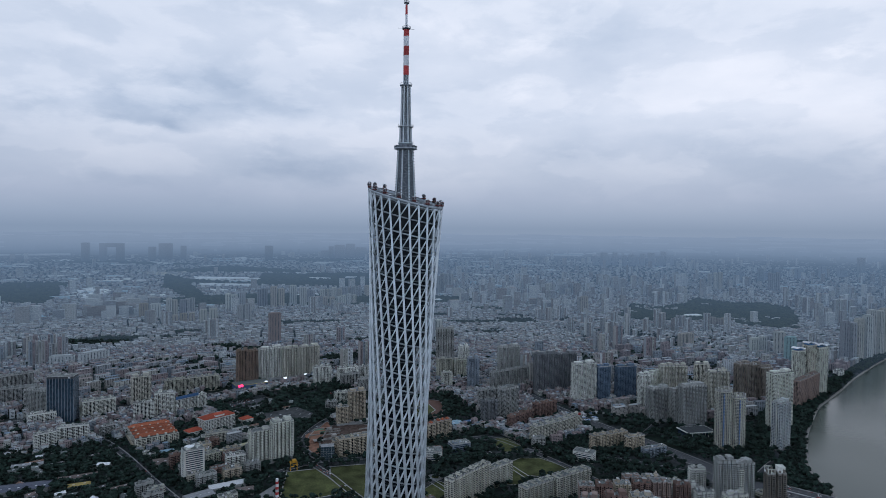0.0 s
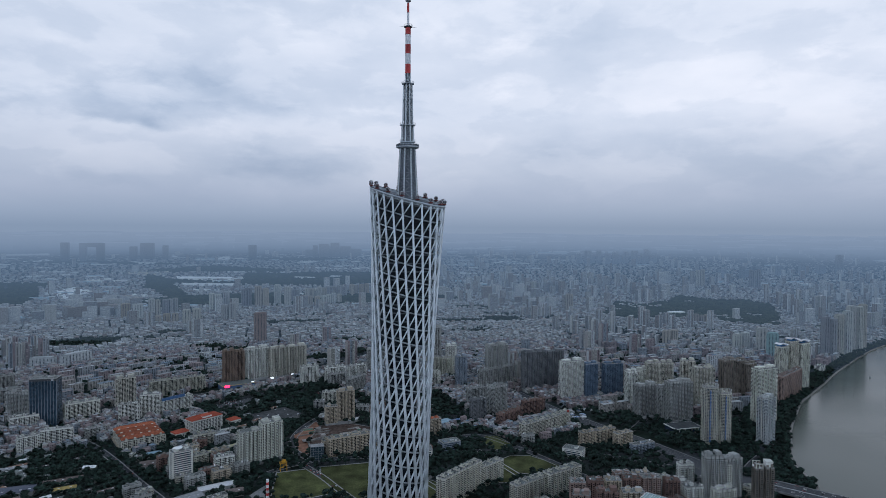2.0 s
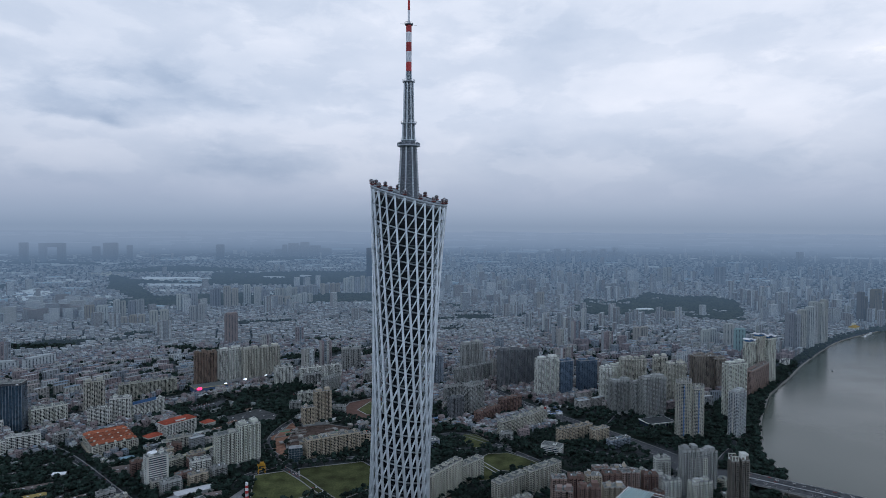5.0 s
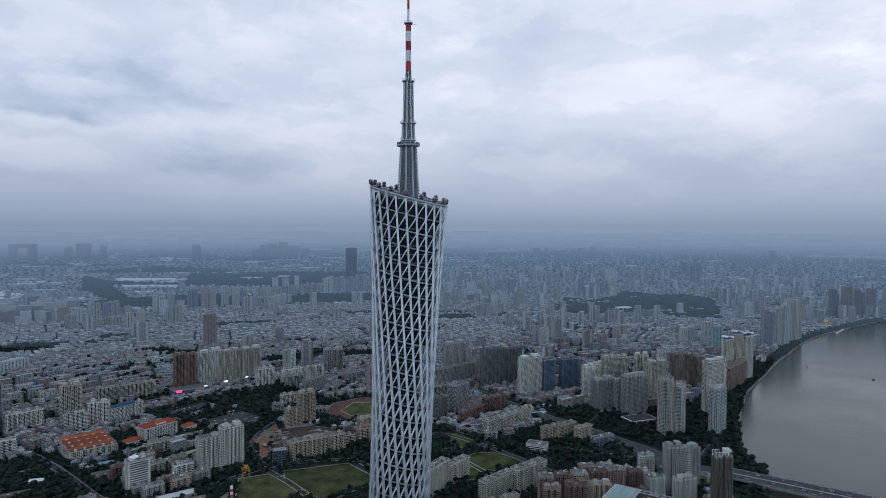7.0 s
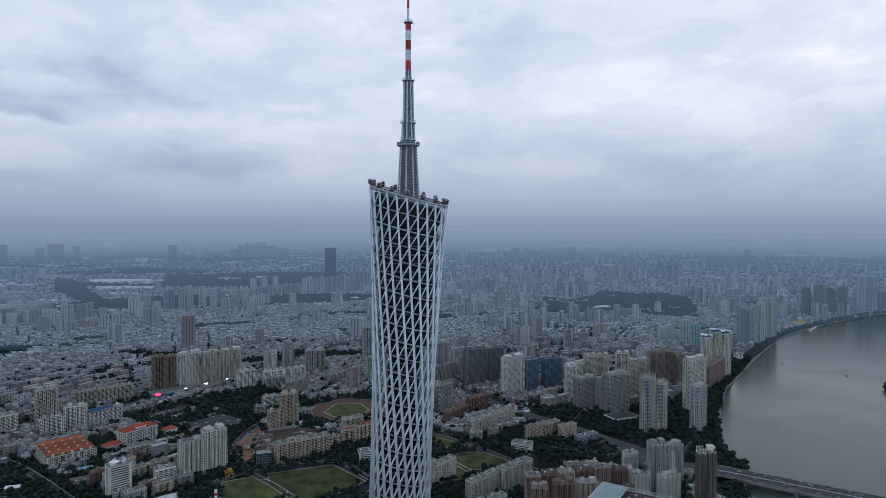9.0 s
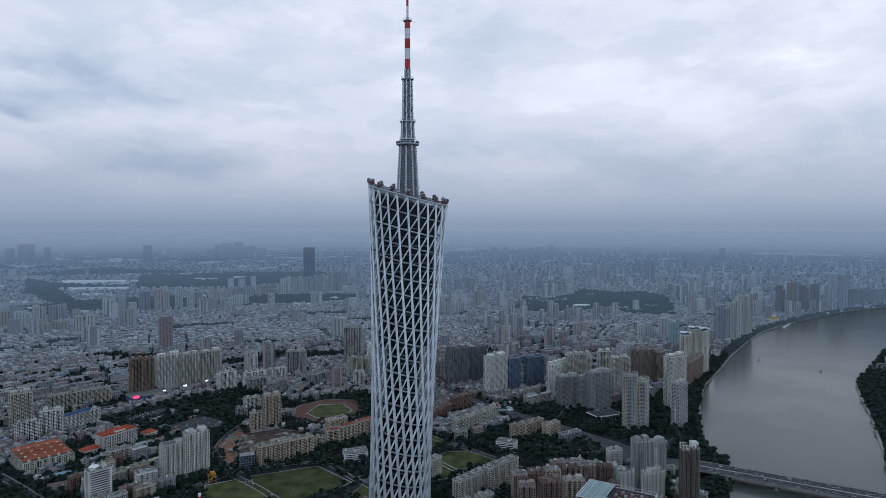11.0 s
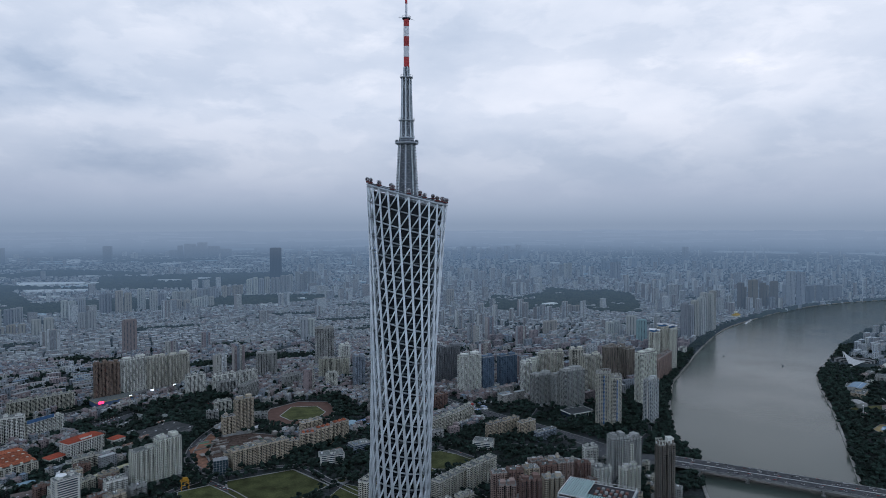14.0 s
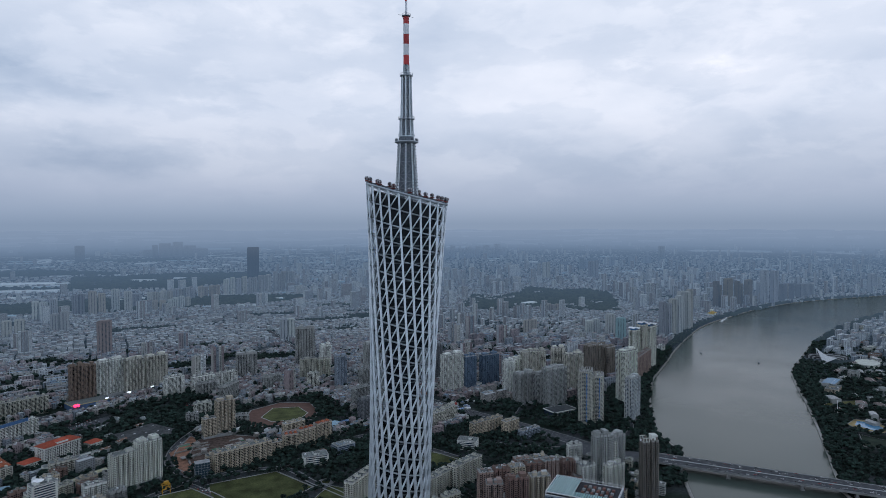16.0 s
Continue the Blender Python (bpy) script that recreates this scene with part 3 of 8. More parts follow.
lawn([(-127, 676), (-60, 640), (30, 715), (-23, 803), (-138, 783)])
lawn([(-205, 640), (-140, 650), (-100, 668), (-160, 775), (-215, 760)])
lawn([(195, 788), (215, 735), (262, 720), (322, 752), (266, 815), (228, 816)])
lawn([(180, 915), (205, 852), (250, 872), (222, 935), (200, 938)])
lawn([(110, 745), (140, 690), (200, 690), (235, 715), (195, 775), (150, 765)])
lawn([(20, 655), (60, 620), (110, 665), (60, 710)])
EARTH_LANE = [(-182, 845), (-170, 859), (-183, 936), (-177, 968), (-168, 1038), (-181, 1065), (-193, 1011), (-216, 969), (-200, 900)]
lawn([(-70, 1140), (-50, 1085), (20, 1075), (85, 1100), (100, 1170), (90, 1235), (20, 1260), (-50, 1215)], TRACK_RED, "running_track", "dull red running track round a playing field", z=0.1)
lawn([(-30, 1150), (-10, 1110), (50, 1105), (75, 1150), (60, 1205), (0, 1215)], GRASS, "playing_field", "green playing field inside the track", z=0.3)
lawn(EARTH_LANE, EARTH, "building_site", "orange-brown excavated earth of a building site", 6)
lawn([(-166, 869), (-127, 888), (-60, 900), (-29, 944), (-47, 1012), (-95, 1040), (-164, 1034), (-174, 968), (-178, 930)], EARTH_GREY, "building_site", "grey-brown graded earth of a building site", 6)
for poly in ([(-802, 885), (-740, 840), (-619, 912), (-600, 880), (-454, 657), (-420, 560), (-666, 560), (-900, 700)],
             [(-470, 1010), (-380, 1080), (-230, 1250), (-170, 1330), (-90, 1300), (-180, 1100), (-215, 930), (-280, 900), (-330, 960)],
             [(560, 850), (680, 960), (640, 840), (620, 720), (560, 830)], [(600, 740), (720, 800), (760, 700), (690, 640), (640, 640)],
             [(395, 760), (480, 880), (420, 960), (350, 880), (330, 800)], [(60, 830), (150, 920), (170, 860), (120, 790), (60, 770)],
             [(100, 930), (180, 1000), (160, 960), (60, 890)], [(330, 740), (440, 780), (560, 700), (480, 690), (380, 680)]):
    mark(poly, 2, over=False)
for poly in ([(590, 780), (720, 790), (890, 960), (985, 1090), (900, 1110), (800, 990), (640, 910)], [(-560, 1010), (-480, 1060), (-430, 960), (-470, 900), (-600, 880)]):
    mark(poly, 2, over=False)
lawn([(-450, 1200), (-370, 1280), (-335, 1250), (-410, 1170)], ASPHALT, "car_park", "asphalt car park beside the avenue", 6)
lawn([(-215, 1290), (-160, 1345), (-120, 1310), (-175, 1260)], ASPHALT, "car_park", "asphalt car park beside low houses", 6)
lawn([(-255, 640), (-225, 705), (-215, 640)], PAVING, "yard", "paved yard with stored goods", 6)
for poly in ([(60, 600), (50, 840), (190, 975), (350, 740), (330, 560)], [(-250, 600), (-250, 840), (-30, 850), (70, 740), (60, 600)],
             [(400, 1010), (520, 1040), (700, 905), (640, 690), (560, 760), (470, 880)], [(-500, 1170), (-340, 1330), (-190, 1430), (-110, 1260), (-270, 1140), (-380, 1090)],
             [(330, 700), (360, 880), (430, 960), (500, 850), (620, 680), (440, 660)], [(-120, 1030), (-80, 1240), (120, 1290), (180, 1080), (60, 1000)]):
    mark(poly, 7, over=False)
# wooded hill in the dense town, far wood, riverside belt, island
mark([(1098, 2804), (1373, 3340), (1449, 3160), (1706, 3344), (1921, 3656), (2037, 3391), (2240, 3445), (2227, 3093), (1957, 2606), (1773, 2408), (1581, 2463), (1635, 2674), (1385, 2674), (1168, 2582)], 2)
mark([(-3030, 4624), (-2675, 4698), (-2475, 4462), (-2485, 4296), (-2179, 3718), (-2038, 3248), (-2216, 3260), (-3000, 3600)], 2)
FAR_BELT = [(-2217, 5573), (-1790, 4996), (-1194, 4732), (-1356, 5733), (-950, 5743), (-476, 5880), (271, 5733), (250, 5137), (-383, 4367), (-767, 4438), (-1146, 4507), (-1671, 4619), (-1162, 3429), (-1264, 3411), (-1783, 4354)]
mark(FAR_BELT, 2)
for k in range(15):
    hx, hy, hr = random.Random(k).uniform(1080, 2380), random.Random(k + 500).uniform(2560, 3640), random.Random(k + 900).uniform(18, 40)
    mark([(hx + hr * 1.6 * math.cos(t * 0.7), hy + hr * math.sin(t * 0.7)) for t in range(9)], 0)
for k in range(40):
    hx, hy, hr = random.Random(k + 50).uniform(-1500, 2600), random.Random(k + 550).uniform(1900, 3200), random.Random(k + 950).uniform(20, 60)
    mark([(hx + hr * 2.2 * math.cos(t * 0.7), hy + hr * 0.8 * math.sin(t * 0.7)) for t in range(9)], 2, False)
mark([(-350, 1720), (-120, 1900), (150, 1830), (110, 1760), (-120, 1800), (-300, 1680)], 2, False)
for i in range(0, len(WEST_BANK) - 1):
    a, b = Vector(WEST_BANK[i]), Vector(WEST_BANK[i + 1])
    t = (b - a).normalized()
    n = Vector((-t.y, t.x))
    w = 58 if 500 < a.y < 1400 else 34
    mark([tuple(a + n * 4), tuple(b + n * 4), tuple(b + n * w), tuple(a + n * w)], 2, False)
for i in range(0, len(EAST_BANK) - 1):
    a, b = Vector(EAST_BANK[i]), Vector(EAST_BANK[i + 1])
    t = (b - a).normalized()
    n = Vector((t.y, -t.x))
    mark([tuple(a + n * 4), tuple(b + n * 4), tuple(b + n * 40), tuple(a + n * 40)], 2, False)
mark([(900, 380), (1250, 740), (1480, 980), (1700, 1150), (1900, 900), (1500, 500), (1100, 200)], 7, False)


def build_bridge():
    a, b = Vector((636, 624)), Vector((1276, -5))
    t = (b - a).normalized()
    n = Vector((-t.y, t.x))
    L = (b - a).length
    rot = math.degrees(math.atan2(t.y, t.x))
    br = root("bridge", a.x, a.y, rot, "wide concrete girder bridge with many lanes across the river", "bridge")
    ZT = 13.0
    sh = Shape(ASPHALT)
    sh.box(L / 2, 0, ZT - 0.4, L, 48, 0.4)
    sh.put("deck", br)
    sh = Shape(CONCRETE)
    for y in (-18, -6.2, 6.2, 18):
        sh.prism([(0, y - 4.2), (L, y - 4.2), (L, y + 4.2), (0, y + 4.2)], ZT - 3.4, ZT - 0.4)
    sh.put("girder", br)
    for y in (-24.2, 24.2):
        sh = Shape(CONCRETE)
        sh.box(L / 2, y, ZT - 0.6, L, 0.5, 1.7)
        sh.put("parapet", br)
    sh = Shape(WHITE_PAINT)
    sh.box(L / 2, 0, ZT, L, 0.6, 0.9)
    sh.put("median_barrier", br)
    for y in (-20, -16, -12, -8, -4, 4, 8, 12, 16, 20):
        sh = Shape(LINE_PAINT)
        for k in range(int(L / 14)):
            sh.quad((k * 14, y - 0.12, ZT + 0.02), (k * 14 + 6, y - 0.12, ZT + 0.02), (k * 14 + 6, y + 0.12, ZT + 0.02), (k * 14, y + 0.12, ZT + 0.02))
        sh.put("lane_line", br, kind="stuff")
    for k, s in enumerate((74, 152, 266, 345, 424)):
        for y in (-12.5, 12.5):
            sh = Shape(CONCRETE)
            sh.prism([(s - 3.2, y - 7), (s + 3.2, y - 7), (s + 3.2, y + 7), (s - 3.2, y + 7)], 0, 2.2)
            sh.prism([(s - 1.6, y - 4.5), (s + 1.6, y - 4.5), (s + 1.6, y + 4.5), (s - 1.6, y + 4.5)], 2.2, ZT - 4.6)
            pier = sh.put("pier", br)
            sh = Shape(CONCRETE)
            sh.prism([(s - 2.2, y - 9), (s + 2.2, y - 9), (s + 2.2, y + 9), (s - 2.2, y + 9)], ZT - 4.6, ZT - 3.2)
            sh.put("pier_cap", pier)
    # ramp from the street up to the bridge
    sh = Shape(ASPHALT, CONCRETE)
    for i in range(10):
        z0, z1 = ZT - i * 1.3, ZT - (i + 1) * 1.3
        x0, x1 = -i * 14.0, -(i + 1) * 14.0
        sh.quad((x1, -18, z1), (x0, -18, z0), (x0, 18, z0), (x1, 18, z1), 0)
        sh.quad((x1, -18, 0), (x0, -18, 0), (x0, -18, z0), (x1, -18, z1), 1)
        sh.quad((x0, 18, 0), (x1, 18, 0), (x1, 18, z1), (x0, 18, z0), 1)
    sh.put("ramp", br)
    mark(rect(a.x + t.x * L / 2, a.y + t.y * L / 2, L, 54, math.radians(rot)), 4)
    mark(rect(a.x - t.x * 70, a.y - t.y * 70, 140, 44, math.radians(rot)), 4)
    return a, t, n, ZT


BRIDGE = build_bridge()

# ---- the lattice tower ----
TOP_A, TOP_B, TOP_DIR = 24.6, 19.2, math.radians(-29.5)
BOT_A, BOT_B, BOT_DIR = 36.0, 30.5, math.radians(-29.5 + 60)
TWIST = math.radians(-106)
BOT_C = Vector((-13.0, 3.0))
TILT = 0.272
ZC = 470.9
SLOPE = Vector((0.868, -0.497))


def rim_z(x, y):
    return ZC - TILT * (SLOPE.x * x + SLOPE.y * y)


def lattice(i, n=24):
    """The foot and the head of column i."""
    t = 2 * math.pi * i / n
    u = t - TOP_DIR
    head = Vector((TOP_A * math.cos(u) * math.cos(TOP_DIR) - TOP_B * math.sin(u) * math.sin(TOP_DIR), TOP_A * math.cos(u) * math.sin(TOP_DIR) + TOP_B * math.sin(u) * math.cos(TOP_DIR)))
    tb = t - TWIST
    u = tb - BOT_DIR
    foot = BOT_C + Vector((BOT_A * math.cos(u) * math.cos(BOT_DIR) - BOT_B * math.sin(u) * math.sin(BOT_DIR), BOT_A * math.cos(u) * math.sin(BOT_DIR) + BOT_B * math.sin(u) * math.cos(BOT_DIR)))
    return Vector((foot.x, foot.y, 0)), Vector((head.x, head.y, rim_z(head.x, head.y)))


def on_column(i, level):
    """The point of column i on the tilted ring plane whose height at the axis is level."""
    a, b = lattice(i)
    d = b - a
    # z = level - TILT * (SLOPE . xy)
    num = level - TILT * (SLOPE.x * a.x + SLOPE.y * a.y) - a.z
    den = d.z + TILT * (SLOPE.x * d.x + SLOPE.y * d.y)
    s = num / den
    return a + d * s


def loop(sh, pts, r, n=6):
    """A closed round bar through the points, all in one piece."""
    m, c = len(sh.v), len(pts)
    for i in range(c):
        a, b = Vector(pts[i - 1]), Vector(pts[(i + 1) % c])
        q = (b - a).to_track_quat("Z", "Y")
        for j in range(n):
            t = 2 * math.pi * j / n
            sh.v.append(tuple(Vector(pts[i]) + q @ Vector((r * math.cos(t), r * math.sin(t), 0))))
    for i in range(c):
        k = (i + 1) % c
        for j in range(n):
            l = (j + 1) % n
            sh.f.append((m + i * n + j, m + i * n + l, m + k * n + l, m + k * n + j))
            sh.k.append(0)


def build_lattice_tower():
    tw = root("lattice_tower", 0, 0, 0, "twisted white steel lattice tower, slanted top, dark glass core", "tower")
    LEVELS = [ZC - 0.5 - 9.9 * k for k in range(46)]
    for i in range(24):
        a, b = lattice(i)
        sh = Shape(STEEL)
        sh.smooth = True
        mid = a + (b - a) * 0.55
        sh.tube(a, mid, 1.4, 1.0, 10)
        sh.tube(mid, b, 1.0, 0.58, 10)
        sh.put("column", tw)
    rest = Shape(STEEL)
    for i in range(24):
        for k in range(0, 44):
            p, q = on_column(i, LEVELS[k + 1]), on_column(i + 1, LEVELS[k])
            if q.z < 60:
                continue
            if k < 12:
                sh = Shape(STEEL)
                sh.smooth = True
                sh.tube(p, q, 0.41, n=7)
                sh.put("diagonal_brace", tw)
            else:
                rest.tube(p, q, 0.56, n=6, cap=False)
    rest.put("lower_bracing", tw, kind="stuff")
    for k, lv in enumerate(LEVELS[:40]):
        sh = Shape(RING)
        sh.smooth = True
        o = sum((on_column(j, lv) for j in (0, 6, 12, 18)), Vector()) / 4
        pts = []
        for i in range(24):
            p = on_column(i, lv)
            pts.append(p + (o - p).normalized() * 1.15)
        loop(sh, pts, 0.5)
        sh.put("ring_beam", tw)
    # dark glazed body inside the lattice, floor by floor

    def inner(z, k):
        pts = []
        for i in range(24):
            a, b = lattice(i)
            s = z / b.z
            p = a + (b - a) * min(s, 1.0)
            c = Vector((BOT_C.x * (1 - min(s, 1)), BOT_C.y * (1 - min(s, 1)), 0))
            pts.append((c.x + (p.x - c.x) * k, c.y + (p.y - c.y) * k))
        return pts
    z = 8.0
    while z < 455:
        body = 0.80 if z > 372 else (0.52 if z > 330 else (0.76 if z > 205 else 0.5))
        top = z + 5.2
        pa, pb = inner(z, body), inner(top, body)
        glass, edge = Shape(DARK_GLASS), Shape(SLAB_EDGE)
        for i in range(24):
            j = (i + 1) % 24
            glass.quad((*pa[i], z + 0.5), (*pa[j], z + 0.5), (*pb[j], top), (*pb[i], top))
        edge.prism(inner(z, body + 0.03), z - 0.25, z + 0.5)
        floor_ob = edge.put("floor_slab", tw)
        glass.put("glazing_band", floor_ob, "dark reflective glazing")
        z += 5.2
    # sloping roof deck with its edge rail
    sh = Shape(surface("roof_deck", (0.03, 0.034, 0.038), 0.8, 0.3, 0.2))
    n = len(sh.v)
    ring = [lattice(i)[1] for i in range(24)]
    inn = [(p.x * 0.9, p.y * 0.9, rim_z(p.x * 0.9, p.y * 0.9) - 3.2) for p in ring]
    sh.v += inn
    sh.f.append(tuple(range(n, n + 24)))
    sh.k.append(0)
    for i in range(24):
        j = (i + 1) % 24
        a, b = inn[i], inn[j]
        sh.quad((a[0] * 0.93, a[1] * 0.93, 452), (b[0] * 0.93, b[1] * 0.93, 452), b, a)
    sh.put("roof_deck", tw)
    for dz, rad, name in ((0.0, 0.75, "rim_beam"), (0.9, 0.32, "cabin_rail"), (-1.4, 0.4, "rim_beam")):
        sh = Shape(RING if name == "rim_beam" else MAST_DARK)
        sh.smooth = True
        k = 1.0 if dz >= 0 else 0.96
        loop(sh, [Vector((p.x * k, p.y * k, p.z + dz)) for p in (lattice(i, 48)[1] for i in range(48))], rad)
        sh.put(name, tw)


build_lattice_tower()


def build_mast():
    ms = root("antenna_mast", 0, 0, 0, "slender antenna mast with red and white top and grey truss base", "mast", z=462.0)
    Z = 462.0

    def truss(name, z0, z1, w0, w1, n, mat, leg, step, core=None):
        sh = Shape(mat)
        count = max(1, round((z1 - z0) / step))
        for i in range(n):
            t = 2 * math.pi * (i + 0.5) / n
            a, b = (w0 * math.cos(t), w0 * math.sin(t), z0 - Z), (w1 * math.cos(t), w1 * math.sin(t), z1 - Z)
            sh = Shape(STEEL if leg > 0.3 else mat)
            sh.tube(a, b, leg, n=6)
            pole = sh.put("truss_leg", ms)
            if name == "lower_truss":
                rungs = Shape(MAST_DARK)
                for k in range(22):
                    f = (k + 0.5) / 22
                    rungs.box(*(p * 1.05 + (q - p) * 1.05 * f for p, q in zip(a[:2], b[:2])), a[2] + (b[2] - a[2]) * f, 0.75, 0.75, 0.5, rot=t)
                rungs.put("climbing_rungs", pole, kind="stuff")
        sh = Shape(mat)
        for k in range(count):
            f0, f1 = k / count, (k + 1) / count
            r0, r1 = w0 + (w1 - w0) * f0, w0 + (w1 - w0) * f1
            za, zb = z0 + (z1 - z0) * f0 - Z, z0 + (z1 - z0) * f1 - Z
            for i in range(n):
                t, u = 2 * math.pi * (i + 0.5) / n, 2 * math.pi * (i + 1.5) / n
                p, q = (r0 * math.cos(t), r0 * math.sin(t), za), (r0 * math.cos(u), r0 * math.sin(u), za)
                pp, qq = (r1 * math.cos(t), r1 * math.sin(t), zb), (r1 * math.cos(u), r1 * math.sin(u), zb)
                sh.tube(p, q, leg * 0.4, n=4, cap=False)
                sh.tube(p if k % 2 else q, qq if k % 2 else pp, leg * 0.4, n=4, cap=False)
        sh.put(name + "_bracing", ms, kind="stuff")
        if core:
            sh = Shape(MAST_DARK)
            sh.rings([(z0 - Z, core[0]), (z1 - Z, core[1])], 12)
            sh.put(name + "_core", ms)

    def plate(name, z, r, h=0.7, mat=MAST_GREY, n=16):
        sh = Shape(mat)
        sh.rings([(z - Z, r * 0.8), (z + h * 0.4 - Z, r), (z + h - Z, r), (z + h + 0.1 - Z, r * 0.8)], n)
        deck = sh.put(name, ms)
        sh = Shape(mat)
        for i in range(n):
            t, u = 2 * math.pi * i / n, 2 * math.pi * (i + 1) / n
            sh.tube((r * math.cos(t), r * math.sin(t), z + h - Z), (r * math.cos(t), r * math.sin(t), z + h + 1.1 - Z), 0.07, n=4)
            sh.tube((r * math.cos(t), r * math.sin(t), z + h + 1.1 - Z), (r * math.cos(u), r * math.sin(u), z + h + 1.1 - Z), 0.07, n=4)
        sh.put("guard_rail", deck)

    truss("lower_truss", 462, 502, 7.1, 4.9, 8, surface("mast_mid_grey", (0.24, 0.265, 0.29), 0.55, 0.15, 0.4), 0.5, 4.2, (6.2, 4.2))
    plate("platform", 501.4, 7.2, 1.3)
    sh = Shape(MAST_DARK)
    for i in range(10):
        t = 2 * math.pi * i / 10
        sh.rings([(502.6 - Z, 0.75), (503.4 - Z, 0.85), (504.2 - Z, 0.75)], 8, cx=6.3 * math.cos(t), cy=6.3 * math.sin(t))
    sh.put("antenna_drums", ms)
    sh = Shape(MAST_DARK)
    sh.rings([(502.5 - Z, 4.6), (505 - Z, 4.3)], 12)
    sh.put("collar", ms)
    plate("platform", 505, 4.9, 0.8, STEEL)
    truss("second_truss", 505.8, 516, 4.1, 3.8, 8, MAST_GREY, 0.44, 3.4, (3.2, 3.0))
    plate("platform", 515.6, 4.9, 0.7)
    truss("third_truss", 516.3, 542, 3.4, 2.9, 8, MAST_GREY, 0.4, 3.2, (2.6, 2.2))
    plate("platform", 541.6, 3.9, 0.7)
    truss("fourth_truss", 542.3, 548.6, 2.0, 1.8, 6, STEEL, 0.22, 2.1, (1.3, 1.3))
    bands = ((548.6, 554.4, MAST_RED), (554.4, 560.9, MAST_WHITE), (560.9, 566.7, MAST_RED), (566.7, 572.9, MAST_WHITE), (572.9, 577.4, MAST_RED))
    for a, b, mt in bands:
        sh = Shape(mt)
        sh.rings([(a - Z, 1.75), (b - Z, 1.75)], 12)
        sh.put("painted_band", ms)
    plate("platform", 577.2, 2.6, 0.7, MAST_DARK)
    sh = Shape(MAST_DARK)
    for t in (0.2, 1.7, 3.4, 4.9):
        sh.tube((2 * math.cos(t), 2 * math.sin(t), 577.8 - Z), (5.4 * math.cos(t), 5.4 * math.sin(t), 577.6 - Z), 0.09, n=4)
    sh.put("whisker_arms", ms)
    for a, b, mt in ((577.9, 586.6, MAST_WHITE), (586.6, 592.6, MAST_RED), (592.6, 594.0, MAST_WHITE)):
        sh = Shape(mt)
        sh.rings([(a - Z, 0.75), (b - Z, 0.68)], 10)
        sh.put("painted_pole", ms)
    plate("platform", 593.4, 1.7, 0.5, MAST_DARK)
    sh = Shape(MAST_DARK)
    sh.tube((0, 0, 594 - Z), (0, 0, 600.5 - Z), 0.22, 0.1)
    sh.put("tip", ms)


build_mast()


def build_cabins():
    cab = root("observation_cabin", 0, 0, 0, "round red and white glass cabin on the tower rim", "cabin", "cabins on the rim")
    sh = Shape(surface("cabin_glass", (0.10, 0.12, 0.14), 0.15, 0.1, 1.0))
    sh.smooth = True
    sh.rings([(0.7 + 1.25 * (1 - math.cos(math.pi * k / 10)), max(0.05, 1.25 * math.sin(math.pi * k / 10))) for k in range(11)], 16)
    globe = sh.put("globe", cab)
    red = surface("cabin_red_frame", (0.14, 0.04, 0.038), 0.5, 0.15, 0.6)
    for z, r in ((1.4, 1.18), (1.95, 1.3), (2.5, 1.18)):
        sh = Shape(red)
        for i in range(14):
            t, u = 2 * math.pi * i / 14, 2 * math.pi * (i + 1) / 14
            sh.tube((r * math.cos(t), r * math.sin(t), z), (r * math.cos(u), r * math.sin(u), z), 0.1, n=5, cap=False)
        sh.put("hoop", globe)
    for j in range(4):
        sh = Shape(WHITE_PAINT)
        t = math.pi * j / 4
        for i in range(14):
            a, b = math.pi * 2 * i / 14, math.pi * 2 * (i + 1) / 14
            sh.tube((1.29 * math.cos(t) * math.cos(a), 1.29 * math.sin(t) * math.cos(a), 1.95 + 1.29 * math.sin(a)),
                    (1.29 * math.cos(t) * math.cos(b), 1.29 * math.sin(t) * math.cos(b), 1.95 + 1.29 * math.sin(b)), 0.08, n=4, cap=False)
        sh.put("rib", globe)
    sh = Shape(red)
    sh.box(0, 0, 0.0, 2.4, 1.9, 0.8)
    sh.put("carriage", cab)
    first = True
    for k in range(16):
        i = 2 * math.pi * (k + 0.35) / 16
        p = lattice((k + 0.35) * 1.5)[1]
        m = pose(p.x, p.y, p.z + 1.15, 0, 0, math.degrees(i) + 90)
        if first:
            cab.matrix_basis, first = m, False
        else:
            copy_thing(cab, m)


build_cabins()

# ---- buildings ----
RND = random.Random(7)
BUILT = []


def claim(x, y, w, d, rot, pad=3.0):
    mark(rect(x, y, w + 2 * pad, d + 2 * pad, math.radians(rot)), 5)
    BUILT.append((x, y))


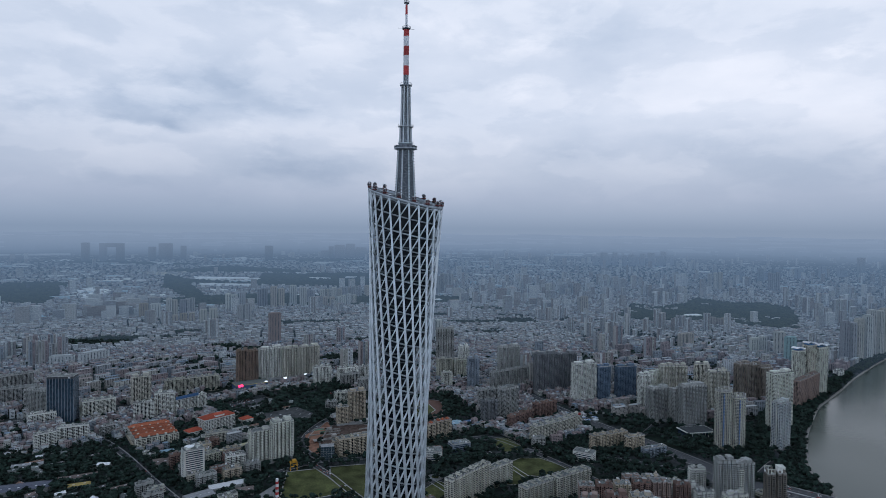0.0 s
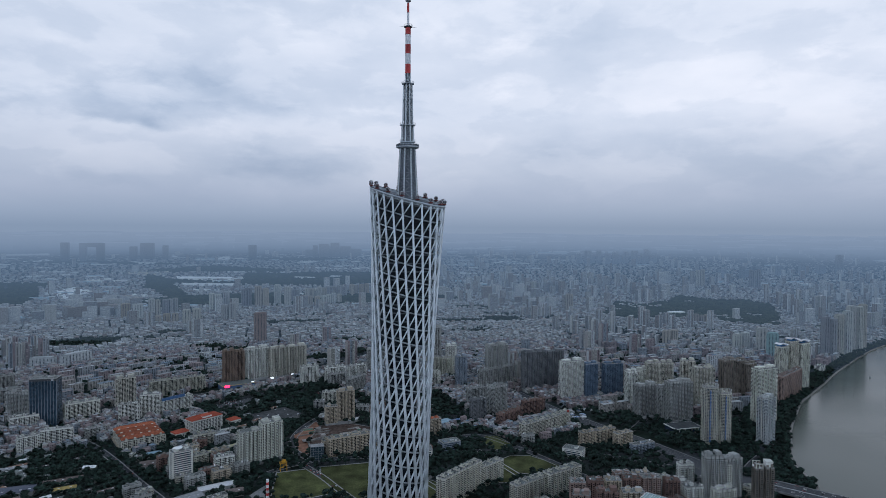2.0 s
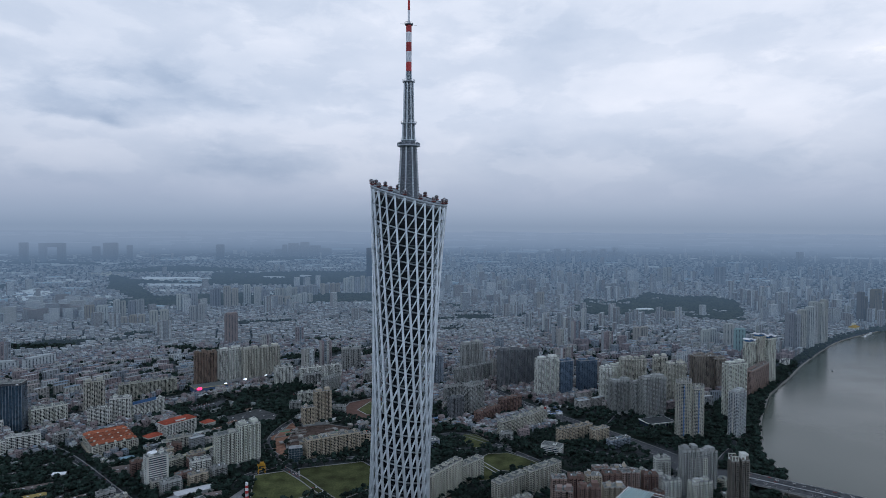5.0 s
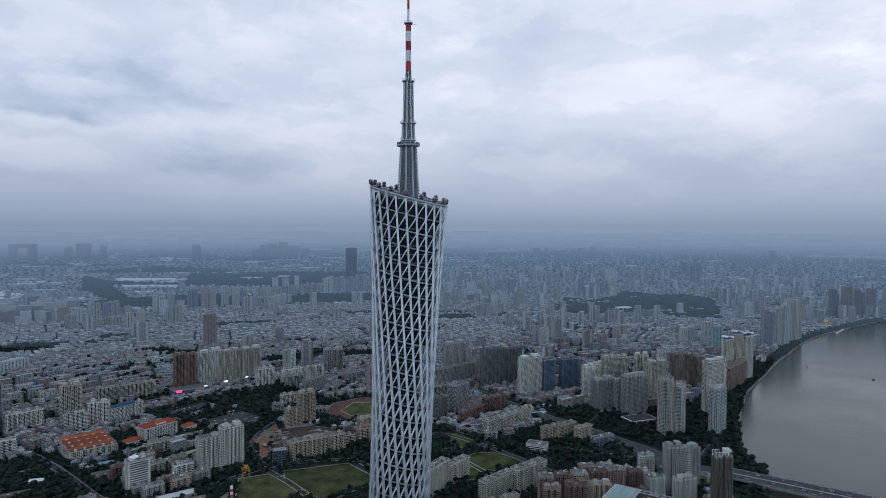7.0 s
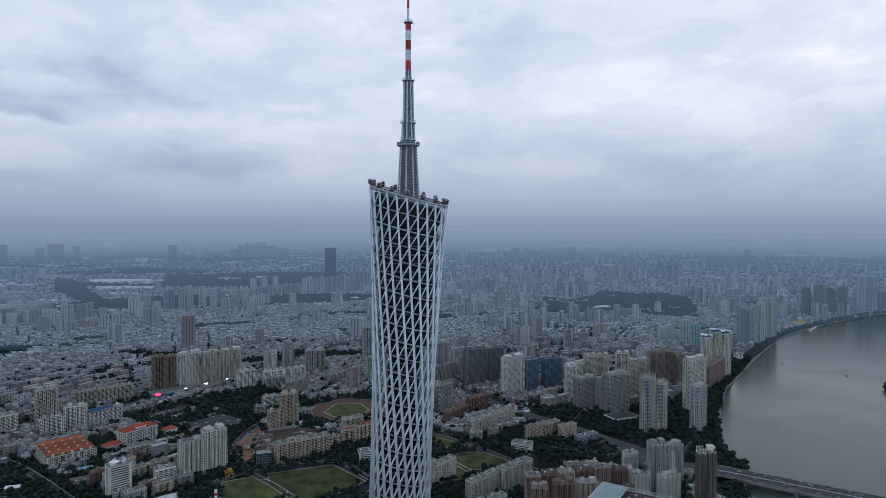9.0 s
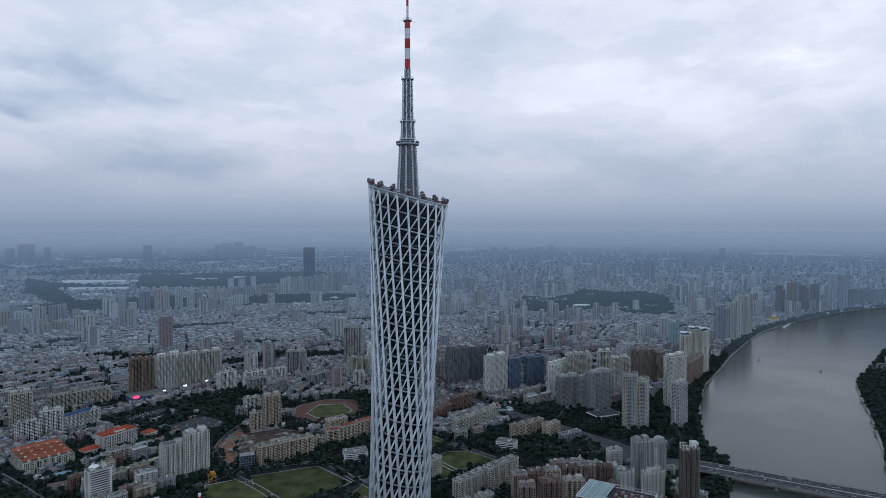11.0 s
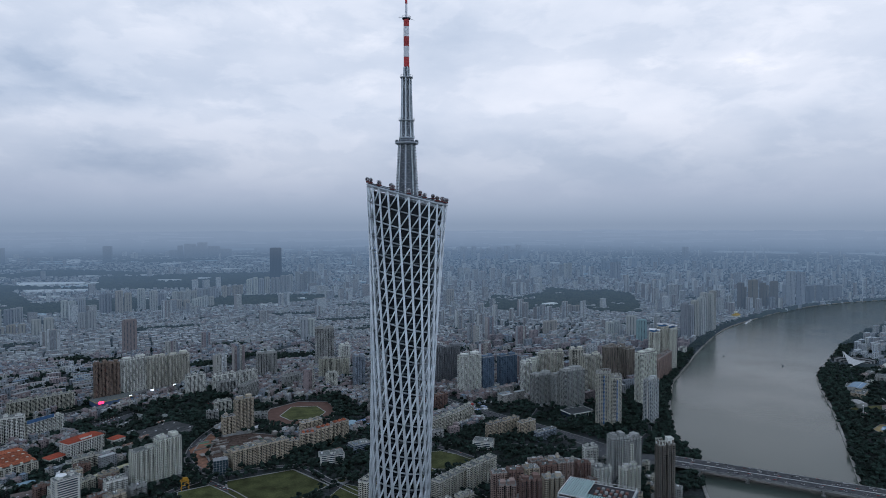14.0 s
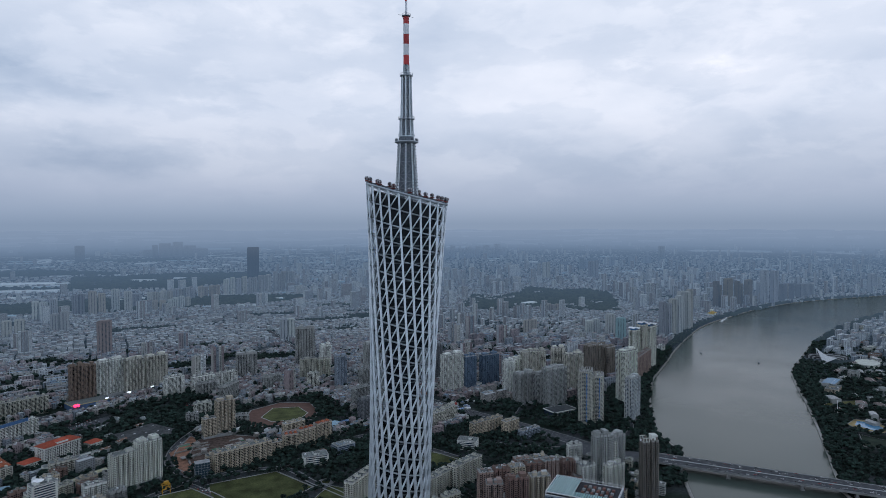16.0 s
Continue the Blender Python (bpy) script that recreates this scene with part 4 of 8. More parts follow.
def bays(w, d, step, inset, chamfer=0.0):
    """An outline with bays standing forward and slots between them; also its facade runs (a, b, is_slot)."""
    runs = []
    corners = ((-w / 2, -d / 2, w, 0), (w / 2, -d / 2, d, 90), (w / 2, d / 2, w, 180), (-w / 2, d / 2, d, 270))
    pts = []
    for x0, y0, ln, ang in corners:
        c, s = math.cos(math.radians(ang)), math.sin(math.radians(ang))
        n = max(1, round(ln / step))
        unit = ln / n
        for i in range(n):
            slot = unit * 0.32 if n > 1 else 0
            u0, u1 = i * unit + (slot / 2 if i else 0), (i + 1) * unit - (slot / 2 if i < n - 1 else 0)
            seq = [(u0, 0, u1, 0, False)]
            if i < n - 1:
                seq.append((u1, inset, u1 + slot, inset, True))
            for a, p, b, q, sl in seq:
                pa = (x0 + c * a - s * p, y0 + s * a + c * p)
                pb = (x0 + c * b - s * q, y0 + s * b + c * q)
                pts += [pa, pb]
                runs.append((pa, pb, sl))
    clean = [pts[0]]
    for p in pts[1:]:
        if math.dist(p, clean[-1]) > 0.05:
            clean.append(p)
    if math.dist(clean[0], clean[-1]) < 0.05:
        clean.pop()
    return clean, runs


def windows_on(sh, runs, z0, h, floor=3.05, pitch=3.4, fill=0.62, hf=0.55, out=0.07, skip=0.0, rng=RND):
    nf = max(1, int((h - 1.0) / floor))
    for (xa, ya), (xb, yb), slot in runs:
        ln = math.hypot(xb - xa, yb - ya)
        if ln < 1.0:
            continue
        tx, ty = (xb - xa) / ln, (yb - ya) / ln
        nx, ny = ty * out, -tx * out
        n = max(1, round(ln / pitch))
        u = ln / n
        f, hk = (0.92, 0.8) if slot else (fill, hf)
        for k in range(nf):
            z = z0 + k * floor + floor * (0.12 if slot else 0.3)
            for i in range(n):
                if skip and rng.random() < skip:
                    continue
                a, b = (i + 0.5 - f / 2) * u, (i + 0.5 + f / 2) * u
                p, q = (xa + tx * a + nx, ya + ty * a + ny), (xa + tx * b + nx, ya + ty * b + ny)
                sh.quad((*p, z), (*q, z), (*q, z + floor * hk), (*p, z + floor * hk))


def balconies(sh, runs, z0, h, floor=3.05, deep=1.1):
    """A parapet box on each floor of every other bay."""
    nf = int((h - 1.0) / floor)
    for r, ((xa, ya), (xb, yb), slot) in enumerate(runs):
        ln = math.hypot(xb - xa, yb - ya)
        if slot or ln < 3:
            continue
        tx, ty = (xb - xa) / ln, (yb - ya) / ln
        nx, ny = ty, -tx
        a, b = ln * 0.1, ln * 0.42
        for k in range(1, nf):
            z = z0 + k * floor
            p = [(xa + tx * s + nx * o, ya + ty * s + ny * o) for s, o in ((a, 0.02), (a, deep), (b, deep), (b, 0.02))]
            for i in range(3):
                sh.quad((*p[i], z - 0.1), (*p[i + 1], z - 0.1), (*p[i + 1], z + 1.0), (*p[i], z + 1.0))
            sh.quad((*p[0], z + 1.0), (*p[1], z + 1.0), (*p[2], z + 1.0), (*p[3], z + 1.0))


def rooftop(th, pts, w, d, h, key, rng, roof="flat", big=True):
    """Roof slab, parapet and what stands on the roof."""
    sh = Shape(ROOF)
    sh.prism([(x * 0.985, y * 0.985) for x, y in pts], h - 0.3, h + 0.15)
    sh.put("roof", th)
    par = Shape(PARAPET if key not in ("brown", "brick", "dark") else wall(key))
    m = len(pts)
    for i in range(m):
        (xa, ya), (xb, yb) = pts[i], pts[(i + 1) % m]
        ln = math.hypot(xb - xa, yb - ya)
        if ln < 0.3:
            continue
        par.box((xa + xb) / 2 * 0.995, (ya + yb) / 2 * 0.995, h, ln, 0.35, 1.3, rot=math.atan2(yb - ya, xb - xa))
    par.put("parapet", th)
    if roof == "red":
        for s in (-1, 0, 1):
            cap = Shape(ORANGE_TILE)
            cap.prism([(s * w * 0.3 + a * w * 0.11, b * d * 0.42) for a, b in ((-1, -1), (1, -1), (1, 1), (-1, 1))], h + 0.15, h + 4.2, taper=0.25, pivot=(s * w * 0.3, 0))
            cap.put("roof_cap", th)
        return
    if roof == "wave":
        sh = Shape(WHITE_PAINT, BLUE_SHEET)
        n = 14
        for i in range(n):
            u0, u1 = i / n, (i + 1) / n
            z0, z1 = (h + 6 + 3.2 * math.sin(u * 2 * math.pi) for u in (u0, u1))
            x0, x1 = (u0 - 0.5) * w * 1.06, (u1 - 0.5) * w * 1.06
            for zz, k in ((0.5, 0), (0, 0)):
                sh.quad((x0, -d * 0.53, z0 + zz), (x1, -d * 0.53, z1 + zz), (x1, d * 0.53, z1 + zz), (x0, d * 0.53, z0 + zz), k)
            sh.quad((x0, -d * 0.53, z0), (x1, -d * 0.53, z1), (x1, -d * 0.53, z1 + 0.5), (x0, -d * 0.53, z0 + 0.5), 0)
        sh.put("wave_canopy", th, "thin white wavy roof sheet")
        sh = Shape(surface("sky_blue_glass", (0.07, 0.17, 0.33), 0.25, 0.2, 0.3))
        sh.box(0, 0, h, w * 0.8, d * 0.7, 4.5)
        sh.put("penthouse", th, "blue glazed penthouse")
        return
    n = rng.randint(1, 2) if big else 1
    for i in range(n):
        mw, md, mh = w * rng.uniform(0.14, 0.26), d * rng.uniform(0.3, 0.5), rng.uniform(3, 6.5 if big else 4)
        sh = Shape(wall(key), ROOF)
        mx, my = w * (rng.uniform(-0.3, 0.3) if n == 1 else (-0.25 + 0.5 * i)), d * rng.uniform(-0.12, 0.12)
        sh.box(mx, my, h, mw, md, mh, 0, top=1)
        cap = Shape(PARAPET)
        cap.box(mx, my, h + mh, mw * 1.06, md * 1.06, 0.4)
        if big and rng.random() < 0.5:
            sh.box(mx + mw * 0.1, my, h + mh, mw * 0.55, md * 0.55, mh * 0.6, 0, top=1)
        room = sh.put("machine_room", th)
        if big:
            cap.put("cap_slab", room)
    # stair heads and plant, then water tanks
    for i in range(rng.randint(1, 3)):
        bx, by = w * rng.uniform(-0.44, 0.44), d * rng.uniform(-0.36, 0.36)
        sh = Shape(wall(key) if rng.random() < 0.5 else rng.choice((CONCRETE, WHITE_PAINT, DARK_DECK, RED_TILE if rng.random() < 0.15 else CONCRETE)))
        sh.box(bx, by, h + 0.1, rng.uniform(1.6, 4.2), rng.uniform(1.4, 3.4), rng.uniform(0.9, 3.0))
        sh.put("roof_box", th)
    for i in range(rng.randint(1, 3)):
        tx, ty = w * rng.uniform(-0.42, 0.42), d * rng.uniform(-0.35, 0.35)
        sh = Shape(CONCRETE if rng.random() < 0.6 else WHITE_PAINT)
        r = rng.uniform(1.0, 1.9)
        sh.rings([(h + 0.1, r), (h + 2.4, r), (h + 2.9, r * 0.5)], 10, cx=tx, cy=ty)
        sh.put("water_tank", th)


def tower(x, y, w, d, h, rot, name, label, key="grey", roof="flat", rng=RND, group="", step=8.0):
    claim(x, y, w, d, rot)
    th = root(name, x, y, rot, label, "building", group)
    inset = 3.4 if key != "bluenet" else 1.2
    pts, runs = bays(w, d, step if w > 24 else 6.0, inset)
    body = Shape(wall(key))
    base = min(7.0, h * 0.1)
    body.prism(pts, 0, h)
    body.put("facade", th)
    sh = Shape(CONCRETE)
    sh.box(0, 0, 0, w + 3, d + 3, base)
    sh.put("podium", th)
    gl = Shape(GLASS_BLUE if key in ("blueglass", "teal", "bluegrey", "bluenet") else GLASS)
    windows_on(gl, runs, base, h - base, fill=0.62, hf=0.58)
    gl.put("window_grid", th, kind="stuff")
    if key in ("white", "beige", "pale", "tan", "yellow", "brown", "taupe", "umber"):
        bl = Shape(wall(key))
        balconies(bl, runs, base, h - base)
        bl.put("balcony_front", th, kind="stuff")
    if roof == "flat" and h > 70:
        cr = Shape(wall(key))
        for s in (-1, 1):
            cr.box(s * w * 0.27, 0, h, w * 0.3, d * 0.66, 4.0 + (s + 1))
        cr.put("crown", th)
    rooftop(th, pts, w, d, h, key, rng, roof)
    return th


def slab(x, y, w, d, h, rot, name, label, key="grey", roof="flat", rng=RND, group=""):
    claim(x, y, w, d, rot, 2.0)
    th = root(name, x, y, rot, label, "building", group)
    pts, runs = bays(w, d, 9.0, 2.0)
    body = Shape(wall(key))
    body.prism(pts, 0, h)
    body.put("facade", th)
    gl = Shape(GLASS)
    windows_on(gl, runs, 0.5, h - 0.3, fill=0.7, hf=0.56, pitch=3.2)
    gl.put("window_grid", th, kind="stuff")
    if h > 14:
        bl = Shape(wall(key))
        balconies(bl, runs, 0.5, h - 0.3, deep=1.0)
        bl.put("balcony_front", th, kind="stuff")
    if h > 24 and roof == "flat":
        # stair towers standing over the parapet, one to each staircase
        n = max(1, round(w / 17))
        for i in range(n):
            sh = Shape(wall(key), ROOF)
            sx = ((i + 0.5) / n - 0.5) * w
            sh.box(sx, 0, h, 5.2, d * 0.62, 3.4, top=1)
            sh.box(sx, d * 0.08, h + 3.4, 3.4, d * 0.3, 1.8, top=1)
            head = sh.put("stair_tower", th)
            sh = Shape(GLASS)
            sh.box(sx, -d * 0.31, h + 1.0, 1.4, 0.12, 1.5)
            sh.put("door", head)
    rooftop(th, pts, w, d, h, key, rng, roof, big=False)
    return th


def banded(x, y, w, d, h, rot, name, label, key="white", rng=RND, group="", floor=3.7):
    claim(x, y, w, d, rot)
    th = root(name, x, y, rot, label, "building", group)
    core = Shape(GLASS_BLUE)
    core.box(0, 0, 0, w - 1.2, d - 1.2, h - 0.5)
    core.put("glazing", th)
    n = max(2, int(h / floor))
    for k in range(n + 1):
        sh = Shape(wall(key))
        sh.box(0, 0, min(k * floor, h - 1.6), w, d, 1.6)
        sh.put("floor_band", th)
    sh = Shape(wall(key))
    for sx in (-1, 1):
        for sy in (-1, 1):
            sh.box(sx * (w / 2 - 1.5), sy * (d / 2 - 1.5), 0, 3.2, 3.2, h)
    sh.put("corner_piers", th)
    rooftop(th, rect(0, 0, w, d, 0), w, d, h, key, rng, "flat", big=h > 30)
    return th


def glass_tower(x, y, w, d, h, rot, name, label, rng=RND):
    claim(x, y, w, d, rot)
    th = root(name, x, y, rot, label, "building")
    skin = Shape(surface("dark_curtain_wall", (0.035, 0.06, 0.085), 0.15, 0.25, 0.12, island=True, spread=0.4))
    nx, ny, nf = int(w / 3), int(d / 3), int(h / 4)
    for (x0, y0, ux, uy, n) in ((-w / 2, -d / 2, 1, 0, nx), (w / 2, -d / 2, 0, 1, ny), (w / 2, d / 2, -1, 0, nx), (-w / 2, d / 2, 0, -1, ny)):
        u = (w if ux else d) / n
        for i in range(n):
            for k in range(nf):
                a, b = (x0 + ux * i * u, y0 + uy * i * u), (x0 + ux * (i + 1) * u, y0 + uy * (i + 1) * u)
                z0, z1 = k * h / nf, (k + 1) * h / nf
                skin.quad((*a, z0), (*b, z0), (*b, z1), (*a, z1))
    skin.put("curtain_wall", th)
    fin = Shape(surface("fin_metal", (0.27, 0.31, 0.35), 0.4, 0.1, 0.3))
    for i in range(0, nx + 1, 2):
        for s in (-1, 1):
            fin.box(-w / 2 + i * w / nx, s * d / 2, 6, 0.5, 0.9, h - 5)
    for i in range(0, ny + 1, 2):
        for s in (-1, 1):
            fin.box(s * w / 2, -d / 2 + i * d / ny, 6, 0.9, 0.5, h - 5)
    fin.put("fins", th)
    sh = Shape(surface("dark_crown", (0.05, 0.055, 0.06), 0.6, 0.2, 0.3))
    sh.box(0, 0, h, w, d, 5.0)
    sh.put("crown", th)
    sh = Shape(WHITE_PAINT)
    sh.box(w * 0.35, -d / 2 - 0.2, h + 1, 5, 0.3, 2.4)
    sh.put("sign_board", th, "small pale sign board")
    rooftop(th, rect(0, 0, w, d, 0), w, d, h + 5, "grey", rng, "flat")


def round_tower(x, y, w, d, h, rot, name, label, key="beige", rng=RND):
    claim(x, y, w, d, rot)
    th = root(name, x, y, rot, label, "building")
    pts, runs, n = [], [], 20
    for i in range(n):
        for f in (0.0, 0.62):
            t = 2 * math.pi * (i + f) / n
            pts.append((w / 2 * math.cos(t), d / 2 * math.sin(t)))
    full = []
    for i in range(n):
        a, b, c = pts[2 * i], pts[2 * i + 1], pts[(2 * i + 2) % (2 * n)]
        full += [a, b, (b[0] * 0.82, b[1] * 0.82), (c[0] * 0.82, c[1] * 0.82)]
        runs += [(a, b, False), ((b[0] * 0.82, b[1] * 0.82), (c[0] * 0.82, c[1] * 0.82), True)]
    body = Shape(wall(key))
    body.prism(full, 0, h)
    body.put("facade", th)
    gl = Shape(GLASS_BLUE)
    windows_on(gl, runs, 6, h - 6, pitch=3.2, fill=0.7, hf=0.6)
    gl.put("window_grid", th, kind="stuff")
    bl = Shape(wall(key))
    for k in range(2, int(h / 3.05)):
        for i in range(0, n, 2):
            a, b = pts[2 * i], pts[2 * i + 1]
            z = k * 3.05
            bl.quad((a[0] * 1.07, a[1] * 1.07, z - 0.1), (b[0] * 1.07, b[1] * 1.07, z - 0.1), (b[0] * 1.07, b[1] * 1.07, z + 0.9), (a[0] * 1.07, a[1] * 1.07, z + 0.9))
            bl.quad((a[0], a[1], z), (a[0] * 1.07, a[1] * 1.07, z), (b[0] * 1.07, b[1] * 1.07, z), (b[0], b[1], z))
    bl.put("balcony_front", th, kind="stuff")
    sh = Shape(surface("blue_stripe_glass", (0.08, 0.16, 0.32), 0.25, 0.15, 0.2))
    sh.box(-w * 0.12, -d * 0.49, 6, 2.6, 1.2, h - 10)
    sh.put("glazed_stripe", th, "blue glazed vertical strip")
    sh = Shape(PARAPET)
    for i in range(n):
        t = 2 * math.pi * i / n
        hh = 4 + 3 * max(0, math.cos(t - 0.5))
        sh.box(w / 2 * 0.96 * math.cos(t), d / 2 * 0.96 * math.sin(t), h, 1.4, 0.8, hh, rot=t + math.pi / 2)
    sh.put("crown_posts", th)
    sh = Shape(PARAPET)
    for i in range(24):
        t, u = 2 * math.pi * i / 24, 2 * math.pi * (i + 1) / 24
        za, zb = (h + 4 + 3 * max(0, math.cos(v - 0.5)) for v in (t, u))
        sh.tube((w / 2 * 0.96 * math.cos(t), d / 2 * 0.96 * math.sin(t), za), (w / 2 * 0.96 * math.cos(u), d / 2 * 0.96 * math.sin(u), zb), 0.6, n=5, cap=False)
    sh.put("crown_ring", th)
    rooftop(th, [(w * 0.42 * math.cos(2 * math.pi * i / 16), d * 0.42 * math.sin(2 * math.pi * i / 16)) for i in range(16)], w * 0.6, d * 0.6, h, key, rng, "flat")


def free(x, y, w, d, rot, ok=(0,)):
    c, s = math.cos(rot), math.sin(rot)
    for a in (-0.5, 0, 0.5):
        for b in (-0.5, 0, 0.5):
            if land(x + c * a * w - s * b * d, y + s * a * w + c * b * d) not in ok:
                return False
    return True


glass_tower(-782, 1078, 55, 32, 103, 7, "office_tower", "dark blue glass office tower with thin vertical fins")
tower(-879, 1150, 60, 18, 57, -15, "apartment_tower", "grey concrete apartment tower beside the dark office tower", "grey")
tower(-655, 1193, 44, 18, 80, 25, "apartment_tower", "tall pale beige apartment tower with rows of windows", "beige")
slab(-604, 1084, 43, 16, 44, 16, "office_block", "white tiled office block at the foot of a beige tower", "white")
tower(-569, 1118, 43, 20, 58, 10, "office_block", "plain white office block with a flat roof", "white")
slab(-577, 1335, 139, 14, 42, 29, "apartment_block", "long pale yellow apartment block with a grey roof", "yellow")
slab(-521, 1151, 80, 14, 39, 49, "commercial_block", "long white commercial block with a blue sign board", "white")
tower(-464, 1415, 31, 22, 100, 23, "residential_tower", "brown tiled residential tower on a blue podium", "brown")
tower(-438, 1427, 26, 22, 97, 29, "residential_tower", "brown tiled residential tower on a blue podium", "brown")
tower(-398, 1479, 68, 20, 96, 37, "residential_tower", "pale grey residential tower by the avenue", "white")
tower(-344, 1499, 50, 20, 91, 33, "residential_tower", "cream residential tower with vertical bays", "beige")
tower(-292, 1527, 58, 20, 92, 30, "residential_tower", "cream residential tower with vertical bays", "beige")
slab(-238, 1412, 49, 18, 55, 22, "office_block", "white office block with a slanted stepped face", "white")
slab(-167, 1438, 61, 14, 46, 25, "apartment_block", "bright white apartment block with a stepped top", "white")
tower(-51, 1561, 60, 24, 73, 0, "hotel_tower", "grey hotel tower with vertical ribs and a stepped crown", "grey")
banded(-375, 728, 35, 20, 58, 32, "office_block", "white office block with horizontal window bands and a rooftop disc", "white")
slab(-389, 915, 41, 16, 28, 28, "apartment_block", "beige apartment block among low white houses", "beige")
slab(-313, 774, 33, 18, 31, 27, "office_block", "white square office block with tall dark windows", "white")
tower(-274, 805, 41, 22, 66, 32, "residential_tower", "large pale apartment tower with rows of balconies", "pale")
tower(-239, 830, 40, 24, 76, 29, "residential_tower", "large pale apartment tower with rows of balconies", "pale")
slab(-687, 935, 58, 12, 37, 23, "school_block", "white school block with open corridors", "white")
slab(-721, 894, 37, 14, 36, 42, "school_block", "white school block with open corridors", "white")
slab(-633, 969, 27, 14, 26, 51, "apartment_block", "grey walled apartment block behind trees", "grey")
tower(-143, 1044, 26, 18, 42, 17, "residential_tower", "tan residential tower with balconies", "tan")
tower(-111, 1054, 38, 18, 76, 18, "residential_tower", "tan residential tower with balconies", "tan")
slab(-80, 858, 110, 16, 37, 22, "apartment_block", "long stepped tan apartment block facing the lawn", "tan")
slab(14, 911, 30, 15, 33, 5, "apartment_block", "pinkish tan apartment block with red roof caps", "tan", roof="red")
slab(46, 925, 37, 15, 37, 25, "apartment_block", "pinkish tan apartment block with red roof caps", "tan", roof="red")
slab(82, 945, 37, 15, 39, 28, "apartment_block", "pinkish tan apartment block with red roof caps", "tan", roof="red")
slab(-17, 895, 22, 14, 26, 13, "apartment_block", "tan apartment block beside the tree belt", "tan")
tower(129, 1646, 59, 18, 126, -1, "office_tower", "tall grey slab tower with a flat crown", "grey")
tower(116, 1460, 44, 20, 67, 8, "residential_tower", "yellowish twin residential tower", "yellow")
tower(160, 1476, 39, 20, 61, 20, "residential_tower", "yellowish twin residential tower", "yellow")
tower(192, 1359, 31, 18, 88, 10, "office_tower", "blue-grey office tower with a stepped top", "bluegrey")
tower(187, 1607, 32, 18, 75, 13, "residential_tower", "white residential tower in the dense town", "white")
tower(307, 1446, 67, 22, 105, 23, "residential_tower", "grey residential tower with a stepped crown", "grey")
tower(387, 1314, 61, 24, 109, 16, "residential_tower", "dark grey residential tower with deep vertical grooves", "dark")
tower(447, 1331, 61, 24, 106, 16, "residential_tower", "dark grey residential tower with deep vertical grooves", "dark")
tower(467, 1213, 64, 22, 104, 18, "residential_tower", "tall white residential tower with slim ribs", "white")
tower(521, 1227, 38, 20, 92, 15, "residential_tower", "residential tower wrapped in blue building net", "bluenet")
tower(590, 1247, 54, 20, 88, 11, "residential_tower", "residential tower wrapped in blue building net", "bluenet")
tower(597, 1134, 26, 18, 93, 9, "residential_tower", "white and dark ribbed residential tower", "white")
tower(636, 1160, 36, 18, 92, 15, "residential_tower", "white and dark ribbed residential tower", "pale")
tower(599, 1048, 52, 26, 80, 16, "office_tower", "pale grey office tower behind scaffold netting", "grey")
tower(664, 1010, 61, 24, 95, 10, "hotel_tower", "grey hotel tower with a fine window grid", "grey")
tower(634, 1030, 25, 20, 79, 8, "hotel_wing", "grey hotel wing with narrow windows", "grey")
tower(662, 1153, 34, 20, 110, 7, "residential_tower", "cream residential tower with a pale crown", "beige")
tower(703, 1165, 31, 20, 107, -1, "residential_tower", "cream residential tower with a pale crown", "beige")
tower(757, 1158, 35, 20, 113, -18, "residential_tower", "cream residential tower with a pale crown", "beige")
tower(755, 1073, 52, 22, 112, 8, "residential_tower", "cream residential tower with a pale crown", "beige")
round_tower(661, 860, 35, 24, 120, -2, "residential_tower", "cream rounded residential tower with curved crown and blue stripes", "beige")
round_tower(695, 866, 33, 24, 106, 10, "residential_tower", "cream rounded residential tower with curved crown and blue stripes", "beige")
tower(772, 848, 19, 20, 98, -62, "residential_tower", "slim white riverside residential tower", "white")
tower(778, 848, 35, 20, 100, 26, "residential_tower", "slim white riverside residential tower with blue glass", "blueglass")
tower(854, 979, 59, 22, 132, 18, "residential_tower", "pale riverside residential tower behind the slim pair", "pale")
tower(886, 1197, 37, 22, 105, 15, "residential_tower", "red-brown residential tower with beige strips", "taupe")
tower(923, 1207, 35, 22, 101, 17, "residential_tower", "red-brown residential tower with beige strips", "taupe")
tower(946, 1195, 32, 20, 95, 18, "residential_tower", "red-brown residential tower with beige strips", "taupe")
tower(1070, 1247, 30, 20, 129, 21, "residential_tower", "pale beige riverside tower with a wavy blue roof", "pale", roof="wave")
tower(1111, 1263, 32, 20, 141, 20, "residential_tower", "pale beige riverside tower with a wavy blue roof", "beige", roof="wave")
tower(1150, 1277, 41, 22, 133, 24, "residential_tower", "pale beige riverside tower with a wavy blue roof", "pale", roof="wave")
slab(1057, 1191, 149, 18, 71, 39, "apartment_block", "pinkish grey riverside apartment block", "pink")
slab(308, 929, 91, 16, 36, 32, "apartment_block", "long beige apartment block with flat roof", "beige")
slab(372, 977, 63, 16, 36, 42, "apartment_block", "long beige apartment block with a red tank on the corner", "beige")
slab(266, 1021, 84, 14, 31, 42, "apartment_block", "red-brown apartment block below the white office", "brick")
slab(334, 1078, 64, 14, 40, 28, "apartment_block", "red-brown apartment block with white balconies", "brick")
tower(196, 1047, 36, 18, 53, 26, "office_block", "dark glass office block with a cut top", "dark")
slab(247, 1083, 50, 22, 74, 37, "office_block", "white grey office block with a projecting roof", "grey")
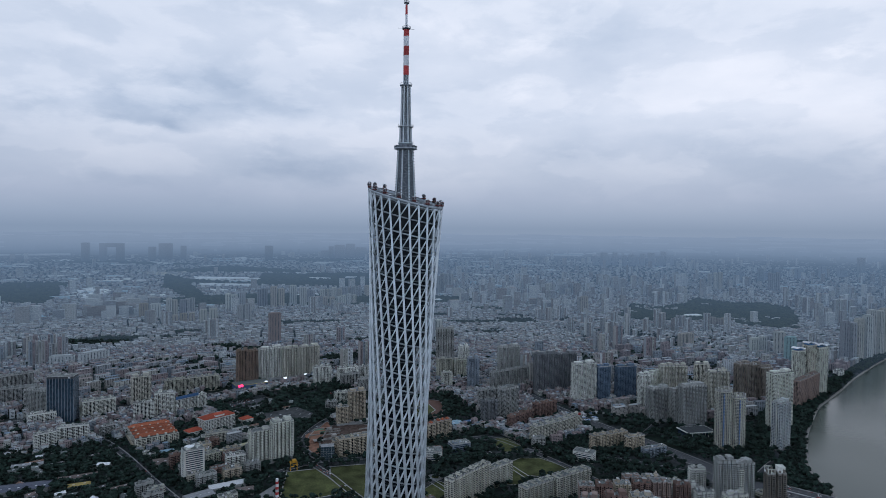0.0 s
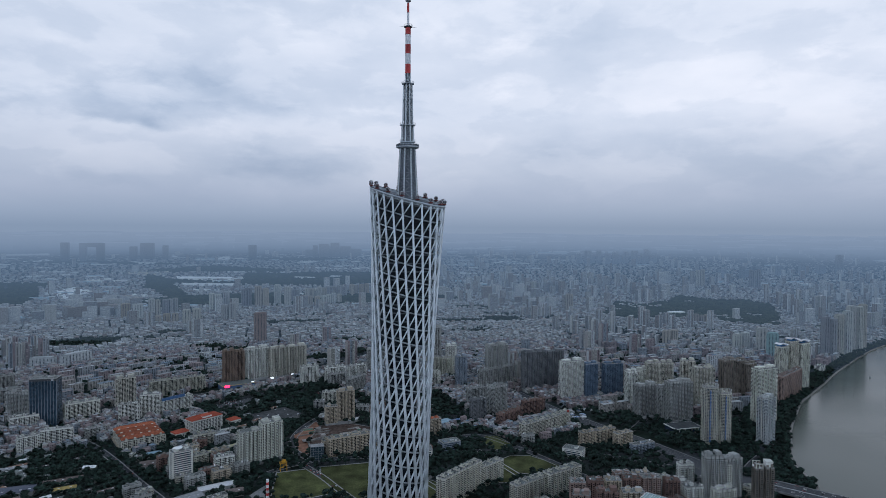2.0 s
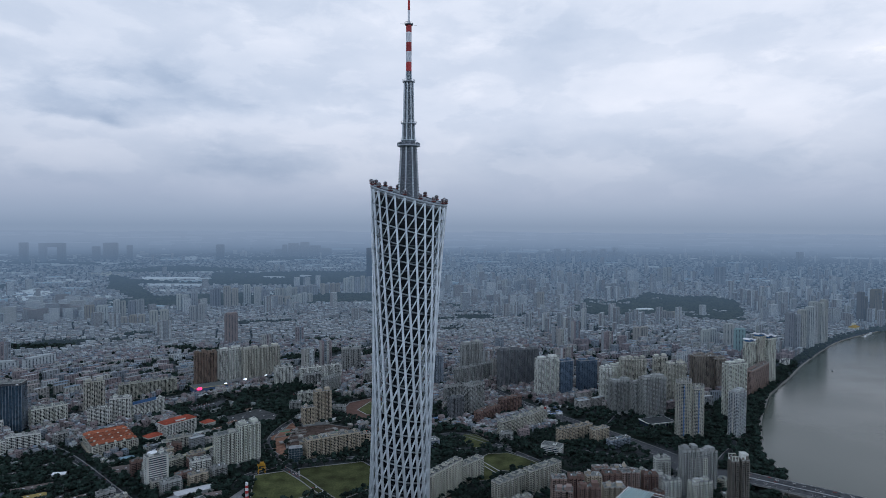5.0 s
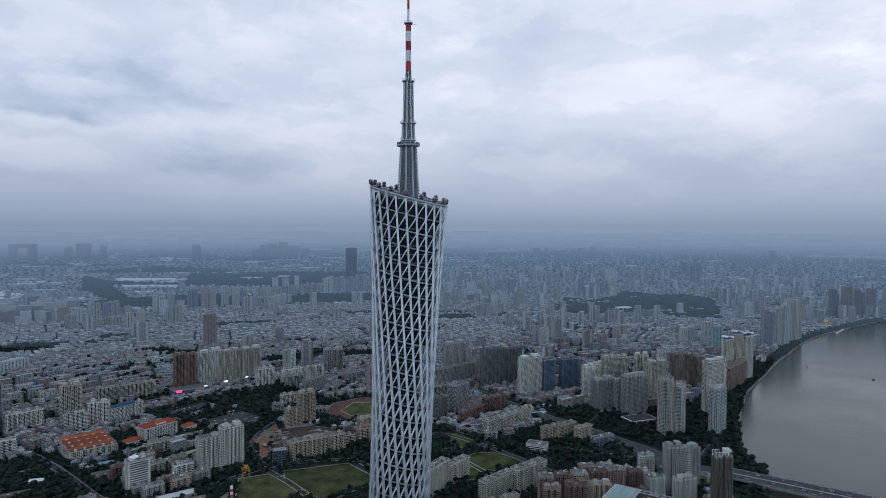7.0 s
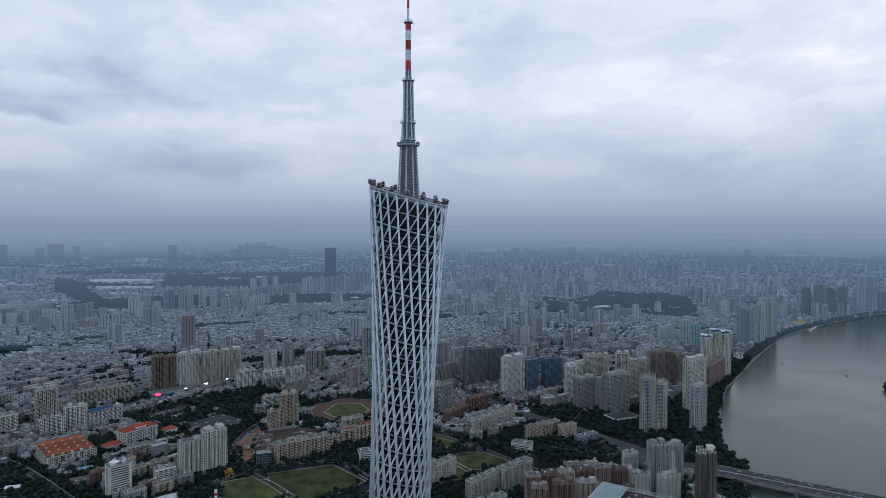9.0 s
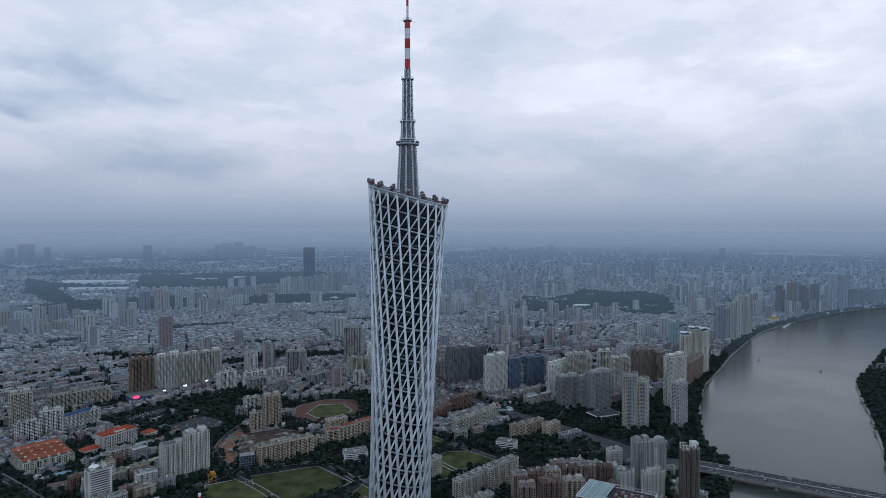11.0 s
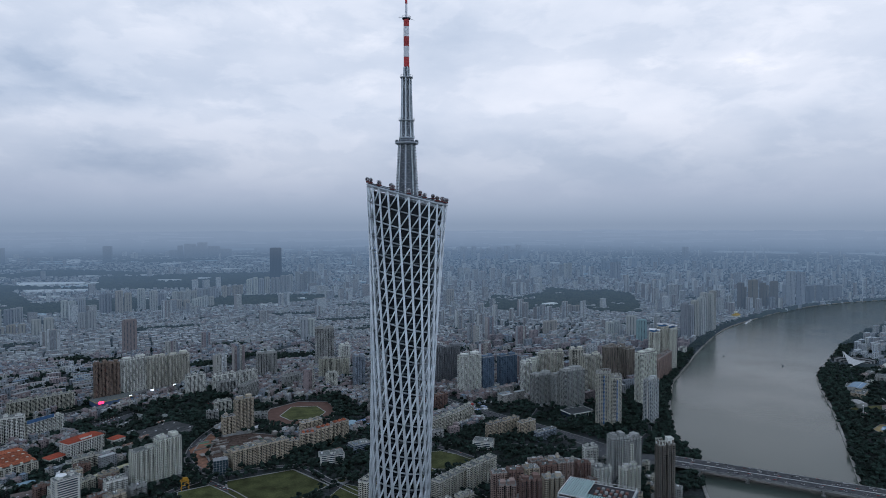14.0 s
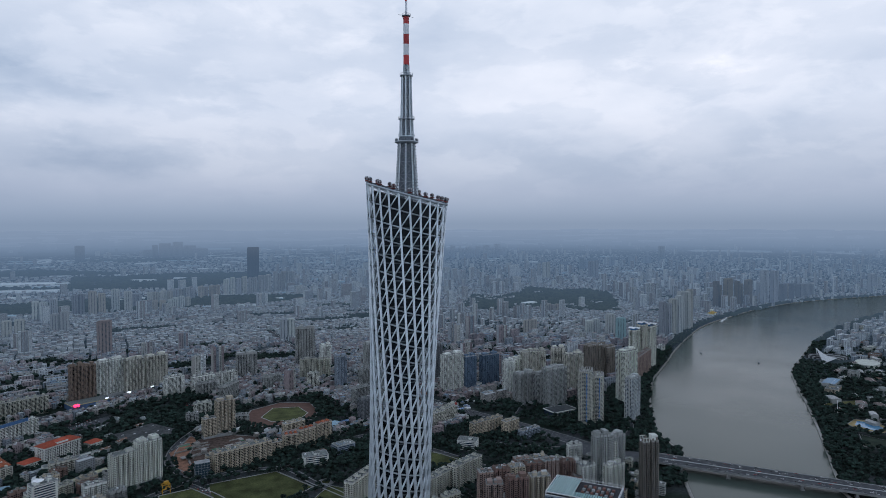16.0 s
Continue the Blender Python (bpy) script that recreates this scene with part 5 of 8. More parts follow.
slab(214, 1159, 67, 14, 51, 25, "office_block", "grey office slab behind a dark block", "grey")
slab(107, 633, 106, 16, 49, 47, "apartment_block", "long beige apartment block with water tanks on the roof", "beige")
slab(167, 692, 58, 16, 36, 40, "apartment_block", "long beige apartment block with water tanks on the roof", "beige")
slab(220, 612, 72, 18, 36, 34, "apartment_block", "long beige apartment block with water tanks on the roof", "beige")
slab(284, 640, 75, 18, 42, 30, "apartment_block", "long beige apartment block with water tanks on the roof", "beige")
tower(520, 583, 28, 20, 81, -2, "residential_tower", "grey apartment tower with bay windows and pale bands", "grey")
tower(551, 588, 39, 20, 73, 17, "residential_tower", "grey apartment tower with bay windows and pale bands", "grey")
tower(531, 474, 11, 16, 101, -12, "residential_tower", "slender dark brown tower with pale roof frame beside the bridge", "umber")
tower(543.5, 468, 11, 16, 104, -12, "residential_tower", "slender dark brown tower with white roof box beside the bridge", "umber")
slab(505, 647, 26, 14, 43, 6, "office_block", "white small office block among apartments", "white")
banded(352, 801, 39, 24, 19, -34, "office_block", "white office court building with open bays", "white")
banded(50, 820, 46, 26, 18, 2, "office_block", "low white office building by the lawn", "white")
slab(-102, 1327, 71, 14, 43, 56, "apartment_block", "grey apartment block among trees", "grey")
tower(280, 541, 23, 18, 61, -9, "apartment_tower", "pinkish red apartment tower with stepped roofs", "pink")
tower(308, 542, 24, 18, 62, -10, "apartment_tower", "dull red apartment tower with stepped roofs", "brick")
tower(338, 547, 24, 18, 60, -5, "apartment_tower", "tan apartment tower with stepped roofs", "tan")
tower(370, 551, 26, 18, 60, -10, "apartment_tower", "dull red apartment tower with stepped roofs", "brick")
tower(402, 555, 29, 18, 59, -2, "apartment_tower", "pinkish red apartment tower with stepped roofs", "pink")
tower(441, 563, 23, 18, 50, -8, "apartment_tower", "dull red apartment tower with stepped roofs", "brick")
tower(304, 475, 31, 18, 73, -9, "apartment_tower", "dull red apartment tower with stepped roofs", "brick")
tower(344, 480, 31, 18, 69, -9, "apartment_tower", "tan apartment tower with stepped roofs", "tan")
tower(264, 468, 25, 18, 73, -19, "apartment_tower", "pinkish red apartment tower with stepped roofs", "pink")
tower(369, 590, 27, 18, 53, 1, "apartment_tower", "pinkish red apartment tower with stepped roofs", "pink")
tower(405, 597, 27, 18, 49, 1, "apartment_tower", "tan apartment tower with stepped roofs", "tan")
tower(451, 568, 35, 16, 45, 4, "apartment_block", "white apartment tower with roof gardens near the bridge", "white")
tower(471, 551, 30, 16, 44, 7, "apartment_block", "white apartment tower with roof gardens near the bridge", "white")
tower(506, 522, 35, 16, 51, 11, "apartment_block", "white apartment tower with roof gardens near the bridge", "pale")
tower(532, 583, 34, 16, 66, -2, "apartment_block", "white apartment tower with roof gardens near the bridge", "pale")
tower(503, 644, 19, 16, 40, -11, "apartment_block", "white apartment tower with roof gardens near the bridge", "white")
slab(26, 979, 48, 14, 36, 27, "apartment_block", "plain apartment block in the tree-lined quarter", "tan")
slab(-75, 1128, 31, 14, 19, -4, "apartment_block", "plain apartment block in the tree-lined quarter", "grey")
slab(-181, 1146, 26, 14, 26, 8, "apartment_block", "plain apartment block in the tree-lined quarter", "grey")
slab(296, 1361, 140, 14, 54, 34, "apartment_block", "plain apartment block in the tree-lined quarter", "grey")
slab(118, 1373, 31, 14, 44, 3, "apartment_block", "plain apartment block in the tree-lined quarter", "pale")
slab(13, 1426, 59, 14, 34, 36, "apartment_block", "plain apartment block in the tree-lined quarter", "grey")
slab(-107, 1464, 56, 14, 44, 21, "apartment_block", "plain apartment block in the tree-lined quarter", "white")
slab(-157, 1393, 54, 14, 37, 26, "apartment_block", "plain apartment block in the tree-lined quarter", "grey")
slab(-161, 1209, 38, 14, 33, 15, "apartment_block", "plain apartment block in the tree-lined quarter", "pale")
slab(446, 888, 47, 14, 28, 24, "apartment_block", "tan stepped apartment block near the expressway", "tan")
slab(400, 861, 41, 14, 32, 22, "apartment_block", "tan stepped apartment block near the expressway", "tan")
slab(473, 859, 42, 14, 29, 21, "apartment_block", "tan stepped apartment block near the expressway", "tan")
slab(499, 821, 53, 14, 19, 19, "apartment_block", "tan stepped apartment block near the expressway", "bluegrey")
slab(-1050, 1353, 79, 22, 48, 47, "commercial_block", "low flat-roofed commercial block with pale walls", "grey")
slab(-971, 1238, 83, 22, 42, 28, "commercial_block", "low flat-roofed commercial block with pale walls", "grey")
slab(-815, 1052, 54, 22, 31, 35, "commercial_block", "low flat-roofed commercial block with pale walls", "white")
slab(-723, 1117, 71, 22, 43, 37, "commercial_block", "low flat-roofed commercial block with pale walls", "pale")

# ---- singular things ----
def hip_roof(sh, x0, y0, x1, y1, z, rise, k=0, over=1.0):
    x0, y0, x1, y1 = x0 - over, y0 - over, x1 + over, y1 + over
    w, d = x1 - x0, y1 - y0
    i = min(w, d) / 2
    if w >= d:
        r0, r1 = (x0 + i, (y0 + y1) / 2, z + rise), (x1 - i, (y0 + y1) / 2, z + rise)
        a, b, c, e = (x0, y0, z), (x1, y0, z), (x1, y1, z), (x0, y1, z)
        sh.quad(a, b, r1, r0, k), sh.quad(c, e, r0, r1, k)
        for p, q, r in ((b, c, r1), (e, a, r0)):
            n = len(sh.v)
            sh.v += [p, q, r]
            sh.f.append((n, n + 1, n + 2)), sh.k.append(k)
        sh.quad(e, c, b, a, k)


def tiled_market():
    """One wide block of four bays side by side, each under a long orange tile roof, pillars along the front."""
    rot, cx, cy = MARKET
    W, P = 82, 25
    claim(cx, cy, W + 6, P * 4 + 4, rot, 4)
    th = root("market_hall", cx, cy, rot, "beige market hall with four long orange tiled roofs", "building")
    sh = Shape(wall("tan"))
    sh.box(0, 0, 0, W + 4, P * 4 + 3, 5)
    sh.put("base_storey", th)
    pts, runs = bays(W, P * 4 - 2, 11.5, 1.6)
    sh = Shape(wall("beige"), ROOF)
    sh.prism(pts, 5, 22, 0, top=1)
    sh.put("hall_body", th)
    gl = Shape(GLASS)
    windows_on(gl, runs, 5.2, 17, fill=0.72, hf=0.62, pitch=3.8)
    gl.put("window_grid", th, kind="stuff")
    for i in range(9):
        sh = Shape(wall("beige"))
        sh.box(-W / 2 + i * W / 8, -P * 2 + 0.4, 5, 1.8, 1.6, 17)
        sh.put("pillar", th)
    for k in range(4):
        yy = (k - 1.5) * P
        ro = Shape(ORANGE_TILE)
        hip_roof(ro, -W / 2 + 1, yy - 7.6, W / 2 - 1, yy + 7.6, 23.6, 5.4)
        roof_ob = ro.put("tile_roof", th, "orange tiled hip roof")
        sh = Shape(surface("ridge_tile", (0.22, 0.07, 0.045), 0.8, 0.3, 0.4))
        sh.box(0, yy, 28.8, W - 18, 0.9, 0.5)
        sh.put("ridge", roof_ob)
        for m in range(5):
            sh = Shape(wall("beige"))
            sh.box(-32 + m * 16, yy - P / 2 + 1.2, 22, 3.6, 5.0, 4.2)
            sh.put("stair_head", th)


def tiled_office(x, y, w, d, h, rot, label, tile=RED_TILE, name="civic_building"):
    claim(x, y, w, d, rot)
    th = root(name, x, y, rot, label, "building")
    pts, runs = bays(w, d, 7.0, 0.9)
    sh = Shape(wall("white"))
    sh.prism(pts, 0, h)
    sh.put("facade", th)
    gl = Shape(GLASS)
    windows_on(gl, runs, 0.5, h - 0.5, fill=0.55, hf=0.6, pitch=3.5)
    gl.put("window_grid", th, kind="stuff")
    ro = Shape(tile)
    hip_roof(ro, -w / 2, -d / 2, w / 2, d / 2, h, min(w, d) * 0.24)
    ro.put("tile_roof", th, "red tiled hip roof")
    if w > 45:
        sh = Shape(wall("white"))
        sh.box(0, -d * 0.2, h, w * 0.3, d * 0.5, 5)
        sh.put("raised_centre", th)
        ro = Shape(tile)
        hip_roof(ro, -w * 0.15, -d * 0.45, w * 0.15, d * 0.05, h + 5, 4)
        ro.put("tile_roof", th, "red tiled hip roof")


def shed(x, y, w, d, h, rot, label, mat, name="storage_shed", ridge=2.5):
    """A hall with a low gabled sheet roof and roof ribs."""
    claim(x, y, w, d, rot, 1.5)
    th = root(name, x, y, rot, label, "building")
    sh = Shape(wall("grey"))
    sh.box(0, 0, 0, w, d, h)
    sh.put("shell", th)
    ro = Shape(mat)
    a = ((-w / 2 - 0.8, -d / 2 - 0.8, h), (w / 2 + 0.8, -d / 2 - 0.8, h), (w / 2 + 0.8, 0, h + ridge), (-w / 2 - 0.8, 0, h + ridge), (w / 2 + 0.8, d / 2 + 0.8, h), (-w / 2 - 0.8, d / 2 + 0.8, h))
    ro.quad(a[0], a[1], a[2], a[3]), ro.quad(a[3], a[2], a[4], a[5])
    ro.put("sheet_roof", th)
    gb = Shape(wall("grey"))
    for s in (-1, 1):
        n = len(gb.v)
        gb.v += [(s * w / 2, -d / 2, h), (s * w / 2, d / 2, h), (s * w / 2, 0, h + ridge)]
        gb.f.append((n, n + 1, n + 2)), gb.k.append(0)
    gb.put("gable", th)
    lt = Shape(WHITE_PAINT)
    for i in range(max(2, int(w / 12))):
        lt.box(-w / 2 + (i + 0.5) * w / max(2, int(w / 12)), -d * 0.22, h + ridge * 0.45, 3.5, 1.6, 0.7)
    lt.put("roof_lights", th, "row of pale roof lights", kind="stuff")


def depot():
    claim(-275, 1098, 96, 84, 42)
    th = root("bus_depot", -275, 1098, 42, "wide dark flat-roofed depot with pale roof lights", "building")
    sh = Shape(CONCRETE)
    sh.box(0, 0, 0, 94, 82, 8)
    sh.put("shell", th)
    for k in range(6):
        sh = Shape(DARK_DECK)
        sh.box(0, -34 + k * 13.6, 8, 93, 12.6, 0.8 + 0.2 * (k % 2))
        sh.put("roof_bay", th)
        for i in range(5):
            sh = Shape(WHITE_PAINT if (i + k) % 4 == 0 else DARK_DECK)
            sh.box(-36 + i * 18, -34 + k * 13.6, 8.8, 4.5, 1.1, 0.9)
            sh.put("roof_light", th)


def netted_frame():
    claim(-150, 826, 26, 18, 8)
    th = root("scaffolded_building", -150, 826, 8, "unfinished block wrapped in dark green-blue netting", "building")
    net_m = surface("scaffold_net", (0.035, 0.06, 0.075), 0.9, 0.3, 0.4)
    sh = Shape(net_m)
    sh.box(0, 0, 0, 25, 17, 26)
    sh.put("net", th)
    for sx in range(6):
        sh = Shape(MAST_GREY)
        for sy in (-1, 1):
            sh.tube((-12.5 + sx * 5, sy * 8.8, 0), (-12.5 + sx * 5, sy * 8.8, 28), 0.12, n=4)
        sh.put("scaffold_pole", th)
    for k in range(6):
        sh = Shape(CONCRETE)
        sh.box(0, 0, k * 4.5 + 4, 25.6, 17.6, 0.3)
        sh.put("floor_slab", th)


def slatted_hall():
    """The near office block with a slatted teal roof."""
    x, y, rot, w, d, h = 345, 352, -44, 92, 62, 94
    claim(x, y, w, d, rot)
    th = root("office_block", x, y, rot, "office block with teal roof slats and white roof frame", "building")
    pts, runs = bays(w, d, 9, 1.2)
    sh = Shape(wall("bluegrey"))
    sh.prism(pts, 0, h)
    sh.put("facade", th)
    gl = Shape(GLASS_BLUE)
    windows_on(gl, runs, 4, h - 4, fill=0.75, hf=0.6)
    gl.put("window_grid", th, kind="stuff")
    sh = Shape(surface("plant_deck", (0.05, 0.05, 0.055), 0.9, 0.3, 0.4))
    sh.box(0, 0, h, w - 2, d - 2, 0.6)
    sh.put("plant_deck", th)
    for i in range(11):
        sh = Shape(TEAL_SHEET, WHITE_PAINT)
        sh.box(-w * 0.5 + 3 + i * 3.1, 0, h + 4.0, 2.1, d - 3, 0.5)
        sh.box(-w * 0.5 + 4.2 + i * 3.1, 0, h + 4.0, 0.25, d - 3, 0.8, k=1)
        sh.put("roof_slat", th)
    for i in range(17):
        sh = Shape(TEAL_SHEET)
        sh.box(-w * 0.1 + i * 3.1, -d * 0.36, h + 4.0, 2.0, d * 0.22, 0.5)
        sh.put("roof_slat", th)
    for s in (-1, 1):
        for part_h, z in ((0.9, h + 3.9), (0.7, h + 0.4)):
            sh = Shape(WHITE_PAINT)
            sh.box(0, s * (d / 2 - 0.5), z, w, 0.9, part_h)
            sh.put("edge_frame", th)
            sh = Shape(WHITE_PAINT)
            sh.box(s * (w / 2 - 0.5), 0, z, 0.9, d - 1.9, part_h)
            sh.put("edge_frame", th)
        for i in range(12):
            sh = Shape(WHITE_PAINT)
            sh.box((i / 11 - 0.5) * (w - 1.2), s * (d / 2 - 0.5), h + 1.1, 0.5, 0.5, 2.8)
            sh.put("frame_post", th)
    for i in range(7):
        for j in range(3):
            sh = Shape(CONCRETE if (i + j) % 2 else surface("duct_red_brown", (0.18, 0.09, 0.075), 0.8, 0.2, 0.5))
            sh.box(-2 + i * 6.2, -6 + j * 10, h + 0.6, 3.6, 4.2, 2.4 + (i * j) % 3 * 0.4)
            sh.put("cooling_unit", th)


def hotel_podium():
    th = root("hotel_podium", 646, 948, 10, "low white hotel podium with a dark glazed hall", "building")
    claim(646, 948, 84, 46, 10)
    sh = Shape(GLASS_BLUE)
    sh.box(0, 0, 0, 66, 40, 10)
    sh.put("glazed_hall", th)
    sh = Shape(wall("white"))
    sh.box(0, 0, 10, 70, 44, 1.6)
    sh.put("roof_plate", th)
    sh = Shape(DARK_DECK)
    sh.box(0, 0, 11.6, 66, 40, 0.4)
    sh.put("roof", th)
    for i in range(9):
        sh = Shape(wall("white"))
        sh.box(-32 + i * 8, -20.8, 0, 1.2, 1.2, 10)
        sh.put("pillar", th)


def shopping_podium():
    th = root("shopping_podium", -440, 1392, 30, "long blue-lit shopping podium under brown towers", "building")
    sh = Shape(surface("blue_cladding", (0.07, 0.13, 0.24), 0.5, 0.2, 0.2))
    sh.box(6, -4, 0, 96, 46, 13)
    sh.put("cladding", th)
    sh = Shape(surface("yellow_band", (0.38, 0.33, 0.16), 0.7, 0.15, 0.3))
    sh.box(6, -4, 12.6, 97, 47, 1.4)
    sh.put("roof_band", th)
    sh = Shape(ROOF)
    sh.box(6, -4, 14, 95, 45, 0.3)
    sh.put("roof", th)
    claim(-440, 1392, 96, 46, 30)


def glow(name, color, strength):
    m, t, bsdf, add, link = base_mat(name)
    bsdf.inputs["Base Color"].default_value = (*color, 1)
    bsdf.inputs["Emission Color"].default_value = (*color, 1)
    bsdf.inputs["Emission Strength"].default_value = strength
    return m


def signs():
    red, white = glow("neon_red", (1.0, 0.03, 0.12), 3.0), glow("screen_white", (0.8, 0.88, 1.0), 1.3)
    th = root("neon_sign", -452, 1352, 30, "glowing red neon sign over a shop front", "sign")
    sh = Shape(red)
    for dx in (-3.4, 3.4):
        sh.rings([(9, 0.6), (10, 3.0), (13, 3.6), (15.5, 2.4), (16, 0.5)], 10, cx=dx)
    sh.put("tube_panel", th)
    sh = Shape(MAST_DARK)
    sh.box(0, 0.5, 0, 3, 1, 10)
    sh.put("sign_post", th)
    for x, y, w, h, z, r in ((-392, 1392, 8, 9, 8, 30), (-352, 1462, 12, 5, 6, 45), (-300, 1510, 10, 4, 6, 45), (-535, 1140, 7, 7, 26, 45), (-420, 1366, 14, 3, 3, 30), (-402, 1372, 8, 4, 2, 30)):
        th = root("lit_billboard", x, y, r, "white lit billboard beside the avenue", "sign")
        sh = Shape(white)
        sh.box(0, 0, z, w, 0.5, h)
        sh.put("panel", th)
        sh = Shape(MAST_DARK)
        sh.box(0, 0.6, 0, 0.6, 0.6, z + h * 0.9)
        sh.put("post", th)
    th = root("sign_board", -521, 1142, 49, "long blue sign board on a commercial roof", "sign", z=39)
    sh = Shape(BLUE_SHEET)
    sh.box(-8, -6.5, 1.4, 58, 0.6, 7)
    sh.put("panel", th)
    sh = Shape(MAST_DARK)
    for i in range(8):
        sh.box(-34 + i * 7.5, -5.8, 0, 0.4, 0.4, 8)
    sh.put("rear_frame", th)


def roof_disc():
    th = root("roof_disc", -375, 728, 32, "white round disc canopy on an office roof", "roof disc", z=58.4)
    sh = Shape(WHITE_PAINT)
    sh.rings([(0, 2.5), (3, 2.5), (3.4, 7.6), (4.4, 8.0), (4.9, 6.8)], 24, cx=-6)
    sh.put("disc", th)


def striped_chimney():
    th = root("striped_chimney", -208, 632, 0, "thin chimney painted in red and white bands", "chimney")
    for k in range(9):
        sh = Shape(MAST_RED if k % 2 else MAST_WHITE)
        sh.rings([(k * 4.4, 3.0 - k * 0.08), (k * 4.4 + 4.4, 2.92 - k * 0.08)], 14)
        sh.put("painted_band", th)


def yellow_crane():
    th = root("gantry_crane", -206, 772, 20, "yellow gantry crane at a lawn corner", "crane")
    y = surface("crane_yellow", (0.5, 0.27, 0.03), 0.6, 0.2, 0.5)
    for sx in (-6, 6):
        for sy in (-4, 4):
            sh = Shape(y)
            sh.box(sx, sy, 0, 1.1, 1.1, 14)
            sh.put("leg", th)
    for z in (7, 14):
        sh = Shape(y)
        sh.box(0, -4, z, 13, 1.2, 1.6), sh.box(0, 4, z, 13, 1.2, 1.6), sh.box(-6, 0, z, 1.2, 8, 1.6), sh.box(6, 0, z, 1.2, 8, 1.6)
        sh.put("cross_beam", th)
    sh = Shape(y)
    sh.box(1, 0, 15.6, 7, 5, 4)
    sh.put("winch_house", th)


def slender_tops():
    """The pale frame and the white box on top of the slender pair."""
    th = root("roof_frame", 531, 474, -12, "pale open roof frame on a slender dark tower", "roof frame", z=101)
    for sx in (-4.6, 0, 4.6):
        for sy in (-7, 7):
            sh = Shape(wall("pale"))
            sh.box(sx, sy, 0.2, 1.0, 1.0, 6.5)
            sh.put("post", th)
    for sy in (-7, 7):
        sh = Shape(wall("pale"))
        sh.box(0, sy, 6.7, 11, 1.4, 1.2)
        sh.put("beam", th)
    th = root("roof_box", 543.5, 468, -12, "white plant room on a slender dark tower", "roof box", z=104)
    sh = Shape(wall("white"))
    sh.box(0, 1, 0.1, 9.5, 12, 8)
    sh.put("shell", th)
    sh = Shape(wall("white"))
    sh.box(0, 1, 8.1, 10.4, 13, 0.7)
    sh.put("cap", th)


def red_tank():
    th = root("roof_water_tank", 388, 968, 0, "round red water tank on an apartment roof", "tank", z=36.2)
    sh = Shape(surface("tank_red", (0.34, 0.06, 0.05), 0.6, 0.2, 0.5))
    sh.rings([(3.0 + 3.2 * (1 - math.cos(math.pi * k / 8)), max(0.1, 3.2 * math.sin(math.pi * k / 8))) for k in range(9)], 14)
    sh.put("tank", th)
    for t in range(4):
        sh = Shape(MAST_GREY)
        sh.tube((2 * math.cos(t * 1.57), 2 * math.sin(t * 1.57), 0), (2 * math.cos(t * 1.57), 2 * math.sin(t * 1.57), 4), 0.25, n=6)
        sh.put("leg", th)


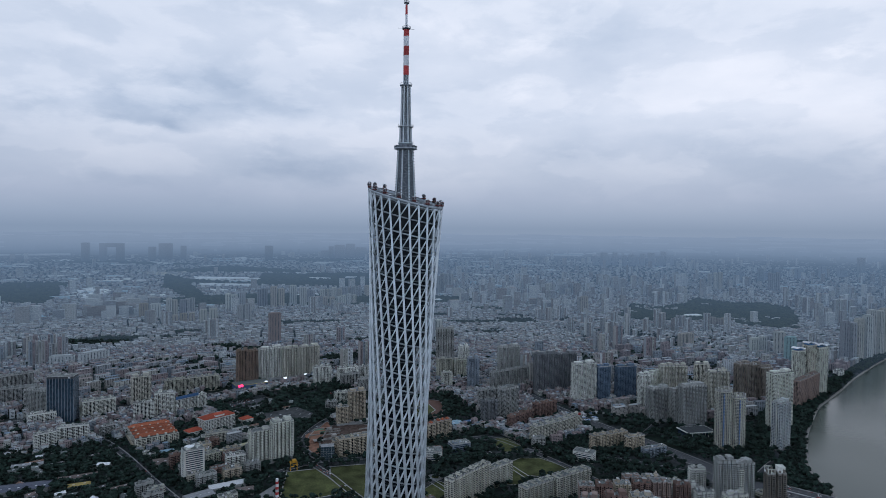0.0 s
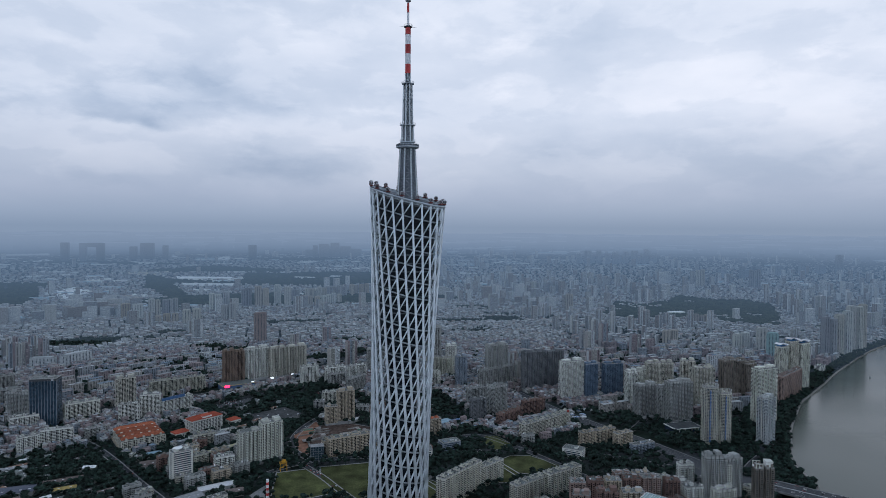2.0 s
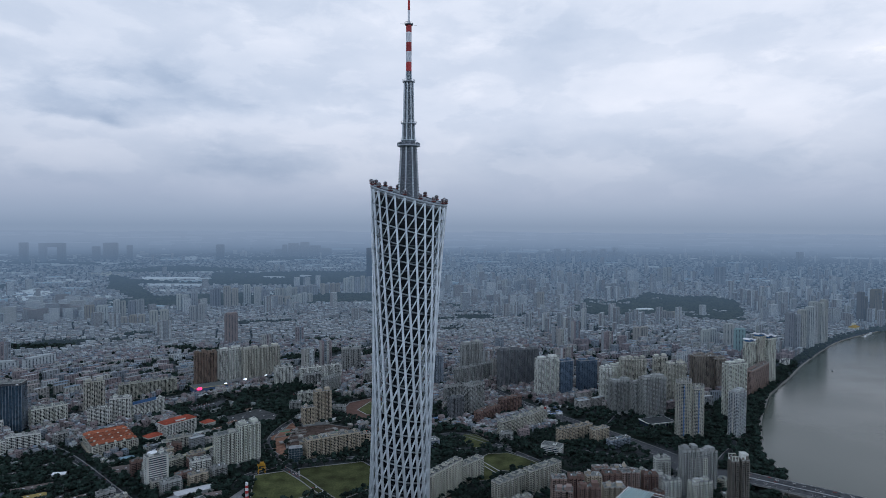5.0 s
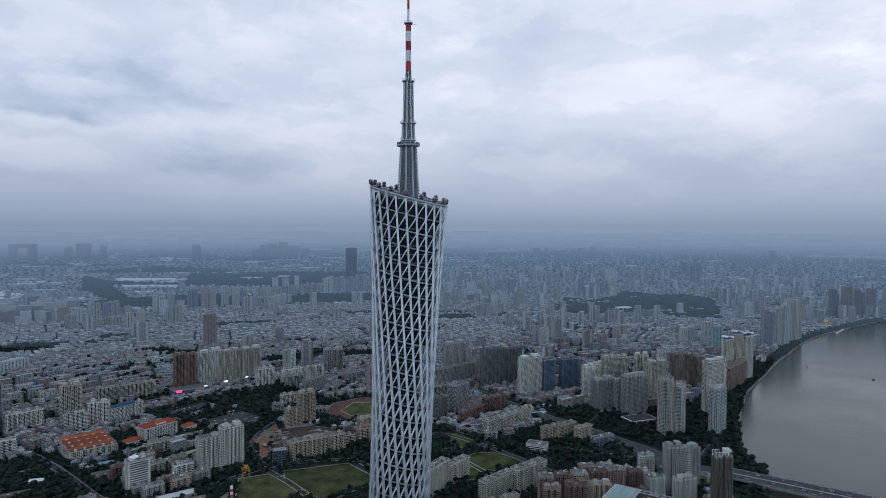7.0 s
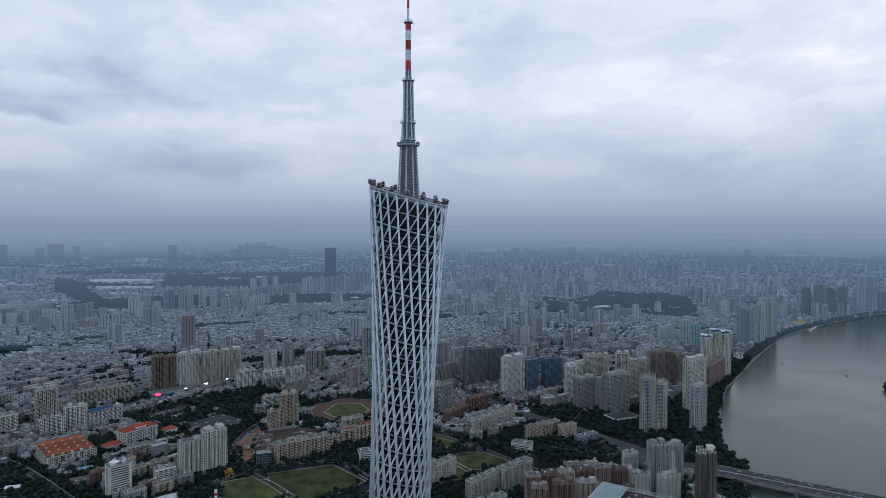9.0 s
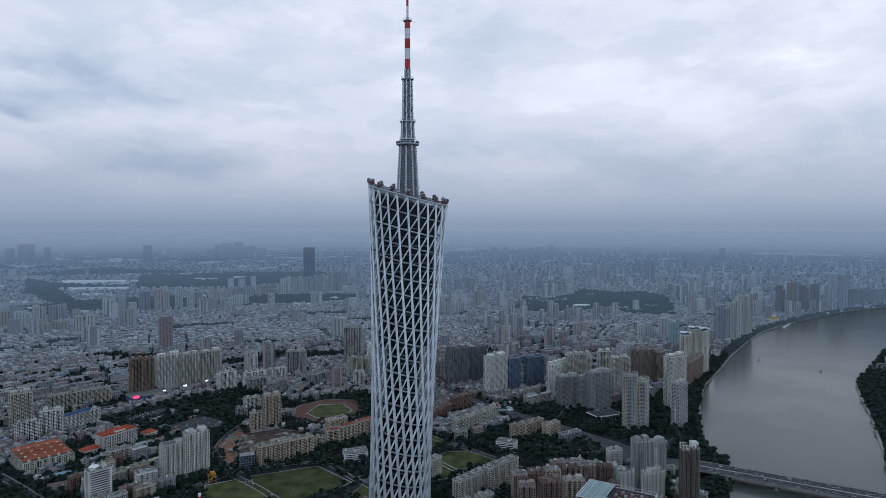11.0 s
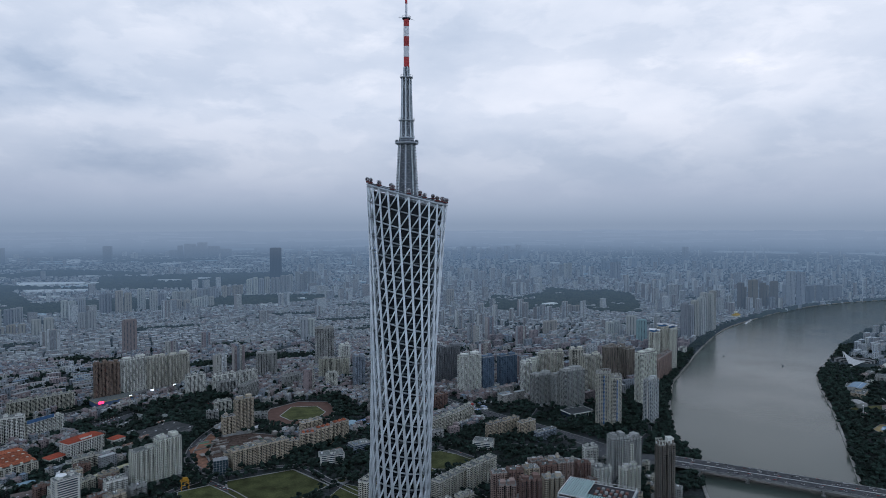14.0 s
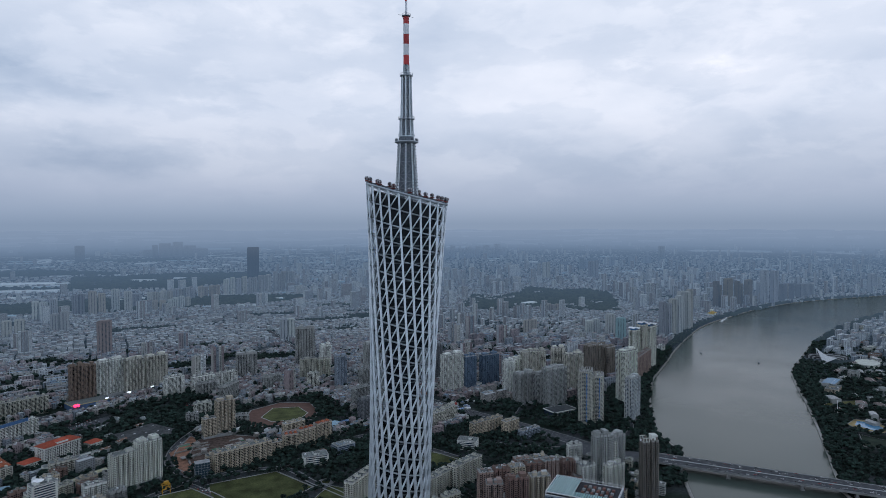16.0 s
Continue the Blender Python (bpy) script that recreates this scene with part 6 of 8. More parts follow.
def island_park():
    """The far bank: a sail-roofed stage, low halls, a pool."""
    th = root("sail_pavilion", 1758, 1160, 0, "huge white sail-shaped stage roof above dark seating", "pavilion")
    sh = Shape(surface("sail_membrane", (0.46, 0.47, 0.47), 0.7, 0.2, 0.2))
    n = 14
    tip, low, far = Vector((26, 66, 31)), Vector((-53, -30, 2)), Vector((46, 0, 8))
    grid = []
    for i in range(n + 1):
        u = i / n
        a, b = low.lerp(tip, u), low.lerp(far, u)
        row = []
        for j in range(n + 1):
            v = j / n
            p = a.lerp(b, v)
            p.z -= 9 * math.sin(math.pi * v) * u
            row.append(tuple(p))
        grid.append(row)
    for i in range(n):
        for j in range(n):
            sh.quad(grid[i][j], grid[i + 1][j], grid[i + 1][j + 1], grid[i][j + 1])
    sh.put("sail_roof", th, "white curved sail roof")
    sh = Shape(MAST_WHITE)
    sh.tube((30, 62, 0), tip, 1.2, 0.7, 8)
    sh.put("sail_mast", th)
    for k in range(6):
        sh = Shape(DARK_DECK if k % 2 else CONCRETE)
        pts = [((40 + 6 * k) * math.cos(radians(a)) + 16, (40 + 6 * k) * math.sin(radians(a)) + 4) for a in range(-10, 121, 10)]
        inn = [((34.5 + 6 * k) * math.cos(radians(a)) + 16, (34.5 + 6 * k) * math.sin(radians(a)) + 4) for a in range(120, -11, -10)]
        sh.prism(pts + inn, 0, 2 + 2 * k)
        sh.put("seating_tier", th)
    claim(1768, 1170, 130, 130, 0)
    rng = random.Random(12)
    for x, y, w, d, h, key in ((1616, 958, 56, 40, 22, "grey"), (1418, 862, 84, 44, 17, "tan"), (1480, 940, 70, 30, 9, "white"), (1674, 1040, 50, 24, 10, "grey"), (1868, 1080, 60, 36, 10, "pale"),
                               (2063, 1244, 90, 40, 12, "pale"), (2000, 1320, 60, 26, 10, "grey"), (2200, 1440, 70, 30, 12, "white"), (2311, 1500, 60, 30, 12, "grey"), (2150, 1330, 60, 26, 10, "brick"),
                               (1960, 1150, 60, 50, 12, "brick"), (2330, 1380, 90, 34, 14, "white"), (2450, 1560, 80, 30, 14, "pale"), (2250, 1270, 60, 30, 12, "grey"), (1580, 960, 50, 24, 8, "pale")):
        slab(x, y, w * 0.7, d * 0.7, h, rng.uniform(10, 60), "park_hall", "low park hall among trees on the far bank", key, rng=rng)
    for i in range(60):
        x = rng.uniform(1250, 1950)
        y = 640 + (x - 1250) * 0.72 + rng.uniform(-130, 110)
        if free(x, y, 30, 20, 0.5, (0, 7)):
            shed(x, y, rng.uniform(16, 42), rng.uniform(10, 22), rng.uniform(6, 13), rng.uniform(0, 90), "low park hall with a %s roof among trees" % ("grey", "pale grey", "brown")[i % 3], (ROOF, surface("pale_sheet_roof", (0.4, 0.4, 0.39), 0.7, 0.3, 0.4), surface("worn_brown_sheet", (0.16, 0.13, 0.12), 0.8, 0.3, 0.3))[i % 3], "park_hall")
    shed(1478, 918, 74, 30, 15, 28, "park hall with a pale blue sheet roof", surface("pale_blue_sheet", (0.2, 0.32, 0.44), 0.6, 0.2, 0.4), "park_hall")
    lawn([(1235, 590), (1275, 610), (1290, 655), (1262, 680), (1215, 660), (1205, 620)], surface("sand_paving", (0.36, 0.28, 0.14), 0.9, 0.2, 0.1), "pool_terrace", "yellow paved pool terrace", 6)
    lawn([(1228, 606), (1262, 612), (1275, 650), (1255, 668), (1225, 650)], surface("pool_water", (0.07, 0.2, 0.33), 0.15, 0.2, 0.2), "pool", "blue swimming pool", 6, 0.4)
    # oval arena with red-brown tiers and a dark field
    th = root("oval_arena", 1818, 1070, 35, "oval open arena with red-brown seating tiers", "arena")
    for k in range(5):
        sh = Shape(surface("arena_red", (0.21, 0.095, 0.075), 0.85, 0.25, 0.3) if k % 2 else wall("pale"))
        ring = [((52 - 5 * k) * math.cos(2 * math.pi * i / 32), (34 - 5 * k) * math.sin(2 * math.pi * i / 32)) for i in range(32)]
        sh.prism(ring, 0.2, 11 - 2 * k)
        sh.put("seating_tier", th)
    claim(1818, 1070, 100, 70, 35)
    lawn([(1330, 803), (1420, 790), (1345, 735), (1300, 790)], surface("dry_lawn", (0.10, 0.098, 0.04), 0.95, 0.4, 0.05), "lawn", "dry olive lawn between park trees", 3)
    lawn([(1175, 600), (1195, 540), (1150, 505), (1115, 545)], surface("dark_lawn", (0.03, 0.042, 0.03), 0.95, 0.3, 0.05), "lawn", "dark green lawn beside the pool", 3)
    th = root("light_mast", 1263, 724, 0, "tall white light mast in the riverside park", "lamp")
    sh = Shape(MAST_WHITE)
    sh.tube((0, 0, 0), (0, 0, 30), 0.8, 0.45, 8)
    sh.put("pole", th)
    sh = Shape(MAST_WHITE)
    sh.box(0, 0, 30, 3.4, 1.2, 2.4)
    sh.put("lamp_head", th)


def riverside():
    """Jetties with moored boats, a yellow-roofed hall, a small white pump house, two boats under way."""
    for x, y, ln, ang in ((2118, 2012, 90, 38), (2060, 1968, 60, 38), (2690, 2286, 80, 20), (2610, 2248, 50, 22)):
        th = root("jetty", x, y, ang, "pale floating jetty moored to the river bank", "jetty")
        sh = Shape(CONCRETE)
        sh.box(0, -8, 0.5, ln, 7, 1.4)
        sh.put("pontoon", th)
        for k in range(3):
            sh = Shape(WHITE_PAINT)
            sh.prism([(-ln * 0.3 + k * ln * 0.3 + u, v - 14) for u, v in ((-9, -2.4), (6, -2.4), (10, 0), (6, 2.4), (-9, 2.4))], 0.5, 3.0)
            hull = sh.put("boat_hull", th)
            sh = Shape(WHITE_PAINT)
            sh.box(-ln * 0.3 + k * ln * 0.3 - 2, -14, 3.0, 10, 3.6, 2.6)
            sh.put("cabin", hull)
    th = root("riverside_hall", 2146, 2112, 32, "riverside hall with pale walls and a golden roof", "building")
    claim(2146, 2112, 70, 40, 32)
    sh = Shape(wall("pale"))
    sh.box(0, 0, 0, 58, 30, 14)
    sh.put("hall_body", th)
    sh = Shape(surface("golden_tile", (0.42, 0.3, 0.1), 0.7, 0.25, 0.4))
    hip_roof(sh, -29, -15, 29, 15, 14, 9)
    sh.put("tile_roof", th)
    sh = Shape(wall("pale"))
    sh.box(12, 4, 14, 16, 12, 16)
    sh.put("upper_storey", th)
    banded(1352, 1480, 44, 18, 22, 38, "pump_house", "small white riverside house with dark window bands", "white")
    for x, y, a in ((1453, 1395, 60), (1521, 1210, 20)):
        th = root("river_boat", x, y, a, "small dark boat under way on the river", "boat", z=0.45)
        sh = Shape(MAST_DARK)
        sh.prism([(-6, -1.5), (4, -1.5), (7, 0), (4, 1.5), (-6, 1.5)], 0, 1.8)
        sh.put("hull", th)
        sh = Shape(MAST_DARK)
        sh.box(-2, 0, 1.8, 5, 2.2, 2.0)
        sh.put("cabin", th)


def cars():
    paints = [surface("car_paint_" + n, c, 0.35, 0.05, 1.0, spread=0.1) for n, c in (("white", (0.6, 0.6, 0.6)), ("black", (0.02, 0.02, 0.022)), ("silver", (0.34, 0.35, 0.36)), ("red", (0.3, 0.03, 0.03)))]
    rubber = surface("tyre_rubber", (0.02, 0.02, 0.02), 0.9, 0.1, 1.0)
    rng = random.Random(9)
    protos = []
    for p, nm in zip(paints, ("white", "black", "silver", "red")):
        car = root("car", 0, 0, 0, nm + " car driving on the road", "car", "cars on the bridge and the expressway")
        sh = Shape(p)
        sh.prism([(-2.3, -0.9), (2.2, -0.9), (2.35, 0), (2.2, 0.9), (-2.3, 0.9)], 0.35, 0.95)
        sh.put("body", car)
        sh = Shape(GLASS)
        sh.prism([(-1.7, -0.82), (1.1, -0.82), (1.1, 0.82), (-1.7, 0.82)], 0.95, 1.5, taper=0.75, pivot=(-0.3, 0))
        sh.put("cabin", car)
        for x in (-1.4, 1.4):
            for y in (-0.85, 0.85):
                sh = Shape(rubber)
                sh.tube((x, y - 0.12, 0.34), (x, y + 0.12, 0.34), 0.34, n=10)
                sh.put("wheel", car)
        protos.append(car)
    fresh = [True] * 4
    a, t, n, zt = BRIDGE
    rot = math.degrees(math.atan2(t.y, t.x))
    spots = []
    for lane in (-22, -18, -14, -10, -6, 6, 10, 14, 18, 22):
        s = rng.uniform(5, 25)
        while s < 470:
            p = a + t * s + n * lane
            spots.append((p.x, p.y, zt + 0.02, rot + (180 if lane > 0 else 0)))
            s += rng.uniform(22, 70)
    ex = smooth_line(EXPRESSWAY, 6)
    for i in range(4, len(ex) - 8):
        p, q = Vector(ex[i]), Vector(ex[i + 1])
        u = (q - p).normalized()
        for lane in (-13, -8, -3, 3, 8, 13):
            if rng.random() < 0.3:
                o = p + u * rng.uniform(0, 10) + Vector((-u.y, u.x)) * lane
                spots.append((o.x, o.y, 0.08, math.degrees(math.atan2(u.y, u.x)) + (180 if lane > 0 else 0)))
    for s in spots[:130]:
        k = rng.choices(range(4), (5, 3, 3, 1))[0]
        m = pose(s[0], s[1], s[2], 0, 0, s[3])
        if fresh[k]:
            protos[k].matrix_basis, fresh[k] = m, False
        else:
            copy_thing(protos[k], m)


def parked_cars():
    """Traffic on the avenue and rows of parked cars, too small to pick apart."""
    rng = random.Random(31)
    sh = Shape(palette("car_colours", [(0.55, 0.55, 0.56), (0.03, 0.03, 0.035), (0.3, 0.31, 0.32), (0.6, 0.6, 0.6), (0.25, 0.04, 0.04), (0.08, 0.1, 0.16)], rough=0.4))

    def car(x, y, a, z=0.1):
        c, s = math.cos(a), math.sin(a)
        sh.box(x, y, z + 0.3, 4.5, 1.85, 0.65, rot=a)
        sh.prism(rect(x - 0.3 * c, y - 0.3 * s, 2.7, 1.65, a), z + 0.95, z + 1.5, taper=0.78, pivot=(x, y))
    for line, lanes, p in ((ROADS[1], (-16, -12, -8, -4, 4, 8, 12, 16), 0.55), (ROADS[2], (-4, 4), 0.5), (ROADS[3], (-2.5, 2.5), 0.7), (ROADS[5], (-3, 3), 0.25), (ROADS[8], (-3, 3), 0.25)):
        for i in range(len(line) - 1):
            a, b = Vector(line[i]), Vector(line[i + 1])
            u = (b - a).normalized()
            d = 0.0
            while d < (b - a).length:
                for ln in lanes:
                    if rng.random() < p * 0.4:
                        o = a + u * (d + rng.uniform(0, 5)) + Vector((-u.y, u.x)) * ln
                        car(o.x, o.y, math.atan2(u.y, u.x), 0.3)
                d += 12
    for x0, y0, nx, ny, ang in ((-432, 1192, 11, 4, 0.76), (-195, 1285, 10, 4, 0.76)):
        c, s = math.cos(ang), math.sin(ang)
        for i in range(nx):
            for j in range(ny):
                if rng.random() < 0.75:
                    u, v = i * 6.5 + rng.uniform(-0.3, 0.3), j * 11
                    car(x0 + c * u - s * v, y0 + s * u + c * v, ang + 1.57, 0.5)
    sh.put("traffic", label="many small cars on streets and car parks", category="cars", kind="stuff")


MARKET = (32, -531, 948)
tiled_market()
tiled_office(-415, 1006, 72, 30, 34, 45, "white civic building with a red tiled hip roof")
tiled_office(-455, 976, 34, 24, 12, 45, "white pavilion with a red tiled roof", name="pavilion")
tiled_office(-362, 1046, 26, 22, 16, 45, "white annex with a red tiled roof", name="pavilion")
slab(-384, 962, 100, 12, 13, 37, "school_block", "long low white block below the red roofs", "white")
slab(-500, 1106, 58, 9, 10, 37, "school_block", "long low white block between trees", "white")
shed(-345, 862, 80, 11, 12, 42, "long shed with a pale yellow sheet roof", surface("pale_yellow_sheet", (0.45, 0.43, 0.28), 0.7, 0.2, 0.3))
shed(-421, 868, 52, 10, 9, 100, "narrow white covered walkway hall", WHITE_PAINT)
shed(-470, 862, 26, 22, 6, 30, "hall with a pale blue sheet roof", surface("pale_blue_roof", (0.24, 0.38, 0.46), 0.6, 0.2, 0.4))
shed(-440, 810, 66, 30, 9, 27, "brown market shed with a worn sheet roof", surface("worn_brown_sheet", (0.16, 0.13, 0.12), 0.8, 0.3, 0.3))
shed(-650, 690, 90, 34, 8, 18, "storage shed with a dark blue-grey roof", surface("slate_sheet", (0.09, 0.10, 0.13), 0.7, 0.25, 0.3))
shed(-579, 740, 60, 16, 6, 24, "storage shed with a brown sheet roof", surface("worn_brown_sheet", (0.16, 0.13, 0.12), 0.8, 0.3, 0.3))
shed(-560, 706, 34, 14, 5, 24, "storage shed with a yellow sheet roof", surface("yellow_sheet", (0.42, 0.32, 0.12), 0.7, 0.2, 0.3))
shed(-305, 690, 60, 20, 8, 28, "hall with a bright white sheet roof", WHITE_PAINT)
shed(-338, 645, 44, 26, 9, 40, "hall with a grey sheet roof", surface("grey_sheet", (0.3, 0.31, 0.32), 0.7, 0.2, 0.3))
shed(-270, 668, 30, 18, 8, 20, "hall with a worn brown sheet roof", surface("worn_brown_sheet", (0.16, 0.13, 0.12), 0.8, 0.3, 0.3))
shed(-700, 800, 50, 14, 6, 20, "low grey roofed hall among trees", surface("grey_sheet", (0.3, 0.31, 0.32), 0.7, 0.2, 0.3))
shed(-760, 760, 44, 12, 6, 24, "low white roofed hall among trees", WHITE_PAINT)
shed(96, 1010, 70, 28, 10, 26, "sports hall with a pale blue arched roof", surface("pale_blue_roof", (0.24, 0.38, 0.46), 0.6, 0.2, 0.4))
shed(150, 1035, 36, 14, 8, 30, "hall with a bright blue sheet roof", BLUE_SHEET)
shed(-90, 1060, 40, 12, 6, 40, "low site hut with a white roof", WHITE_PAINT, "site_hut")
shed(-165, 880, 22, 10, 5, 60, "low site hut with a red sheet roof", RED_TILE, "site_hut")
shed(-125, 895, 24, 9, 4, 15, "low site hut with a white roof", WHITE_PAINT, "site_hut")
shed(-60, 965, 26, 10, 4, 25, "low site hut with a blue roof", BLUE_SHEET, "site_hut")
banded(112, 868, 40, 24, 16, 20, "office_block", "low dark glass office block by the lawn", "bluegrey")
slab(62, 850, 26, 12, 12, 20, "garden_house", "small red-brown house among trees", "brick")
HUTS = random.Random(4)
for i in range(26):
    shed(HUTS.uniform(405, 500), HUTS.uniform(1045, 1120), HUTS.uniform(7, 14), HUTS.uniform(5, 8), 3.2, HUTS.uniform(10, 40), "small camp hut with a %s roof" % ("white", "grey", "blue")[i % 3], (WHITE_PAINT, ROOF, BLUE_SHEET)[i % 3], "camp_hut", 1.0)
for i in range(16):
    x, y = HUTS.uniform(-780, -440), HUTS.uniform(640, 860)
    if free(x, y, 30, 16, 0.4, (0, 2)):
        shed(x, y, HUTS.uniform(16, 36), HUTS.uniform(8, 13), HUTS.uniform(4, 9), HUTS.uniform(0, 50), "low hall with a %s roof among trees" % ("grey", "white", "brown")[i % 3], (ROOF, WHITE_PAINT, surface("worn_brown_sheet", (0.16, 0.13, 0.12), 0.8, 0.3, 0.3))[i % 3], "garden_hall")
depot()
netted_frame()
slatted_hall()
hotel_podium()
shopping_podium()
signs()
roof_disc()
striped_chimney()
yellow_crane()
red_tank()
slender_tops()
island_park()
riverside()
cars()
parked_cars()


def site_works():
    """Half-built terraces, sheeting and planks on the excavated earth."""
    rng = random.Random(77)
    slab_m = surface("raw_concrete", (0.3, 0.285, 0.265), 0.9, 0.3, 0.5)
    net = surface("green_sheeting", (0.09, 0.2, 0.13), 0.8, 0.3, 0.6)
    for i in range(75):
        x, y, rot = rng.uniform(-195, 0), rng.uniform(880, 1010), rng.choice((22, 22, 22, 112))
        if land(x, y) != 6:
            continue
        kind = (0, 2, 0, 1, 2)[i % 5]
        if kind == 0:
            th = root("half_built_terrace", x, y, rot, "raw concrete terrace of a half-built block", "building site")
            for k in range(rng.choice((1, 2, 3))):
                sh = Shape(slab_m)
                sh.box(rng.uniform(-1, 1), 0, k * 3.2 + 2.8, 16 - k * 2, 9, 0.4)
                sh.put("floor_slab", th)
                for px in (-6, 0, 6):
                    for py in (-3.6, 3.6):
                        sh = Shape(slab_m)
                        sh.box(px * 0.85, py, k * 3.2, 0.6, 0.6, 2.8)
                        sh.put("column", th)
        elif kind == 1:
            th = root("ground_sheet", x, y, rot, "green sheeting spread over the excavated earth", "sheeting")
            sh = Shape(net)
            sh.box(0, 0, 0.2, rng.uniform(12, 22), rng.uniform(5, 9), 0.5)
            sh.put("sheet", th)
        else:
            th = root("retaining_wall", x, y, rot, "low concrete retaining wall on the building site", "wall")
            sh = Shape(slab_m)
            sh.box(0, 0, 0.2, rng.uniform(20, 34), 0.8, 2.4)
            sh.put("wall_face", th)
            sh = Shape(slab_m)
            sh.box(0, 0, 2.6, 18, 1.2, 0.3)
            sh.put("coping", th)


site_works()


def roundabout(x, y, r):
    """A paved circle with a planted middle."""
    th = root("roundabout_island", x, y, 0, "round planted island in the middle of a junction", "traffic island")
    for nm, q, z0, z1, mat in (("apron", r, 0.1, 0.5, PAVING), ("kerb", r * 0.55, 0.5, 0.75, CONCRETE), ("planting", r * 0.45, 0.75, 1.6, GRASS)):
        sh = Shape(mat)
        sh.prism([(q * math.cos(2 * math.pi * i / 24), q * math.sin(2 * math.pi * i / 24)) for i in range(24)], z0, z1)
        sh.put(nm, th)


roundabout(56, 727, 15)


def island_halls():
    """Low park halls with dark, brown and pale roofs among the island's trees."""
    rng = random.Random(31)
    done = []
    while len(done) < 34:
        s, off = rng.random(), rng.uniform(55, 230)
        x, y = 1120 + s * 620 + off * 0.72, 560 + s * 560 - off * 0.7
        if any(math.dist((x, y), q) < 38 for q in done) or land(x, y) in (1, 5):
            continue
        done.append((x, y))
        mat, word = rng.choice(((ROOF, "grey"), (ROOF, "grey"), (surface("dark_sheet_roof", (0.09, 0.085, 0.085), 0.8, 0.3, 0.4), "dark"), (surface("brown_sheet_roof", (0.2, 0.125, 0.095), 0.8, 0.3, 0.4), "brown"), (surface("pale_sheet_roof", (0.4, 0.4, 0.39), 0.7, 0.3, 0.4), "pale grey")))
        shed(x, y, rng.uniform(16, 36), rng.uniform(10, 18), rng.uniform(4, 9), 42 + rng.choice((0, 90)) + rng.uniform(-12, 12), "low island park hall with a %s roof among trees" % word, mat, "park_hall")


island_halls()


def grove_houses():
    """Low roofs scattered in the wooded grounds."""
    rng = random.Random(63)
    done = []
    for i in range(400):
        if len(done) > 30:
            break
        x, y = (rng.uniform(-800, -440), rng.uniform(590, 860)) if i % 3 else (rng.uniform(-430, -220), rng.uniform(930, 1230))
        if any(math.dist((x, y), q) < 36 for q in done) or land(x, y) not in (2, 7):
            continue
        done.append((x, y))
        mat, word = rng.choice(((ROOF, "grey"), (surface("dark_sheet_roof", (0.09, 0.085, 0.085)), "dark"), (surface("brown_sheet_roof", (0.2, 0.125, 0.095)), "brown"), (WHITE_PAINT, "white"), (ROOF, "grey")))
        shed(x, y, rng.uniform(14, 32), rng.uniform(8, 13), rng.uniform(4, 9), 40 + rng.choice((0, 90)) + rng.uniform(-10, 10), "low house with a %s roof among dark trees" % word, mat, "low_house")


grove_houses()

# ---- the dense town: houses of random make on the free land ----
TOWN = random.Random(21)


def eye_dist(x, y):
    return math.hypot(x - EYE.x, y - EYE.y)


def in_view(x, y, margin=0.0):
    a = math.degrees(math.atan2(x - EYE.x, y - EYE.y))
    return -50 - margin < a < 60 + margin


def town_angle(x, y):
    return 0.55 + 0.8 * noise.noise((x * 0.0011, y * 0.0011, 2.0))


HUES = ("grey", "grey", "grey", "beige", "pale", "tan", "tan", "brick", "brick", "yellow")
# haze=True paints haze as emission over these colours beyond 1900 m
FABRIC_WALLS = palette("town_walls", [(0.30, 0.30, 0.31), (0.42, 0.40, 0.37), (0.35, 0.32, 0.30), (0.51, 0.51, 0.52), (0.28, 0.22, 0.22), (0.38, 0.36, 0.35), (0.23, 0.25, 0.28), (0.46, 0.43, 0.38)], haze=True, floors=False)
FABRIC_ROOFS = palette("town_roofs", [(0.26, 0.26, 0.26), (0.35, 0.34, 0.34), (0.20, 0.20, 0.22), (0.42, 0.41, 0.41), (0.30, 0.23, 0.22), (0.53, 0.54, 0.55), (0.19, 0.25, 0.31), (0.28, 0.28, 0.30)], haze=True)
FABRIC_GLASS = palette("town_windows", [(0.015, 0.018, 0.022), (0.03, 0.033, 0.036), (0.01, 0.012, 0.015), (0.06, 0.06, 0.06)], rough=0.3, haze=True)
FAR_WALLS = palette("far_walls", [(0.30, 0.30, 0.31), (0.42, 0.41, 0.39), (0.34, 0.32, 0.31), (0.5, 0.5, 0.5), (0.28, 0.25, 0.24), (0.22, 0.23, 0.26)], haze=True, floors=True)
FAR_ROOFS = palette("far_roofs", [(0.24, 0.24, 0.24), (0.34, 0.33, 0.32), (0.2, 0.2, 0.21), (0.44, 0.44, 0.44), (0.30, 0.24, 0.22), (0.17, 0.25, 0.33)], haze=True)


